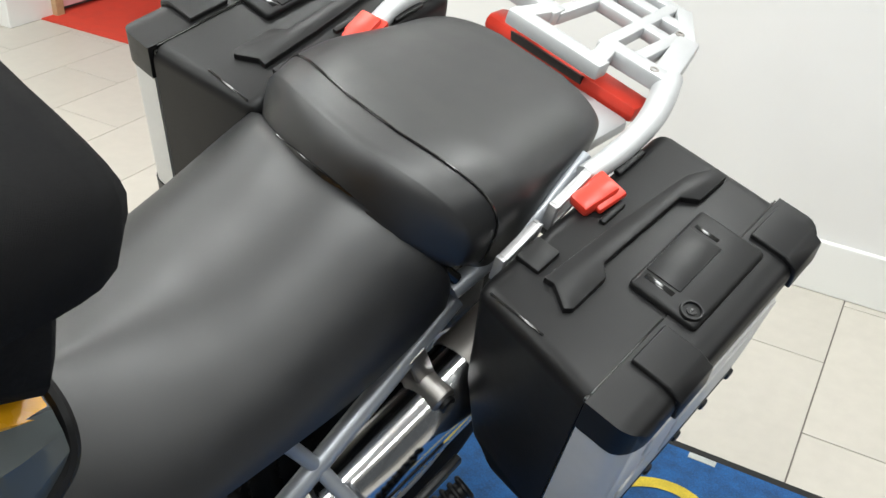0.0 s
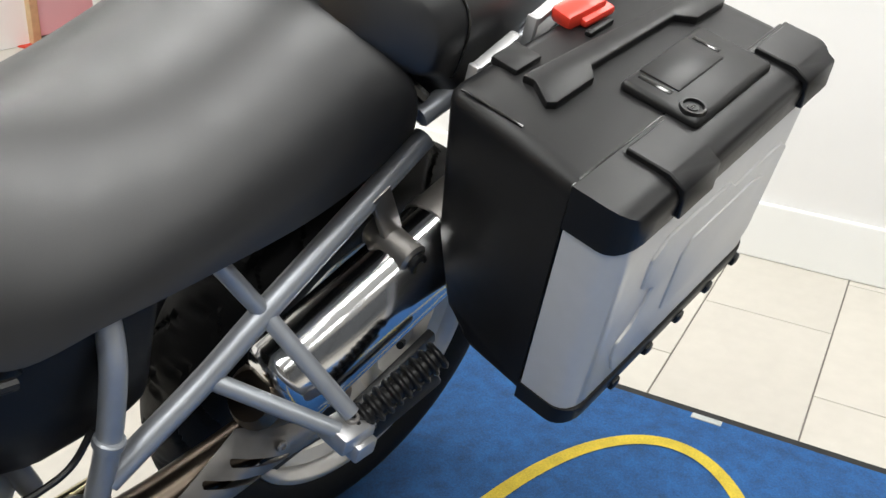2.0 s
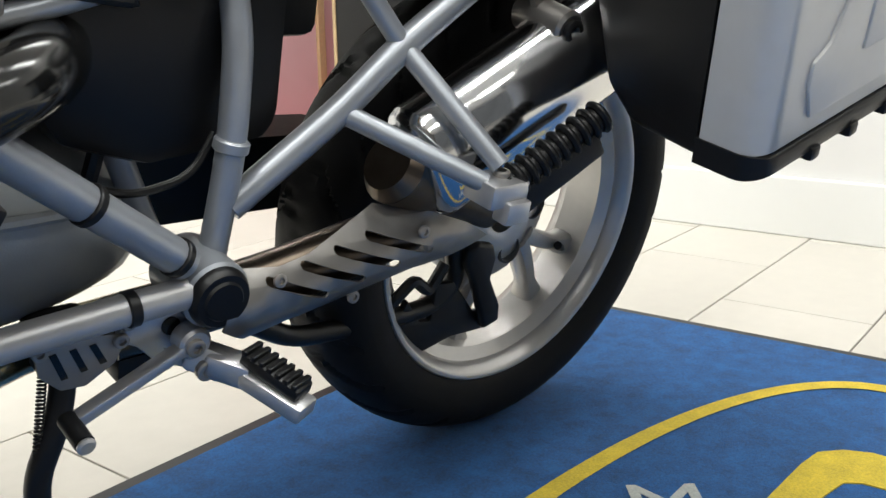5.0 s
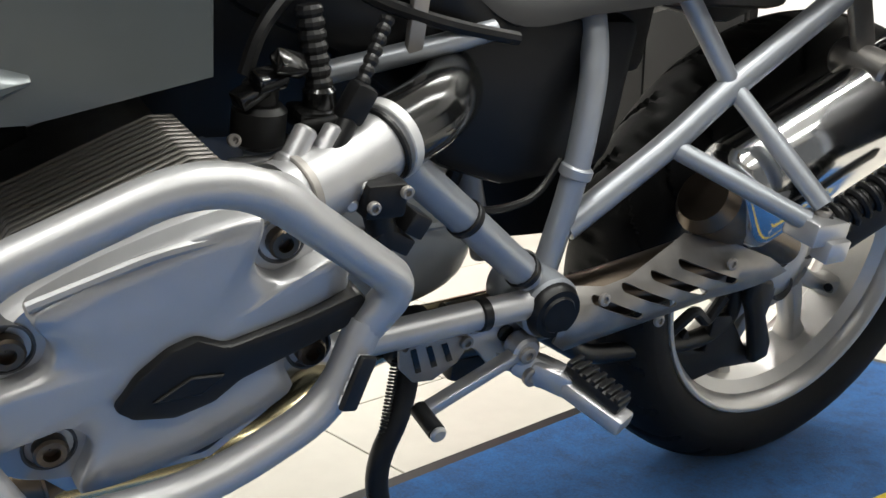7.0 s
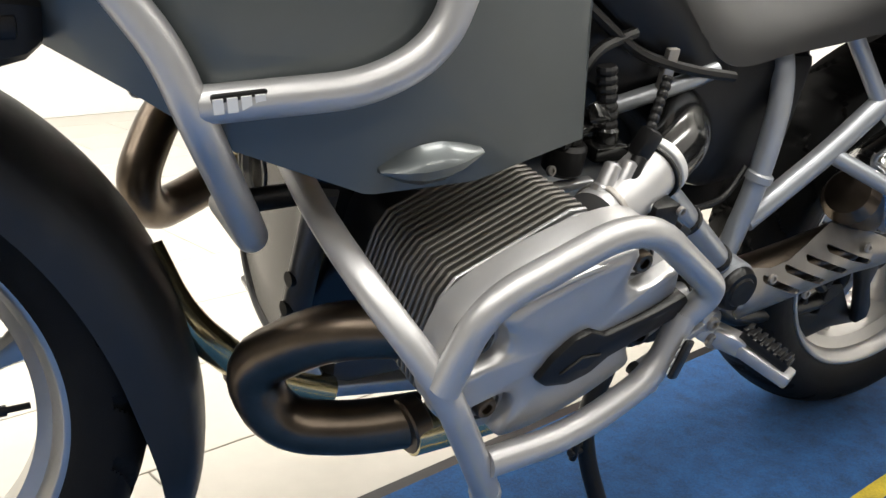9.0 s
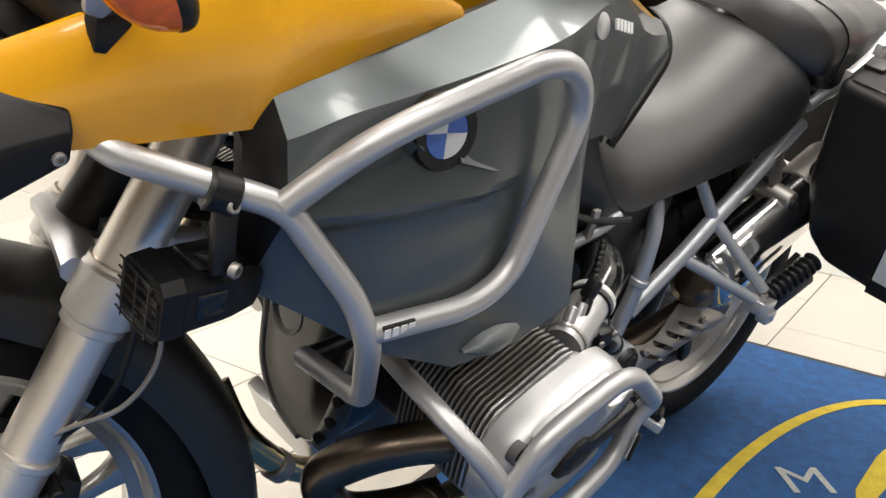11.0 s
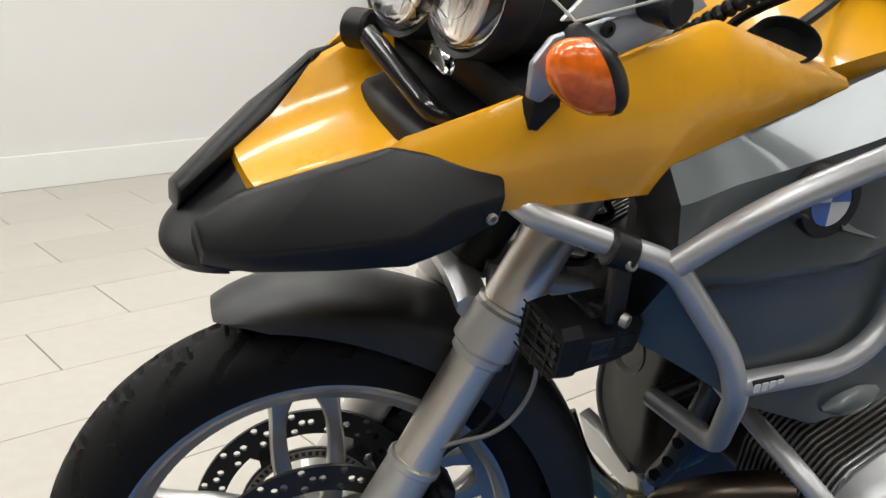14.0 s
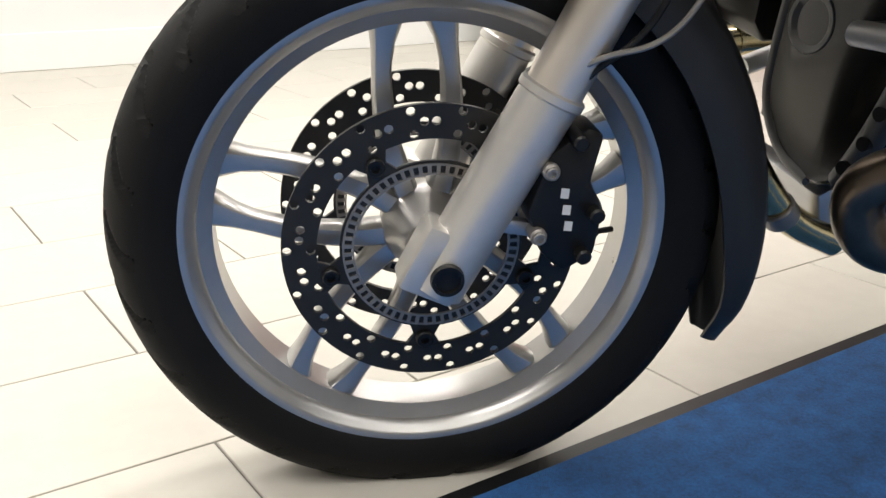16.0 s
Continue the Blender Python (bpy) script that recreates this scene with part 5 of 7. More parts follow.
# ---- crash bars ----
BAR = 0.0129
for sgn in (-1, 1):
    def q(*pts):
        return [(x, sgn * abs(y) if y else 0, z) for x, y, z in pts]
    P("crash_bar", tube_bm(q((-1.36, 0.1, 0.91), (-1.345, 0.165, 0.888), (-1.29, 0.203, 0.876), (-1.226, 0.243, 0.862), (-1.16, 0.285, 0.775), (-1.142, 0.298, 0.73), (-1.081, 0.255, 0.61), (-1.062, 0.135, 0.578)), BAR, 0.022, 16), SILVER, "silver tubular steel crash bar")
    P("bar_mount", tube_bm(q((-1.064, 0.14, 0.579), (-0.99, 0.13, 0.575)), 0.0115, 0, 12), SATIN)
    P("crash_bar", tube_bm(q((-1.228, 0.245, 0.864), (-1.176, 0.28, 0.936), (-1.0, 0.315, 1.017), (-0.93, 0.305, 0.962), (-0.985, 0.32, 0.785), (-1.035, 0.32, 0.758), (-1.142, 0.295, 0.742)), BAR, 0.045, 16, 8), SILVER, "silver tubular steel crash bar")
    SET[:] = 0.006, 0.052, -0.015
    P("crash_bar", tube_bm(q((-1.04, 0.2, 0.66), (-1.055, 0.31, 0.653), (-1.055, 0.40, 0.64), (-1.02, 0.465, 0.59), (-0.968, 0.47, 0.487), (-0.955, 0.462, 0.462)), 0.0119, 0.04, 16), SILVER)
    P("bar_end_cap", cyl_bm(q((-0.958, 0.463, 0.468))[0], q((-0.952, 0.461, 0.456))[0], 0.0132, bevel=0.003), SILVER)
    P("crash_bar", tube_bm(q((-1.02, 0.465, 0.588), (-1.003, 0.468, 0.657), (-0.882, 0.476, 0.714), (-0.768, 0.47, 0.628), (-0.785, 0.462, 0.598)), 0.0119, 0.045, 16, 8), SILVER)
    P("crash_bar", tube_bm(q((-0.785, 0.462, 0.602), (-0.805, 0.468, 0.548), (-0.885, 0.472, 0.51), (-0.97, 0.472, 0.507)), 0.0119, 0.04, 16), SILVER)
    P("bar_mount", tube_bm(q((-0.785, 0.46, 0.6), (-0.77, 0.4, 0.57), (-0.75, 0.26, 0.47), (-0.7, 0.23, 0.445)), 0.011, 0.04, 12), SATIN)
    SET[:] = -0.014, 0.004, 0.004
    for p, dirv in (((-1.12, 0.309, 0.749), (0.105, 0.02, 0.016)), ((-0.777, 0.4345, 0.553), (-0.02, 0.006, -0.054))):
        c = Vector((p[0], sgn * p[1], p[2]))
        dv = Vector((dirv[0], sgn * dirv[1], dirv[2])).normalized()
        lab = P("bar_label", joined(*[moved(box_bm(-0.018, 0.018, -0.0025, 0.0025, -0.007, 0.007, 0.002), Matrix.Translation(c) @ dv.to_track_quat("X", "Z").to_matrix().to_4x4())]), SATIN, "black maker's label on the bar")
        for k in range(4):
            P("label_lettering", moved(box_bm(-0.017 + 0.0088 * k, -0.0105 + 0.0088 * k, min(sgn * 0.003, sgn * 0.0042), max(sgn * 0.003, sgn * 0.0042), -0.005, 0.005), Matrix.Translation(c) @ dv.to_track_quat("X", "Z").to_matrix().to_4x4()), WHITEENAMEL, "pale lettering shown as bars", lab)
    # auxiliary lamp on a clamp
    cl = P("lamp_clamp", joined(cyl_bm(q((-1.262, 0.223, 0.867))[0], q((-1.285, 0.213, 0.874))[0], 0.0185, bevel=0.002), bar_box(q((-1.272, 0.224, 0.862))[0], q((-1.272, 0.232, 0.80))[0], 0.022, 0.01, (0, 1, 0)), bar_box(q((-1.272, 0.232, 0.812))[0], q((-1.272, 0.205, 0.80))[0], 0.02, 0.012)), SATIN, "black lamp clamp")
    P("bolt", bolt_bm(q((-1.273, 0.235, 0.865))[0], (0, sgn, 0.5), 0.006, 0.004), STEEL, "", cl)
    P("bolt", bolt_bm(q((-1.266, 0.238, 0.806))[0], (0.4, sgn, 0), 0.007, 0.007), STEEL, "", cl)
    lx, ly, lz = -1.274, sgn * 0.2, 0.768
    aux = P("auxiliary_lamp", loft_bm([[(lx + dx, ly + w * a, lz + dz + h * b) for a, b in ((-1, -0.7), (-0.75, -1), (0.75, -1), (1, -0.7), (1, 0.7), (0.75, 1), (-0.75, 1), (-1, 0.7))] for dx, w, h, dz in ((-0.05, 0.033, 0.029, 0), (-0.03, 0.035, 0.031, 0), (-0.026, 0.033, 0.029, 0), (0.02, 0.032, 0.027, 0.001), (0.045, 0.029, 0.022, 0.002), (0.056, 0.022, 0.015, 0.003))]), BLACK, "black moulded auxiliary driving lamp", angle=30)
    P("side_window", box_bm(lx - 0.018, lx + 0.014, ly - 0.034, ly + 0.034, lz - 0.012, lz + 0.014, 0.003), GLOSSBLACK, "raised glossy side panel", aux)
    P("side_rib", box_bm(lx + 0.02, lx + 0.04, ly - 0.0325, ly + 0.0325, lz - 0.004, lz + 0.012, 0.003), BLACK, "", aux)
    P("lamp_foot", box_bm(lx - 0.014, lx + 0.03, ly - 0.02, ly + 0.02, lz + 0.024, lz + 0.035, 0.004), SATIN, "", aux)
    P("lamp_lens", box_bm(lx - 0.053, lx - 0.0495, ly - 0.028, ly + 0.028, lz - 0.021, lz + 0.023, 0.001), LENS, "clear lamp lens", aux)
    for k in range(6):
        P("grille_bar", tube_bm([(lx - 0.0535, ly - 0.032, lz - 0.025 + 0.01 * k), (lx - 0.0555, ly, lz - 0.025 + 0.01 * k), (lx - 0.0535, ly + 0.032, lz - 0.025 + 0.01 * k)], 0.001, 0.01, 6), SATIN, "", aux)
    for k in range(3):
        P("grille_bar", tube_bm([(lx - 0.0555, ly - 0.02 + 0.02 * k, lz - 0.028), (lx - 0.0555, ly - 0.02 + 0.02 * k, lz + 0.028)], 0.001, 0, 6), SATIN, "", aux)
    P("lamp_wire", tube_bm([(lx + 0.055, ly, lz - 0.01), (lx + 0.08, ly * 0.8, lz - 0.03), (lx + 0.12, ly * 0.6, lz)], 0.004, 0.03, 8), SATIN, "", aux)

SET[:] = -0.016, 0.003, 0.005
# ---- bodywork ----
def line(knots, x):
    """Straight runs between the corners of the plate."""
    for a, b in zip(knots, knots[1:]):
        if x <= b[0] or b is knots[-1]:
            k = (x - a[0]) / (b[0] - a[0])
            return [a[j] + (b[j] - a[j]) * k for j in range(1, len(a))]


def crease(x, z):
    """A ridge under the badge, hollow beneath and swelling out again below."""
    d = z - (0.868 + 0.18 * (x + 1.1))
    if d > 0:
        f = 0.007 * math.exp(-(d / 0.035) ** 1.5)
    elif d > -0.02:
        k = -d / 0.02
        f = 0.007 - 0.014 * k * k * (3 - 2 * k)
    else:
        f = -0.007 * math.exp(-((-d - 0.02) / 0.05) ** 2)
    return f * min(1, max(0, (x + 1.22) / 0.06)) * min(1, max(0, (-0.95 - x) / 0.08))


STN = [(-1.238, ((0.165, 0.92), (0.19, 0.896), (0.2, 0.85), (0.165, 0.79))),
       (-1.222, ((0.195, 0.938), (0.222, 0.911), (0.24, 0.85), (0.2, 0.755))),
       (-1.17, ((0.199, 0.959), (0.238, 0.937), (0.268, 0.86), (0.255, 0.735))),
       (-1.12, ((0.2, 0.978), (0.25, 0.955), (0.283, 0.87), (0.29, 0.708))),
       (-1.02, ((0.202, 1.01), (0.262, 0.985), (0.297, 0.875), (0.312, 0.672))),
       (-0.93, ((0.2, 1.038), (0.262, 1.010), (0.287, 0.88), (0.315, 0.675))),
       (-0.824, ((0.18, 1.053), (0.226, 1.03), (0.254, 0.89), (0.31, 0.7))),
       (-0.816, ((0.179, 1.053), (0.224, 1.03), (0.246, 0.93), (0.25, 0.88))),
       (-0.72, ((0.162, 1.036), (0.204, 1.01), (0.216, 0.93), (0.215, 0.862))),
       (-0.665, ((0.156, 1.013), (0.187, 0.986), (0.199, 0.91), (0.197, 0.84))),
       (-0.62, ((0.155, 0.996), (0.179, 0.974), (0.189, 0.93), (0.191, 0.9))),
       (-0.575, ((0.155, 0.985), (0.17, 0.972), (0.18, 0.957), (0.182, 0.948)))]
for sgn in (-1, 1):
    rings = []
    for i in range(72):
        x = STN[0][0] + (STN[-1][0] - STN[0][0]) * i / 71
        flat = []
        for c in range(4):
            knots = [(a, b[c][0], b[c][1]) for a, b in STN]
            flat.append(tuple(spline(knots, x) if c < 3 else line(knots, x)))
        outer = []
        for a, b, n in ((flat[0], flat[1], 4), (flat[1], flat[2], 12), (flat[2], flat[3], 26)):
            for k in range(n):
                t = k / n
                outer.append((a[0] + (b[0] - a[0]) * t, a[1] + (b[1] - a[1]) * t))
        outer.append(flat[3])
        outer = [(y + crease(x, z), z) for y, z in outer]
        inner = [(max(y - 0.012, 0.05), z + (0.004 if k == len(outer) - 1 else (-0.004 if k == 0 else 0))) for k, (y, z) in enumerate(outer)]
        rings.append([(x, sgn * y, z) for y, z in outer + inner[::-1]])
    panel = P("side_panel", loft_bm(rings[2:]), GREYP, "metallic grey painted tank side panel", angle=21)
    # the first panel sections are black instead of grey
    P("panel_nose", loft_bm(rings[:3]), BLACK, "black foremost strip of the side panel", panel, angle=21)
    bx, by, bz = -1.088, 0.2735, 0.93
    orient = Vector((-0.12, sgn, 0.16)).to_track_quat("Y", "Z").to_matrix().to_4x4()
    B = Matrix.Translation((bx, sgn * by, bz)) @ orient
    badge = P("badge", moved(lathe_bm([(0.0005, 0.004), (0.024, 0.004), (0.0245, 0.006), (0.0345, 0.006), (0.036, 0.002), (0.036, -0.012), (0.0005, -0.012)], 40), B), BLACK, "round enamel badge with a black rim")
    for k in range(4):
        seg = [(0.0005, 0.0005)] + [(0.0235 * math.cos(math.radians(90 * k + 90 * j / 8)), 0.0235 * math.sin(math.radians(90 * k + 90 * j / 8))) for j in range(9)]
        P("badge_quarter", moved(prism_bm(seg, 0.004, 0.0056), B), BLUEENAMEL if k % 2 else WHITEENAMEL, "blue enamel quarter" if k % 2 else "white enamel quarter", badge)
    P("badge_wing", loft_bm([[(x, sgn * (y + o), z + h * hh) for o, hh in ((-0.006, -1), (0.006, 0), (-0.006, 1))] for x, y, z, h in ((-1.07, 0.283, 0.905, 0.012), (-1.03, 0.291, 0.895, 0.009), (-0.985, 0.288, 0.893, 0.002))]), GREYP, "raised wing behind the badge", panel)
    P("badge_wing", loft_bm([[(x, sgn * (y + o), z + h * hh) for o, hh in ((-0.006, -1), (0.006, 0), (-0.006, 1))] for x, y, z, h in ((-1.115, 0.275, 0.918, 0.012), (-1.14, 0.27, 0.93, 0.004))]), GREYP, "", panel)
    P("panel_duct", loft_bm([[(x, sgn * (y + o * (1 - abs(t) * 0.6)), z + h * hh) for o, hh in ((0, -1), (0.011, -0.85), (0.0175, -0.4), (0.018, 0.1), (0.013, 0.6), (0, 1))] for x, y, z, h, t in ((-1.014, 0.309, 0.691, 0.002, 1), (-0.998, 0.31, 0.692, 0.01, 0.25), (-0.982, 0.311, 0.693, 0.0145, 0), (-0.964, 0.311, 0.695, 0.0145, 0), (-0.948, 0.311, 0.697, 0.01, 0.3), (-0.928, 0.311, 0.7, 0.002, 1))]), GREYP, "", panel)
    sb = P("small_badge", moved(lathe_bm([(0.0005, 0.002), (0.013, 0.002), (0.0145, 0.001), (0.0145, -0.008), (0.0005, -0.008)], 28), Matrix.Translation((-0.834, sgn * 0.2355, 1.01)) @ Vector((0.1, sgn, 0.35)).to_track_quat("Y", "Z").to_matrix().to_4x4()), CASTALU, "small round silver badge")
    for k in range(5):
        P("model_lettering", moved(box_bm(-0.0035, 0.0035, -0.0012, 0.0012, -0.006, 0.006), Matrix.Translation((-0.807 + 0.0105 * k, sgn * (0.2355 - 0.0018 * k), 1.012 - 0.002 * k)) @ Vector((0.2, sgn, 0.35)).to_track_quat("Y", "Z").to_matrix().to_4x4()), WHITEENAMEL, "silver model lettering shown as bars", panel)
    # yellow side plate from beak to tank
    YP = [(-1.456, (0.104, 0.93), (0.132, 0.892)), (-1.45, (0.106, 0.938), (0.135, 0.888)), (-1.38, (0.14, 0.978), (0.156, 0.888)), (-1.30, (0.162, 1.02), (0.177, 0.899)), (-1.226, (0.174, 1.053), (0.195, 0.911)), (-1.215, (0.176, 1.058), (0.197, 0.939)), (-1.19, (0.178, 1.066), (0.199, 0.948)), (-1.13, (0.185, 1.05), (0.202, 0.972)), (-1.06, (0.196, 1.03), (0.204, 0.997)), (-1.02, (0.202, 1.016), (0.204, 1.01))]
    rings = []
    for i in range(45):
        x = YP[0][0] + (YP[-1][0] - YP[0][0]) * i / 44
        ty, tz = line([(a, *b) for a, b, c in YP], x)
        ly_, lz_ = line([(a, *c) for a, b, c in YP], x)
        rim = 0.006 * min(1, i / 8) * min(1, (44 - i) / 6) + 0.004
        bulge = 0.01 * min(1, i / 10) * min(1, (44 - i) / 10)
        pts = [(ty - rim, tz + 0.001), (ty - 0.004, tz + 0.002), (ty, tz - 0.003)]
        for k in range(1, 8):
            t = k / 8
            pts.append((ty + (ly_ - ty) * t + bulge * math.sin(math.pi * t), tz + (lz_ - tz) * t))
        pts += [(ly_, lz_), (ly_ - 0.008, lz_ + 0.002), ((ty + ly_) / 2 - 0.012, (tz + lz_) / 2), (ty - rim, tz - 0.012)]
        rings.append([(x, sgn * y, z) for y, z in pts])
    P("fairing_side", loft_bm(rings), YELLOW, "gloss yellow fairing side", angle=40)
    # signal lamps
    sx, sy, sz = -1.357, sgn * 0.215, 1.037

    def almond(dx, r):
        """A tall rounded section whose top leans forward."""
        return [(sx + dx - 0.55 * 0.032 * r * math.sin(w), sy + 0.022 * r * math.cos(w), sz + 0.032 * r * math.sin(w)) for w in [2 * math.pi * j / 24 for j in range(24)]]
    rings = [almond(-0.036 + 0.046 * k / 10, math.sqrt(max(0.004, 1 - ((-0.036 + 0.046 * k / 10) / 0.037) ** 2)) if k < 8 else 1.0) for k in range(11)]
    rings2 = [almond(0.01 + 0.026 * k / 8, 1.02 * max(0.06, 1 - (k / 8) ** 2.4) ** 0.55) for k in range(9)]
    sig = P("turn_signal", loft_bm(rings2), BLACK, "black turn signal housing")
    P("signal_lens", loft_bm(rings), AMBER, "ribbed amber signal lens", sig)
    P("signal_stalk", tube_bm([(sx + 0.014, sy, sz + 0.012), (sx + 0.02, sgn * 0.165, sz + 0.016)], 0.012, 0, 12), BLACK, "", sig)
    # grey fairing bracket under the screen
    P("fairing_bracket", prism_bm([(-1.372, 1.0), (-1.375, 1.03), (-1.36, 1.052), (-1.29, 1.072), (-1.215, 1.09), (-1.2, 1.078), (-1.26, 1.045), (-1.33, 1.02), (-1.358, 0.995)], sgn * 0.16, sgn * 0.168, 0.003), FRAMEGREY, "grey screen bracket")
    P("bracket_bolt", bolt_bm((-1.31, sgn * 0.17, 1.06), (0, sgn, 0), 0.007, 0.004), SATIN)
    P("screen_knob", cyl_bm((-1.272, sgn * 0.168, 1.083), (-1.272, sgn * 0.208, 1.088), 0.017, bevel=0.004, sides=12), BLACK, "black screen adjuster knob")
    P("screen_arm", prism_bm([(-1.36, 1.066), (-1.308, 1.122), (-1.288, 1.125), (-1.268, 1.103), (-1.232, 1.096), (-1.232, 1.083), (-1.3, 1.07)], sgn * 0.166, sgn * 0.172, 0.0025), SILVER, "light grey screen support arm")
    P("screen_strap", loft_bm([[(x, sgn * (y - 0.016), z), (x, sgn * (y + 0.012), z), (x + 0.003, sgn * (y + 0.012), z + 0.002), (x + 0.003, sgn * (y - 0.016), z + 0.002)] for x, y, z in ((-1.234, 0.165, 1.092), (-1.256, 0.162, 1.11), (-1.275, 0.16, 1.13), (-1.292, 0.158, 1.157), (-1.3, 0.155, 1.197), (-1.285, 0.15, 1.28))]), FRAMEGREY, "grey curved screen rail")

# yellow beak: a trough with raised rims
rings = []
BEAK = ((-1.552, 0.054, 0.872, 0.86, 0.835), (-1.52, 0.07, 0.893, 0.874, 0.84), (-1.48, 0.094, 0.92, 0.887, 0.85), (-1.44, 0.1, 0.936, 0.898, 0.86), (-1.40, 0.108, 0.952, 0.91, 0.87), (-1.375, 0.112, 0.962, 0.915, 0.88))
for x, w, zr, zc, zb in BEAK:
    half = [(w * 0.98, zb), (w * 1.03, zr - 0.01), (w, zr), (w * 0.9, zr), (w * 0.82, zr - 0.006), (w * 0.7, zc + (zr - zc) * 0.45), (w * 0.55, zc + (zr - zc) * 0.15), (w * 0.3, zc)]
    ring = [(x, -y, z) for y, z in half] + [(x, 0, zc - 0.001)] + [(x, y, z) for y, z in half[::-1]]
    rings.append(ring)
ROLL = Matrix.Translation((0, -0.11, 0.92)) @ Matrix.Rotation(radians(5), 4, "X") @ Matrix.Translation((0, 0.1, -0.92))
P("beak", moved(loft_bm(rings), ROLL), YELLOW, "gloss yellow front beak with a hollow top", angle=30)
for sgn in (-1, 1):
    # cheek: ridge, side crease and lower edge, each a firm line
    rings = []
    for x, inn, rid, cre, low in ((-1.607, (0.026, 0.833), (0.036, 0.834), (0.062, 0.822), (0.056, 0.802)), (-1.57, (0.042, 0.861), (0.051, 0.863), (0.092, 0.834), (0.088, 0.81)), (-1.51, (0.072, 0.901), (0.08, 0.904), (0.132, 0.862), (0.126, 0.83)), (-1.459, (0.094, 0.934), (0.101, 0.936), (0.158, 0.882), (0.162, 0.853)), (-1.425, (0.112, 0.934), (0.118, 0.935), (0.162, 0.906), (0.165, 0.866)), (-1.374, (0.148, 0.929), (0.153, 0.928), (0.161, 0.915), (0.16, 0.888))):
        wrap = min(1, max(0, (-1.47 - x) / 0.06)) if x > -1.6 else 0
        lip = (inn[0] - 0.004, inn[1] - 0.003)
        if wrap > 0:
            # over the rim of the beak and down its inner slope
            k = max(i for i in range(len(BEAK) - 1) if BEAK[i][0] <= max(x, -1.552))
            f = (x - BEAK[k][0]) / (BEAK[k + 1][0] - BEAK[k][0])
            w, zr, zc = [BEAK[k][j] + (BEAK[k + 1][j] - BEAK[k][j]) * f for j in (1, 2, 3)]
            inn = (min(inn[0], w * 0.92), zr + 0.005)
            rid = (max(rid[0], w * 1.06), max(rid[1], zr + 0.003))
            lip = (w * (0.9 - 0.24 * wrap), zc + (zr - zc) * (0.9 - 0.55 * wrap) + 0.006)
        pts = [lip, inn, rid, cre, low, (low[0] - 0.03, low[1] + 0.004), (lip[0] - 0.001, lip[1] - 0.012)]
        rings.append([(x, sgn * y, z) for y, z in pts])
    bm = loft_bm(rings)
    bmesh.ops.recalc_face_normals(bm, faces=bm.faces)
    bmesh.ops.bevel(bm, geom=[e for e in bm.edges if e.is_manifold and e.calc_face_angle(0) > 0.45], offset=0.0035, segments=2, affect="EDGES", profile=0.5)
    cheek = P("beak_guard", moved(bm, ROLL), BLACK, "matt black plastic beak edge", angle=24)
    P("bolt", moved(bolt_bm((-1.385, sgn * 0.161, 0.895), (0, sgn, 0), 0.0055, 0.004), ROLL), STEEL, "", cheek)
# nose between the cheeks
rings = []
for k in range(21):
    v = -1 + 2 * k / 20
    y = 0.064 * v
    r2 = v * v
    front = 0.03 * r2 + 0.012 * abs(v) ** 6
    zt, zb = 0.808 + 0.012 * r2, 0.788 + 0.014 * r2
    step = -1.55 - 0.012 * abs(v)
    rings.append([(step + 0.03, y, 0.846), (step, y, 0.857), (step - 0.006, y, 0.856), (-1.6 + front * 0.5, y * 0.9, 0.828 + 0.004 * r2), (-1.626 + front, y * 0.95, zt), (-1.6335 + front, y, zt - 0.01), (-1.6345 + front, y, zb + 0.008), (-1.63 + front, y, zb), (-1.59, y, zb + 0.003), (-1.54, y, 0.80), (-1.54, y, 0.83)])
P("beak_nose", moved(loft_bm(rings), ROLL @ pose(0.007, 0, -0.007)), BLACK, "matt black plastic beak nose", angle=40)
P("beak_underside", prism_bm([(-1.42, 0.93), (-1.42, 0.86), (-1.2, 0.9), (-1.2, 0.98), (-1.3, 0.97)], -0.13, 0.13, 0.01), BLACK)
P("beak_brace", tube_bm([(-1.42, 0.06, 0.985), (-1.405, -0.075, 0.95), (-1.37, -0.085, 0.93)], 0.011, 0.03, 14), GLOSSBLACK, "black tubular brace under the headlight")
P("brace_boss", cyl_bm((-1.425, 0.075, 0.98), (-1.412, 0.05, 0.985), 0.02, bevel=0.003), BLACK)

SET[:] = -0.016, 0.003, 0.003
# headlight: one housing and one glass over a large and a small lamp
LAMP = ((-1.386, 0.032, 1.057, 0.058), (-1.378, -0.068, 1.06, 0.047))


def eight(g, dx):
    """The outline round both lamps, grown by g, in the plane of their faces."""
    out = []
    for k in range(56):
        a = 2 * math.pi * k / 56
        best = 0.028
        o = Vector((-0.022, 1.058))
        for (cx, cy, cz, r) in LAMP:
            c = Vector((cy, cz)) - o
            u = Vector((math.cos(a), math.sin(a)))
            b = c.dot(u)
            disc = b * b - c.length_squared + (r + g) ** 2
            if disc > 0:
                best = max(best, b + math.sqrt(disc))
        y, z = o.x + best * math.cos(a), o.y + best * math.sin(a)
        out.append((-1.381 - 0.1 * (y + 0.022) + 0.16 * (z - 1.058) + dx, y, z))
    return out


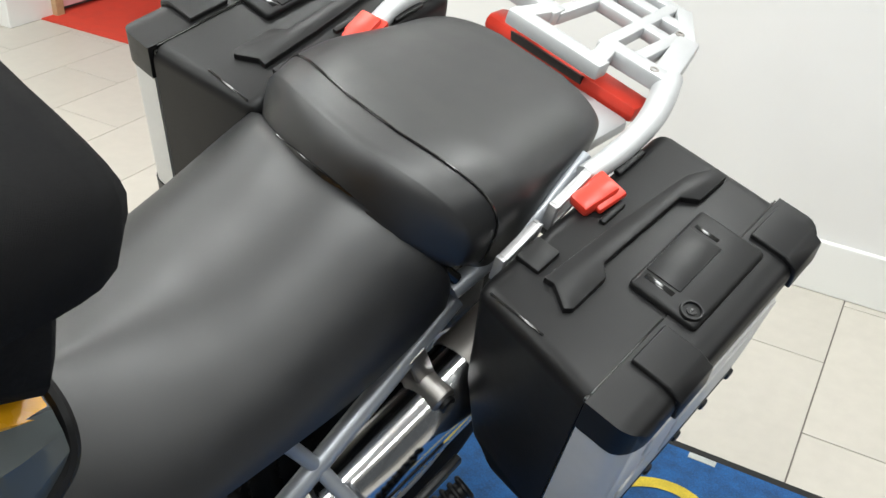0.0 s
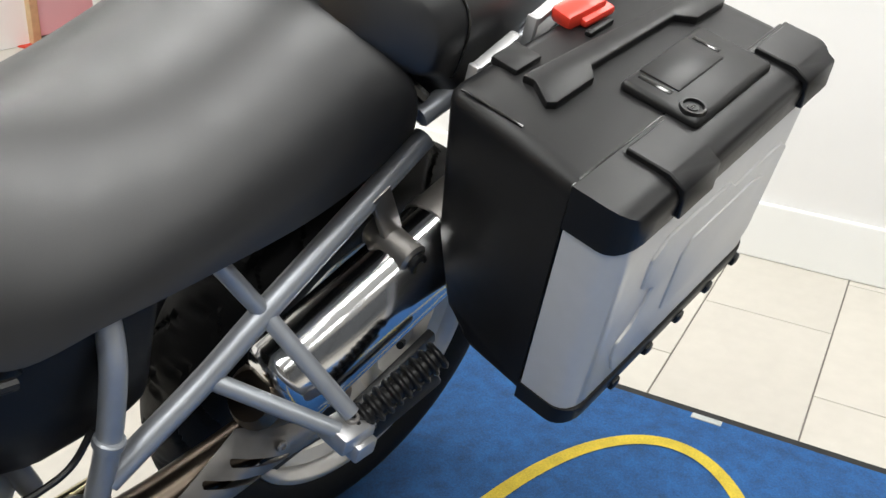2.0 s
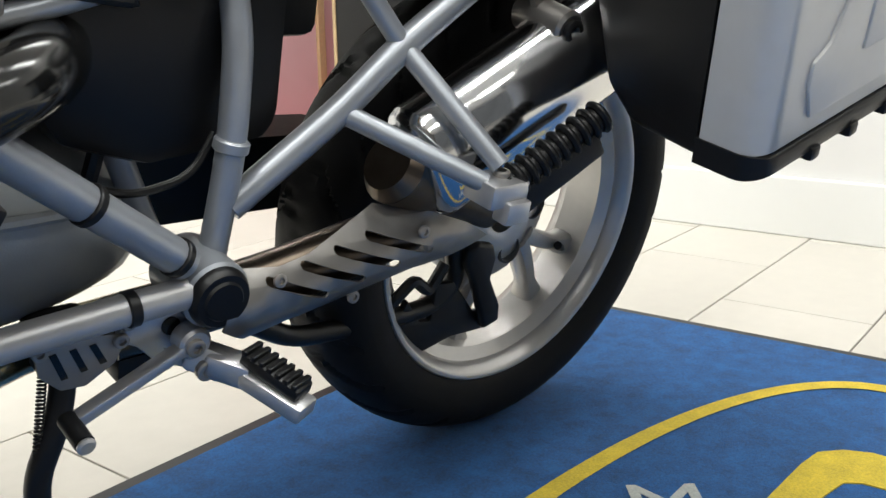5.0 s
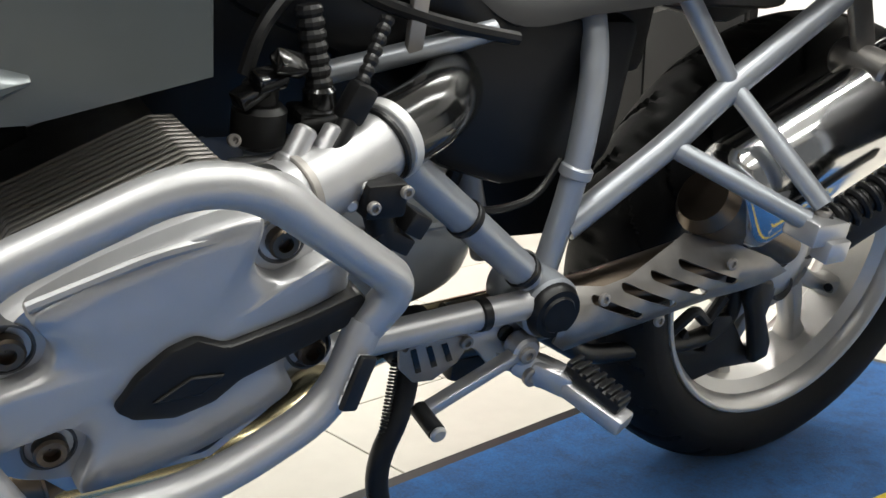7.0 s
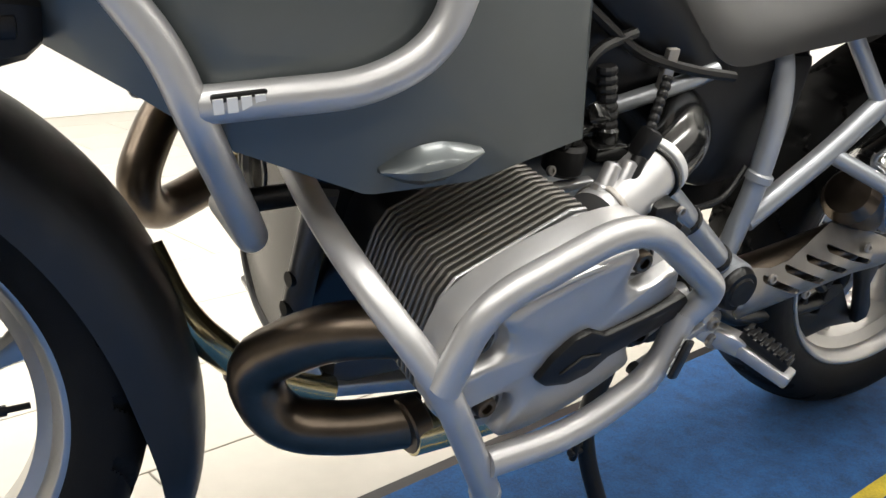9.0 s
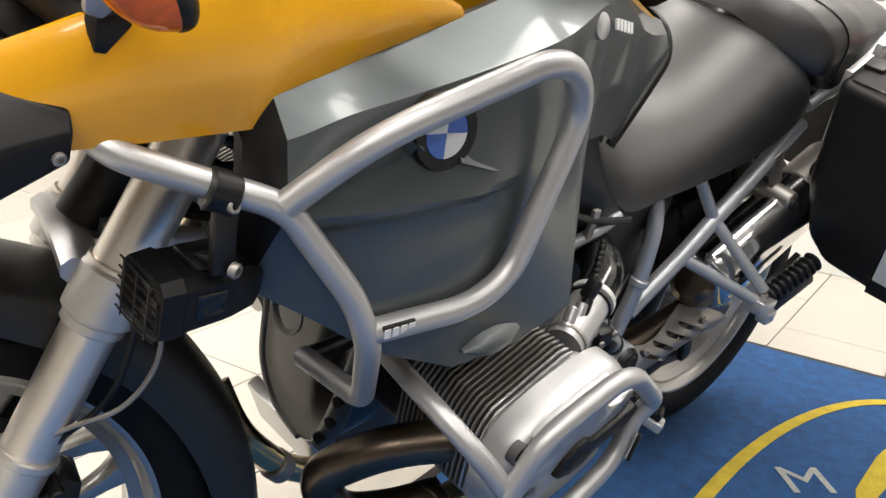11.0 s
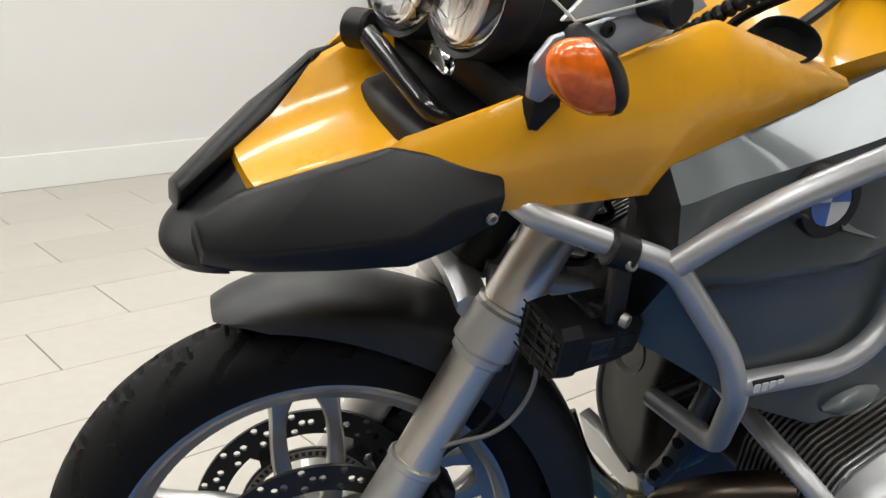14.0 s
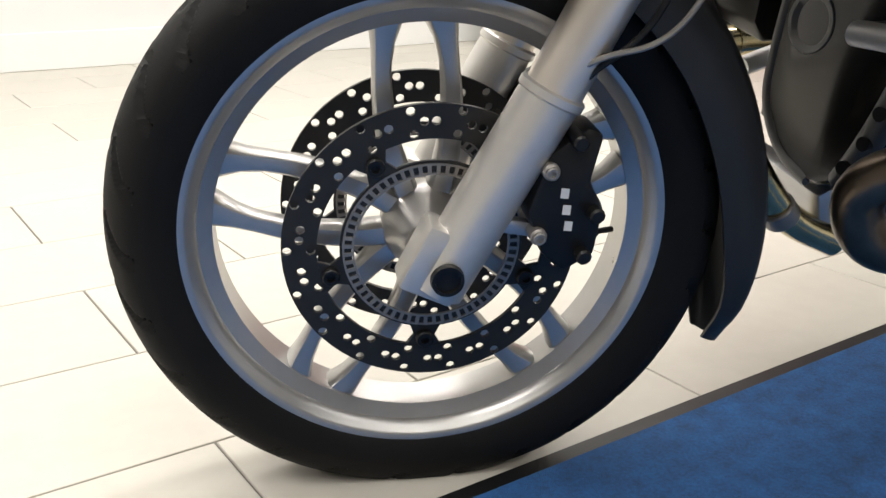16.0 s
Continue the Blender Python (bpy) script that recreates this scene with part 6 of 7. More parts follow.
hl = P("headlight", loft_bm([eight(0.003, 0.004), eight(0.004, -0.008), eight(0.009, -0.01), eight(0.011, -0.002), eight(0.013, 0.012), eight(0.013, 0.022), eight(0.009, 0.026), eight(0.006, 0.07), eight(-0.004, 0.12), eight(-0.02, 0.14)]), SATIN, "black twin headlight housing", angle=40)
for (cx, cy, cz, r) in LAMP:
    tilt = pose(cx, cy, cz, 0, 0, 90) @ pose(0, 0, 0, 6, 0, -8)
    bowl = [(0.012, 0.002), (r * 0.5, 0.003), (r * 0.8, 0.006), (r * 0.96, 0.011), (r * 0.98, 0.009), (r * 0.82, 0.003), (r * 0.5, 0.0), (0.012, -0.001)]
    P("lamp_reflector", moved(lathe_bm(bowl, 40), tilt), REFLECTOR, "chrome reflector", hl)
    P("lamp_bulb", moved(lathe_bm([(0.0005, 0.0), (0.016, 0.0), (0.014, 0.006), (0.006, 0.009), (0.0005, 0.0095)], 20), tilt), STEEL, "", hl)
    P("lamp_ring", moved(lathe_bm([(r - 0.006, 0.006), (r - 0.003, 0.006), (r - 0.003, 0.009), (r - 0.005, 0.0095)], 40), tilt), FORKM, "metal lamp rim", hl)
    for j in range(7):
        w = r * math.sqrt(max(0, 1 - ((j - 3) / 3.6) ** 2)) * 0.85
        P("reflector_rib", moved(box_bm((j - 3) * r * 0.26 - 0.0008, (j - 3) * r * 0.26 + 0.0008, 0.0065, 0.0085, -w, w, 0.0004, 1), tilt), REFLECTOR, "", hl)
rings = []
for g, dx in ((0.001, -0.006), (0.001, -0.012), (-0.01, -0.019), (-0.024, -0.022)):
    rings.append(eight(g, dx))
for g, dx in ((-0.024, -0.020), (-0.01, -0.017), (-0.002, -0.01), (-0.002, -0.006)):
    rings.append(eight(g, dx))
lg = P("lamp_glass", loft_bm(rings), LENS, "clear shared lamp glass", hl, angle=60)
lg.visible_shadow = False
P("position_lamp", moved(box_bm(-0.006, 0.006, -0.017, 0.017, -0.008, 0.008, 0.003), pose(-1.391, -0.053, 0.995, 10, 0, 0)), LENS, "small clear position lamp", hl)

# screen
ROW = [[(-1.395, 0, 1.13), (-1.39, 0.08, 1.12), (-1.382, 0.14, 1.1), (-1.36, 0.19, 1.075)],
       [(-1.372, 0, 1.22), (-1.365, 0.09, 1.2), (-1.34, 0.165, 1.16), (-1.295, 0.236, 1.115)],
       [(-1.33, 0, 1.32), (-1.32, 0.1, 1.295), (-1.28, 0.18, 1.23), (-1.224, 0.255, 1.153)],
       [(-1.27, 0, 1.41), (-1.262, 0.095, 1.385), (-1.236, 0.15, 1.32), (-1.216, 0.19, 1.216)],
       [(-1.23, 0, 1.46), (-1.226, 0.08, 1.44), (-1.216, 0.125, 1.39), (-1.21, 0.155, 1.3)]]
rows = []
for i in range(21):
    v = 4 * i / 20
    line = []
    for c in range(4):
        line.append(tuple(spline([(k, *ROW[k][c]) for k in range(5)], v)))
    dense = []
    for j in range(13):
        dense.append(tuple(spline([(k, *line[k]) for k in range(4)], 3 * j / 12)))
    rows.append([(x, -y, z) for x, y, z in dense[::-1]] + dense[1:])
bm = loft_bm(rows, cap=False, closed=False)
bmesh.ops.recalc_face_normals(bm, faces=bm.faces)
bmesh.ops.solidify(bm, geom=bm.faces[:], thickness=0.0035)
scr = P("windscreen", bm, SCREEN, "clear acrylic windscreen", angle=60)
scr.visible_shadow = False
# added tube round the sheet; its paleness paints the edge's glow
edge = [r[0] for r in rows[::-1]] + rows[0][1:-1] + [r[-1] for r in rows]
P("screen_edge", tube_bm(edge, 0.0014, 0, 6), EDGEGLOW, "thin pale tube as the bright line of the acrylic edge", scr)
# instruments and bars behind the screen
P("instrument_cluster", box_bm(-1.22, -1.15, -0.09, 0.09, 1.1, 1.22, 0.02), BLACK, "black instrument cluster")
P("cockpit_tray", prism_bm([(-1.36, 1.0), (-1.36, 0.96), (-1.0, 0.93), (-1.0, 0.98), (-1.1, 1.0)], -0.16, 0.16, 0.01), BLACK, "black cockpit tray")
F("upper_fork_bridge", box_bm(-1.17, -1.07, -0.13, 0.13, 1.0, 1.025, 0.01), CASTALU, "cast upper fork bridge")
F("fork_stem", tube_bm([(-1.27, 0, 0.72), (-1.11, 0, 1.02)], 0.028, 0, 18), BLACK)
for sgn in (-1, 1):
    F("bar_riser", tube_bm([(-1.11, sgn * 0.05, 1.02), (-1.09, sgn * 0.05, 1.1)], 0.02, 0, 14), CASTALU, "cast handlebar riser")
UNSTEER = STEER.inverted()


def other_side(bm):
    """The same part of the other bar half."""
    return moved(mirrored(moved(bm, UNSTEER)), STEER)


def guard_bm():
    rings = []
    PATH = [(0, -1.168, -0.24, 1.197, 1.212), (1, -1.158, -0.3, 1.203, 1.24), (2, -1.133, -0.37, 1.193, 1.267), (3, -1.07, -0.425, 1.177, 1.285), (4, -0.98, -0.452, 1.172, 1.288), (5, -0.885, -0.455, 1.195, 1.27)]
    for i in range(31):
        t = 5 * i / 30
        x, y, zb, zt = spline(PATH, t)
        x2, y2, _, _ = spline(PATH, min(t + 0.05, 5))
        x1, y1, _, _ = spline(PATH, max(t - 0.05, 0))
        d = Vector((x2 - x1, y2 - y1)).normalized()
        nrm = Vector((d.y, -d.x))
        if nrm.y > 0 or (abs(nrm.y) < 0.2 and nrm.x > 0):
            nrm = -nrm
        h = zt - zb
        sh = 0.05 * min(1, 0.2 + i / 8)
        sec = [(-sh, zt - 0.004), (-0.012, zt), (-0.002, zt - 0.008), (0.004, zb + h * 0.5), (0.002, zb + h * 0.34), (0.009, zb + h * 0.3), (0.006, zb + h * 0.1), (-0.006, zb), (-0.012, zb), (-0.004, zb + h * 0.4), (-0.01, zt - 0.012), (-sh, zt - 0.008)]
        rings.append([(x + nrm.x * o, y + nrm.y * o, z) for o, z in sec])
    return loft_bm(rings)


BARS = [(-1.115, 0.0, 1.115), (-1.112, -0.06, 1.12), (-1.097, -0.12, 1.15), (-1.08, -0.21, 1.178), (-1.02, -0.31, 1.195), (-0.95, -0.41, 1.205)]
GRIPS = [(-1.0, -0.338, 1.198), (-0.94, -0.425, 1.207)]
for sgn in (-1, 1):
    fix = (lambda bm: bm) if sgn < 0 else other_side
    P("handlebar", fix(tube_bm(BARS, 0.0155, 0.05, 16)), SILVER, "silver tapered handlebar")
    P("grip", fix(tube_bm(GRIPS, 0.018, 0, 14)), BLACK, "black rubber grip")
    P("switch_unit", fix(moved(box_bm(-0.025, 0.025, -0.03, 0.03, -0.028, 0.028, 0.01), pose(-1.03, -0.295, 1.195, 0, 0, -55))), BLACK, "black switch unit")
    P("bar_clamp", fix(moved(box_bm(-0.022, 0.022, -0.014, 0.014, -0.022, 0.022, 0.006), pose(-1.1, -0.105, 1.145, 25, 0, -10))), SATIN, "black bar clamp")
    hgd = P("hand_guard", fix(guard_bm()), GUARDGREY, "matt black plastic hand guard", angle=35)
    for k in range(2):
        P("hand_guard_button", fix(cyl_bm((-1.12 + 0.02 * k, -0.3 - 0.012 * k, 1.23), (-1.12 + 0.02 * k, -0.3 - 0.012 * k, 1.24), 0.008, bevel=0.002)), SATIN, "", hgd)
    P("control_cable", fix(tube_bm([(-1.05, -0.27, 1.17), (-1.12, -0.2, 1.11), (-1.12, -0.12, 1.05), (-1.05, -0.06, 0.99)], 0.005, 0.06, 8)), BLACK, "black control cable")
cab = [(-1.03, -0.27, 1.165), (-1.09, -0.2, 1.125), (-1.15, -0.16, 1.085), (-1.17, -0.1, 1.02)]
run = [Vector(cab[i]).lerp(Vector(cab[i + 1]), k / 24) for i in range(3) for k in range(24)]
P("corrugated_conduit", tube_bm(run, [0.0085 if k % 3 else 0.0062 for k in range(72)], 0, 10), BLACK, "black corrugated cable conduit", angle=20)
P("tank_hose", tube_bm([(-0.93, -0.1, 1.085), (-1.0, -0.13, 1.065), (-1.06, -0.13, 1.03), (-1.09, -0.1, 0.99)], 0.006, 0.04, 8), BLACK)
# thick light tube added behind the headlight, taken as part of the far bar
P("far_bar_tube", tube_bm([(-1.28, -0.02, 1.15), (-1.19, -0.022, 1.108)], 0.0165, 0, 20), SILVER, "silver round tube behind the headlight")
# gold highlights on the cockpit wiring, set as brassy wires of their own
for k in range(8):
    x, y, z = -1.3 + 0.02 * k, random.uniform(-0.09, 0.02), 1.1 + random.uniform(-0.03, 0.03)
    P("wire_highlight", tube_bm([(x, y, z - 0.03), (x + random.uniform(-0.015, 0.015), y - 0.01, z), (x + random.uniform(-0.02, 0.03), y, z + 0.035)], 0.0022, 0.01, 6), BRASSY, "wire coloured like a gold highlight")
for k in range(9):
    a = random.uniform(-0.1, 0.12)
    P("cockpit_wire", tube_bm([(-1.3 + 0.02 * k, a, 1.03), (-1.28 + 0.02 * k, a + random.uniform(-0.05, 0.05), 1.08 + 0.01 * k), (-1.22 + 0.015 * k, a + random.uniform(-0.04, 0.04), 1.12), (-1.2, a, 1.05)], 0.003, 0.03, 6), SATIN)
# yellow tank top with a recess at the front
TK = [(-1.07, 0.1, 0.975), (-1.03, 0.16, 1.01), (-0.98, 0.19, 1.04), (-0.9, 0.198, 1.06), (-0.82, 0.186, 1.068), (-0.74, 0.165, 1.055), (-0.67, 0.158, 1.022), (-0.575, 0.157, 0.982)]
rings = []
for i in range(29):
    x = TK[0][0] + (TK[-1][0] - TK[0][0]) * i / 28
    w, zt = spline(TK, x)
    top = []
    for k in range(17):
        y = -w + 2 * w * k / 16
        crown = 0.028 * (1 - (y / w) ** 2)
        dip = 0.05 * math.exp(-((x + 1.05) / 0.05) ** 2) * (1 - (abs(y) / w) ** 4)
        top.append((x, y, zt + crown - dip))
    rings.append(top + [(x, w - 0.01, zt - 0.09), (x, -w + 0.01, zt - 0.09)])
P("tank_cover", loft_bm(rings), YELLOW, "gloss yellow tank cover", angle=50)
for sgn in (-1, 1):
    # no opening is cut: a dull black dish gives the hole its darkness
    face = Matrix.Translation((-1.095, sgn * 0.176, 1.052)) @ Vector((-0.15, sgn * 0.7, 0.7)).to_track_quat("Y", "Z").to_matrix().to_4x4() @ Matrix.Diagonal((1.0, 1.0, 0.62, 1))
    P("tank_hole_shade", moved(lathe_bm([(0.0005, -0.012), (0.026, -0.009), (0.036, 0.0), (0.039, 0.0), (0.039, -0.016), (0.0005, -0.016)], 36), face), FABRIC, "dull black dish as the shaded hole before the tank")
P("tank_rear_trim", tube_bm([(-0.664, -0.197, 0.836), (-0.62, -0.192, 0.893), (-0.572, -0.183, 0.947), (-0.566, -0.16, 0.98), (-0.565, -0.08, 1.0), (-0.565, 0.08, 1.0), (-0.566, 0.16, 0.98), (-0.572, 0.183, 0.947), (-0.62, 0.192, 0.893), (-0.664, 0.197, 0.836)], 0.007, 0.03, 8), BLACK, "black rubber trim behind the tank")
P("panel_air_intake", box_bm(-0.9, -0.84, -0.22, 0.22, 0.8, 0.9, 0.01), BLACK)
P("inner_side_bracket", prism_bm([(-0.9, 0.8), (-0.83, 0.86), (-0.8, 0.85), (-0.83, 0.77), (-0.87, 0.76)], -0.245, 0.245, 0.004), CASTALU)
# ---- tank bag: lies on the tank ----
bag = new("tank_bag")
bag.matrix_world = BIKE @ pose(-0.784, 0, 1.09)
tagged(bag, "black nylon tank bag with zips and a clear map pocket", "bag")


def rounded_ring(x, w, z0, z1, n=24, e=0.45):
    out = []
    for k in range(n):
        a = 2 * math.pi * k / n
        c, s_ = math.cos(a), math.sin(a)
        out.append((x, w * math.copysign(abs(c) ** e, c), (z0 + z1) / 2 + (z1 - z0) / 2 * math.copysign(abs(s_) ** e, s_)))
    return out


BG = [(-0.16, 0.13, 0.0, 0.08), (-0.14, 0.16, 0.0, 0.13), (-0.05, 0.185, 0.02, 0.15), (0.06, 0.2, 0.03, 0.165), (0.15, 0.203, 0.035, 0.168), (0.205, 0.2, 0.045, 0.166), (0.224, 0.19, 0.06, 0.156), (0.234, 0.178, 0.08, 0.14)]
rings = []
for i in range(25):
    x = BG[0][0] + (BG[-1][0] - BG[0][0]) * i / 24
    w, z0, z1 = spline(BG, x)
    rings.append(rounded_ring(x, w, z0, z1))
part("bag_body", loft_bm(rings), FABRIC, bag, angle=60)
for zz, r in ((0.105, 0.006), (0.118, 0.0035), (0.131, 0.006)):
    ring = []
    for k in range(33):
        a = 2 * math.pi * k / 32
        c, s_ = math.cos(a), math.sin(a)
        ring.append((0.04 + 0.188 * math.copysign(abs(c) ** 0.6, c), 0.196 * math.copysign(abs(s_) ** 0.6, s_), zz + 0.01 * c))
    part("zip", tube_bm(ring, r, 0, 8), SATIN if r < 0.005 else FABRIC, bag, "black zip with piping")
rows = []
for i in range(19):
    u = i / 18
    rows.append([(-0.11 + 0.275 * u, -0.13 + 0.26 * j / 18, 0.168 + 0.022 * math.sin(math.pi * u) * math.sin(math.pi * j / 18) ** 0.5 + random.uniform(-0.006, 0.007) * (0 < i < 18) * (0 < j < 18)) for j in range(19)])
pocket = loft_bm(rows, cap=False, closed=False)
bmesh.ops.recalc_face_normals(pocket, faces=pocket.faces)
bmesh.ops.solidify(pocket, geom=pocket.faces[:], thickness=0.0012)
part("map_pocket", pocket, POLY, bag, "creased clear plastic map pocket", angle=25)
part("bag_base", loft_bm([rounded_ring(x, w, z0, z1) for x, w, z0, z1 in ((-0.1, 0.12, -0.03, 0.06), (0.0, 0.14, -0.03, 0.08), (0.1, 0.16, -0.06, 0.09), (0.185, 0.165, -0.1, 0.1), (0.205, 0.14, -0.1, 0.09))]), FABRIC, bag, "narrow fabric base on the tank", angle=60)
part("bag_strap", tube_bm([(0.17, -0.13, -0.06), (0.19, -0.05, -0.085), (0.19, 0.05, -0.085), (0.17, 0.13, -0.06)], 0.012, 0.03, 8, flat=0.4), FABRIC, bag, "black webbing strap")


# ---- panniers ----
def pannier(sgn):
    base = BIKE @ pose(-0.047, -0.235 if sgn < 0 else 0.155, 0.588, 0, -14, 0)
    th = new("pannier")
    th.matrix_world = base
    tagged(th, "black hard plastic pannier with a matt silver side cover", "pannier", "panniers of the motorcycle")

    def B(x0, x1, v0, v1, z0, z1, bev=0.004, seg=2):
        a, b = sorted((sgn * v0, sgn * v1))
        return box_bm(x0, x1, a, b, z0, z1, bev, seg)

    # shell: an inner half with a chamfered lower inner corner
    prof = [(0.0, 0.12), (0.04, 0.03), (0.09, 0.006), (0.183, 0.0), (0.183, 0.336), (0.0, 0.336)]
    bm = bmesh.new()
    r0 = [bm.verts.new((max(0, 0.05 - 0.6 * v) * (1 if z < 0.2 else 0.5), sgn * v, z)) for v, z in prof]
    r1 = [bm.verts.new((0.425, sgn * v, z)) for v, z in prof]
    n = len(prof)
    bm.faces.new(r0)
    bm.faces.new(r1[::-1])
    for k in range(n):
        bm.faces.new((r0[k], r1[k], r1[(k + 1) % n], r0[(k + 1) % n]))
    bmesh.ops.recalc_face_normals(bm, faces=bm.faces)
    edges = [e for e in bm.edges if not all(abs(abs(v.co.y) - 0.183) < 1e-5 for v in e.verts)]
    bmesh.ops.bevel(bm, geom=edges, offset=0.022, segments=4, affect="EDGES", profile=0.5)
    shell = part("shell", bm, BLACK, th)
    seam = part("seal", B(0.003, 0.422, 0.18, 0.188, 0.004, 0.332, 0.003), GLOSSBLACK, th, "black rubber seal")

    def shell_half(x0, x1, z0, z1, v0, v1, soft, bev):
        """A hollow outer half: upright corners softly rounded towards the outer face."""
        rings = []
        for k in range(7):
            a = math.pi / 2 * k / 6
            ins = soft * (1 - math.cos(a))
            v = v1 - soft * 0.8 + soft * 0.8 * math.sin(a)
            e = bev * (1 - math.cos(a))
            rings.append([(x, sgn * v, z) for x, z in ((x0 + ins, z0 + e), (x1 - ins, z0 + e), (x1 - ins, z1 - e), (x0 + ins, z1 - e))])
        rings.insert(0, [(x, sgn * v0, z) for x, z in ((x0, z0), (x1, z0), (x1, z1), (x0, z1))])
        bm = loft_bm(rings)
        bmesh.ops.recalc_face_normals(bm, faces=bm.faces)
        return bm
    lid = part("lid", shell_half(-0.004, 0.428, 0.283, 0.338, 0.186, 0.26, 0.04, 0.018), BLACK, th, "black upper band of the lid", angle=50)
    cover = part("side_cover", shell_half(-0.001, 0.425, 0.028, 0.288, 0.187, 0.2545, 0.034, 0.004), CASESILVER, th, "matt silver plastic side cover", angle=50)

    def raised(outline, v0, v1, bev):
        return prism_bm([(x, z) for x, z in outline], sgn * v0, sgn * v1, bev)
    part("emboss", raised([(0.06, 0.085), (0.075, 0.05), (0.37, 0.05), (0.39, 0.075), (0.39, 0.215), (0.365, 0.232), (0.25, 0.232), (0.232, 0.248), (0.1, 0.255), (0.075, 0.235), (0.075, 0.19), (0.105, 0.172), (0.085, 0.125), (0.06, 0.112)], 0.252, 0.2585, 0.003), CASESILVER, cover)
    part("emboss", raised([(0.15, 0.1), (0.32, 0.1), (0.335, 0.115), (0.335, 0.2), (0.3, 0.21), (0.165, 0.21), (0.15, 0.19)], 0.256, 0.2615, 0.003), CASESILVER, cover)
    part("bottom_rail", shell_half(-0.003, 0.427, 0.002, 0.03, 0.184, 0.2575, 0.036, 0.006), BLACK, th, "black lower rail with rubber feet", angle=50)
    for k in range(5):
        part("foot", B(0.09 + 0.075 * k, 0.108 + 0.075 * k, 0.245, 0.262, -0.004, 0.012, 0.004), BLACK, th)
    # latch plates bent over the upper edge
    for x0, x1 in ((0.074, 0.142), (0.338, 0.406)):
        bm = loft_bm([[(x, sgn * v, z) for v, z in ((0.192, 0.336), (0.192, 0.345), (0.243, 0.345), (0.263, 0.335), (0.266, 0.3), (0.258, 0.3), (0.256, 0.33), (0.24, 0.336))] for x in (x0, x1)])
        bmesh.ops.recalc_face_normals(bm, faces=bm.faces)
        bmesh.ops.bevel(bm, geom=bm.edges[:], offset=0.0016, segments=1, affect="EDGES")
        part("latch_cover", bm, BLACK, th, "black latch plate bent over the upper edge")
    top = 0.336
    for x0, x1, v0, v1, h in ((0.093, 0.137, 0.006, 0.042, 0.007), (0.215, 0.262, 0.042, 0.052, 0.006), (0.3, 0.36, 0.004, 0.016, 0.005)):
        part("raised_panel", B(x0, x1, v0, v1, top - 0.004, top + h, 0.003), BLACK, th)
    rib = [(0.09, 0.052), (0.092, 0.066), (0.072, 0.096), (0.08, 0.104), (0.146, 0.104), (0.162, 0.089), (0.322, 0.095), (0.338, 0.116), (0.4, 0.118), (0.404, 0.1), (0.36, 0.078), (0.2, 0.06)]
    bm = moved(prism_bm([(x, -v) for x, v in rib], top - 0.004, top + 0.009, 0.002), pose(0, 0, 0, 90, 0, 0))
    if sgn < 0:
        bm = mirrored(bm)
    part("stepped_rib", bm, BLACK, th, "stepped raised rib along the lid")
    part("lid_groove", joined(B(0.01, 0.42, 0.183, 0.1855, top - 0.001, top + 0.0015, 0.0005), B(0.03, 0.033, 0.02, 0.1, top - 0.001, top + 0.0012, 0.0004)), GLOSSBLACK, th)
    handle = part("carry_handle", B(0.16, 0.325, 0.126, 0.222, top - 0.004, top + 0.011, 0.007, 3), BLACK, th, "black folding carry handle")
    part("handle_inlay", B(0.19, 0.285, 0.13, 0.18, top + 0.008, top + 0.013, 0.002), SATIN, handle)
    part("handle_slot", B(0.178, 0.186, 0.136, 0.176, top + 0.0105, top + 0.0116, 0.0003), GLOSSBLACK, handle)
    part("handle_slot", B(0.29, 0.297, 0.136, 0.17, top + 0.0105, top + 0.0116, 0.0003), GLOSSBLACK, handle)
    lock = part("lock", moved(lathe_bm([(0.0005, 0.004), (0.006, 0.004), (0.0065, 0.001), (0.0105, 0.001), (0.0115, 0.006), (0.014, 0.006), (0.0155, 0.0), (0.0155, -0.01), (0.0005, -0.01)], 24), pose(0.178, sgn * 0.204, top + 0.0085, 90, 0, 0)), BLACK, handle, "black key lock")
    part("lock_slot", B(0.1745, 0.1815, 0.2025, 0.2055, top + 0.0105, top + 0.0135, 0.0005), GLOSSBLACK, handle)
    part("release_lever", moved(joined(box_bm(-0.03, 0.03, -0.016, 0.016, -0.002, 0.018, 0.005), box_bm(-0.012, 0.036, -0.024, 0.024, -0.001, 0.010, 0.004)), pose(0.24, sgn * 0.016, top + 0.002, 0, -8, 10 * sgn)), RED, th, "red plastic release lever")
    return th


pannier(-1)
pannier(1)

# ---- the room ----


def structure(name, bm, material, label=""):
    ob = part(name, bm, material, None, label, smooth=False)
    tagged(ob, kind="structure")
    return ob


X_E, Y_N, H = 2.79, 5.01, 2.7
structure("wall_east", box_bm(X_E, X_E + 0.15, -2.6, 2.0, 0, H), WALL)
structure("wall_north", box_bm(-4.0, 2.98, Y_N, Y_N + 0.15, 0, H), WALL)
# unseen wall, darkened to hold back side light
structure("wall_west", box_bm(-4.15, -4.0, -2.6, Y_N + 0.15, 0, H), WALLGREY)
structure("wall_far_east", box_bm(6.0, 6.15, 1.85, 4.3, 0, H), WALL)
structure("wall_annex_south", box_bm(X_E + 0.15, 6.0, 1.85, 2.0, 0, H), WALL)
structure("column", box_bm(2.92, 3.16, 4.03, 5.16, 0, H, 0.004), SKIRT)
structure("ceiling", box_bm(-4.15, 6.15, -2.75, 5.16, H, H + 0.1), CEIL)
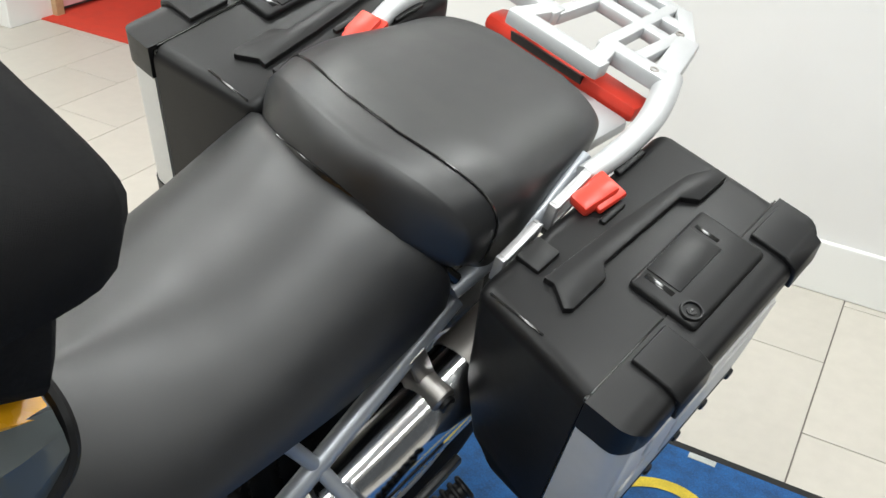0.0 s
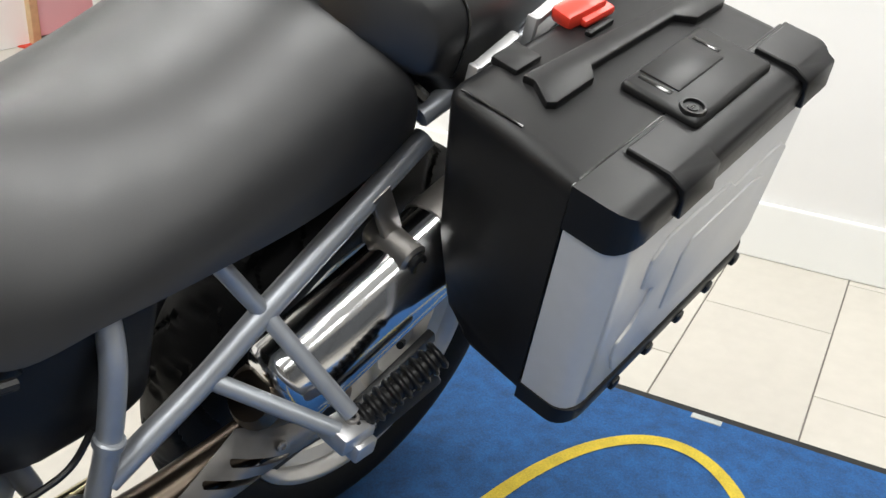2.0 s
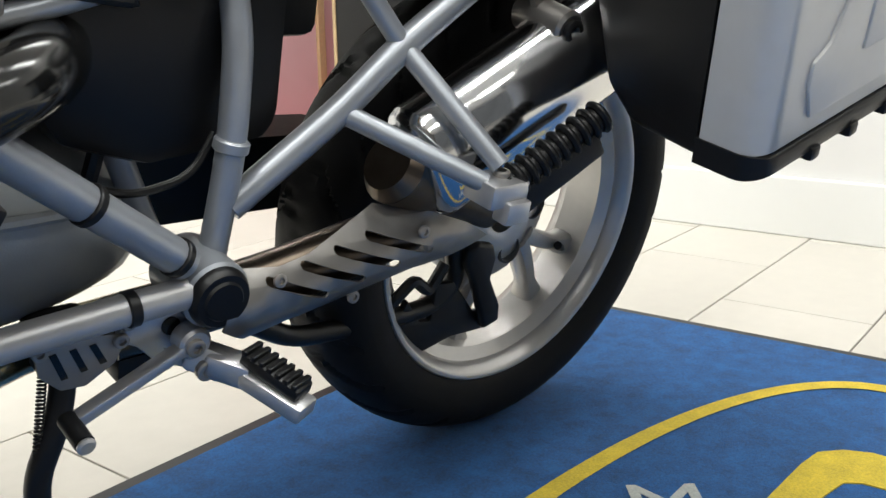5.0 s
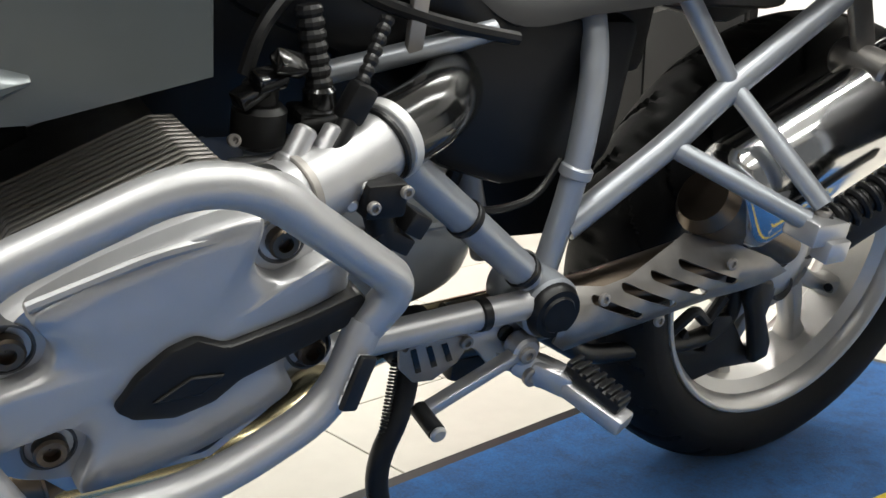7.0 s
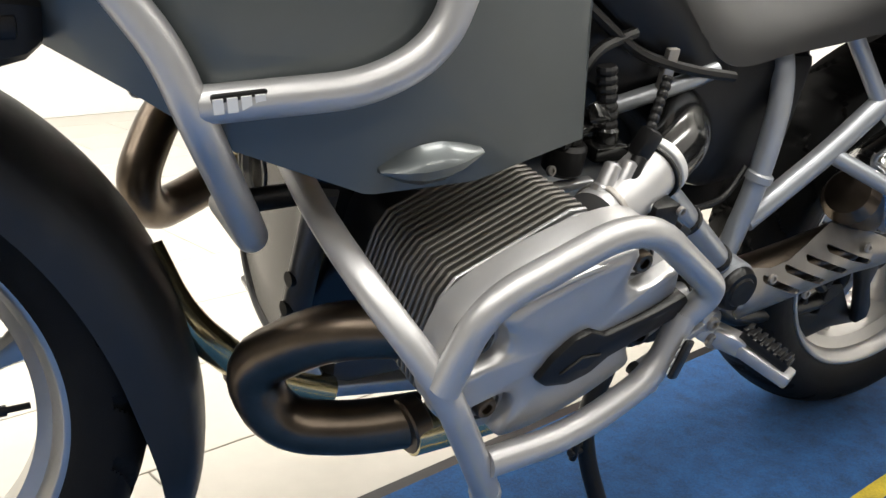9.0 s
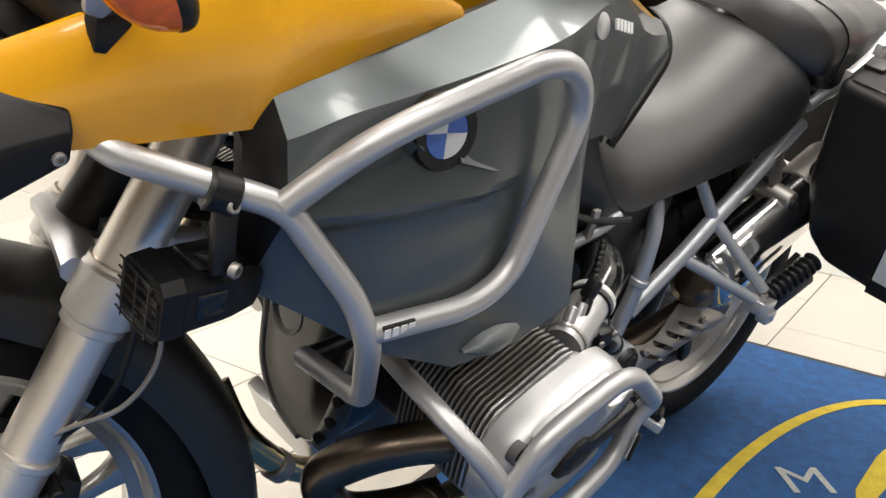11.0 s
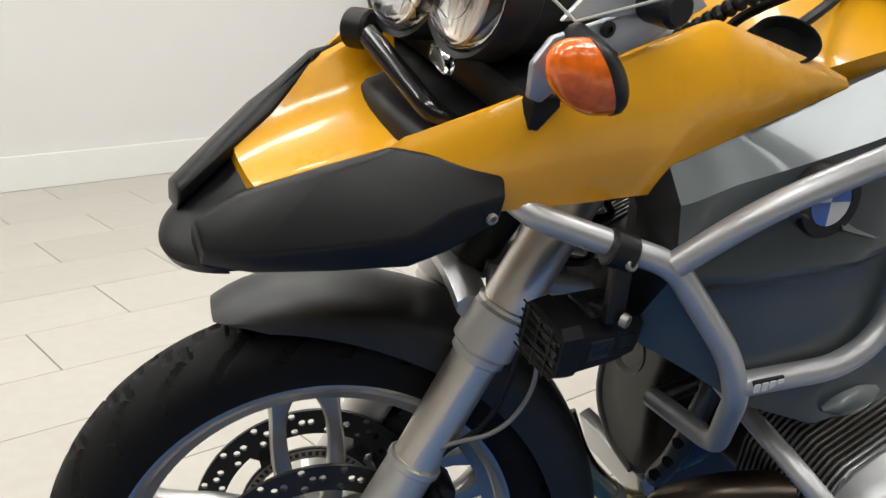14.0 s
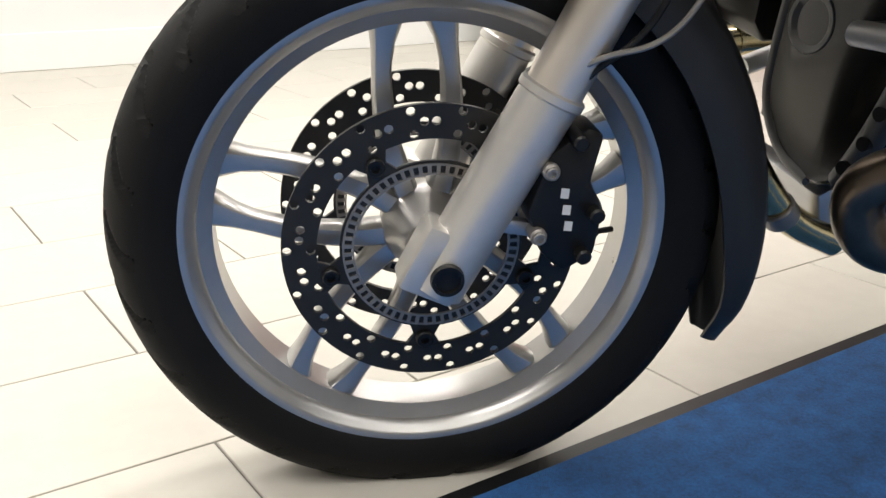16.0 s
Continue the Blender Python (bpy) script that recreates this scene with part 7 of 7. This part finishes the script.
# unseen wall behind the camera, dark to deepen the blacks facing it
w = [box_bm(-4.0, -3.0, -2.75, -2.6, 0, H), box_bm(2.0, X_E + 0.15, -2.75, -2.6, 0, H), box_bm(-3.0, 2.0, -2.75, -2.6, 0, 0.4), box_bm(-3.0, 2.0, -2.75, -2.6, 2.6, H)]
structure("wall_south", joined(*w), WALLGREY)
# bars of the assumed window, out of view behind the camera
win = structure("unseen_window_south", joined(*[box_bm(-3.0 + 1.25 * k - 0.02, -3.0 + 1.25 * k + 0.03, -2.7, -2.64, 0.4, 2.6) for k in range(5)]), SATIN)
structure("baseboard_east", box_bm(X_E - 0.018, X_E, -2.6, 2.018, 0, 0.16, 0.004), SKIRT)
structure("baseboard_north", box_bm(-4.0, 2.92, Y_N - 0.018, Y_N, 0, 0.16, 0.004), SKIRT)
structure("door_annex", joined(box_bm(3.2, 3.95, 4.02, 4.07, 0.03, 2.05, 0.004)), PINK)
structure("door_frame", joined(box_bm(3.155, 3.2, 4.0, 4.1, 0, 2.1, 0.003), box_bm(3.95, 4.0, 4.0, 4.1, 0, 2.1, 0.003), box_bm(3.155, 4.0, 4.0, 4.1, 2.05, 2.1, 0.003)), WOODF)
structure("wall_annex_north", joined(box_bm(3.95, 6.0, 4.06, 4.2, 0, H), box_bm(3.1, 4.0, 4.08, 4.2, 2.1, H)), PINK)
structure("floor", box_bm(-4.0, 6.0, -2.6, Y_N, -0.1, -0.004), GROUT)
structure("red_carpet_floor", box_bm(3.09, 6.0, 2.0, 4.06, -0.004, 0.006), REDCARPET)

for lx, ly in LAMPS:
    lamp = new("ceiling_light")
    lamp.location = (lx, ly, 2.7)
    tagged(lamp, "slim white rectangular ceiling light panel", "ceiling light", "ceiling lights")
    part("frame", joined(box_bm(-0.6, 0.6, -0.18, -0.15, -0.03, 0, 0.003), box_bm(-0.6, 0.6, 0.15, 0.18, -0.03, 0, 0.003), box_bm(-0.6, -0.57, -0.15, 0.15, -0.03, 0, 0.003), box_bm(0.57, 0.6, -0.15, 0.15, -0.03, 0, 0.003)), SKIRT, lamp)

cab = new("display_cabinet")
cab.location = (3.02, 2.55, 0.006)
tagged(cab, "dark grey display cabinet at the edge of the red carpet", "cabinet")
part("body", box_bm(-0.02, 0.6, -0.4, 0.42, 0.08, 1.25, 0.006), SATIN, cab)
part("plinth", box_bm(0.0, 0.58, -0.38, 0.4, 0, 0.08, 0.003), GLOSSBLACK, cab)
part("door", box_bm(-0.036, -0.02, -0.39, 0.0, 0.1, 1.23, 0.003), SATIN, cab)
part("door", box_bm(-0.036, -0.02, 0.008, 0.41, 0.1, 1.23, 0.003), SATIN, cab)
part("edge_trim", box_bm(-0.04, -0.02, 0.41, 0.425, 0.08, 1.25, 0.002), WOODF, cab)

sign = new("standing_sign")
sign.location = (2.68, 4.75, 0)
tagged(sign, "white freestanding finance advertising board by the wall", "sign")
part("board", box_bm(-0.22, 0.22, -0.02, 0.02, 0.04, 1.6, 0.006), SKIRT, sign)
part("base", box_bm(-0.24, 0.24, -0.06, 0.06, 0, 0.04, 0.006), CASTALU, sign)
letters = [box_bm(-0.19 + 0.0245 * k, -0.172 + 0.0245 * k, -0.0225, -0.0195, 0.2, 0.226 + 0.009 * (k % 4 == 0)) for k in range(16) if k not in (10, 13)]
part("lettering", joined(*letters), SATIN, sign, "small black web address shown as bars", smooth=False)

# ---- mat with a yellow ring ----
rug = new("floor_mat")
rug.location = (0, 0, 0)
tagged(rug, "worn blue carpet mat with a yellow oval ring", "mat")
part("carpet", box_bm(-1.2, 1.925, -0.35, 1.395, 0.0, 0.006, 0.002), MATBLUE, rug)
part("edging", joined(box_bm(-1.2, 1.945, 1.395, 1.418, 0, 0.004), box_bm(1.925, 1.945, -0.35, 1.395, 0, 0.004)), SATIN, rug, "dark rubber edge")
part("edge_tag", box_bm(1.905, 1.922, 0.6, 0.66, 0.0062, 0.0075), MATWHITE, rug, "small pale tag")
# oval ring
cx, cy, rx, ry, th = 0.98, 0.66, 0.815, 0.285, 0.015
ring_o, ring_i = [], []
for k in range(120):
    a = 2 * math.pi * k / 120
    ring_o.append((a, 1))
bm = bmesh.new()
vo = [bm.verts.new((cx + (rx + th) * math.copysign(abs(math.cos(a)) ** 0.9, math.cos(a)), cy + (ry + th) * math.sin(a), 0.0078)) for a, _ in ring_o]
vi = [bm.verts.new((cx + (rx - th) * math.copysign(abs(math.cos(a)) ** 0.9, math.cos(a)), cy + (ry - th) * math.sin(a), 0.0078)) for a, _ in ring_o]
for k in range(120):
    bm.faces.new((vi[k], vo[k], vo[(k + 1) % 120], vi[(k + 1) % 120]))
part("yellow_ring", bm, MATYEL, rug, "faded yellow woven ring")
part("yellow_figure", joined(*[moved(prism_bm(o, -0.0082, -0.0062), pose(0, 0, 0, -90, 0, 0)) for o in [[(1.20, 0.69), (1.29, 0.71), (1.38, 0.705), (1.46, 0.70), (1.508, 0.692), (1.535, 0.665), (1.548, 0.63), (1.545, 0.588), (1.50, 0.584), (1.452, 0.588), (1.452, 0.62), (1.44, 0.64), (1.37, 0.655), (1.29, 0.668), (1.20, 0.655)]]]), MATYEL, rug, "yellow woven letter stroke")
curve = bpy.data.curves.new("text", "FONT")
curve.body, curve.size, curve.extrude = "M", 0.14, 0.0004
tob = new("text_source", curve)
me = bpy.data.meshes.new_from_object(tob.evaluated_get(bpy.context.evaluated_depsgraph_get()))
bpy.data.objects.remove(tob)
me.name = "white_letter"
me.materials.append(MATWHITE)
t = new("white_letter", me)
t.parent = rug
t.matrix_local = pose(1.19, 0.815, 0.0078, 0, 0, -52)

# ---- floor tiles, one by one ----
floor = bpy.data.objects["floor"]
PITCH, GAP = 0.305, 0.0035
tile_meshes = {}


def tile_mesh(w, h):
    """One tile of the given size, its upper edges eased; alike tiles share it."""
    key = (round(w, 3), round(h, 3))
    if key not in tile_meshes:
        me = bpy.data.meshes.new("tile")
        bm = box_bm(0, w, 0, h, -0.004, 0.0)
        edges = [e for e in bm.edges if all(v.co.z > -0.001 for v in e.verts)]
        bmesh.ops.bevel(bm, geom=edges, offset=0.001, segments=1, affect="EDGES")
        bm.to_mesh(me)
        bm.free()
        me.materials.append(TILE)
        tile_meshes[key] = me
    return tile_meshes[key]


spots = []
for j in range(-13, 16):
    for i in range(-12, 9):
        x = (8 + 2 * i + (1 if j % 2 else 0)) * PITCH + GAP / 2
        y = (1.5 + j) * PITCH + GAP / 2
        right = 2.788 if y < 1.83 else 3.09
        x0, x1 = max(x, -3.998), min(x + 2 * PITCH - GAP, right)
        y0, y1 = max(y, -2.598), min(y + PITCH - GAP, 5.008)
        if x1 - x0 > 0.02 and y1 - y0 > 0.02:
            spots.append((x0, y0, x1 - x0, y1 - y0))
spots.sort(key=lambda p: (p[0] - 0.6) ** 2 + (p[1] - 1.5) ** 2)
for x, y, w, h in spots[:299]:
    ob = new("tile", tile_mesh(w, h))
    ob.location = (x, y, 0)
    ob.parent = floor
rest = bmesh.new()
for x, y, w, h in spots[299:]:
    tmp = tile_mesh(w, h).copy()
    tmp.transform(Matrix.Translation((x, y, 0)))
    rest.from_mesh(tmp)
    bpy.data.meshes.remove(tmp)
far = part("far_tile", rest, TILE, floor, smooth=False)
tagged(far, kind="stuff")
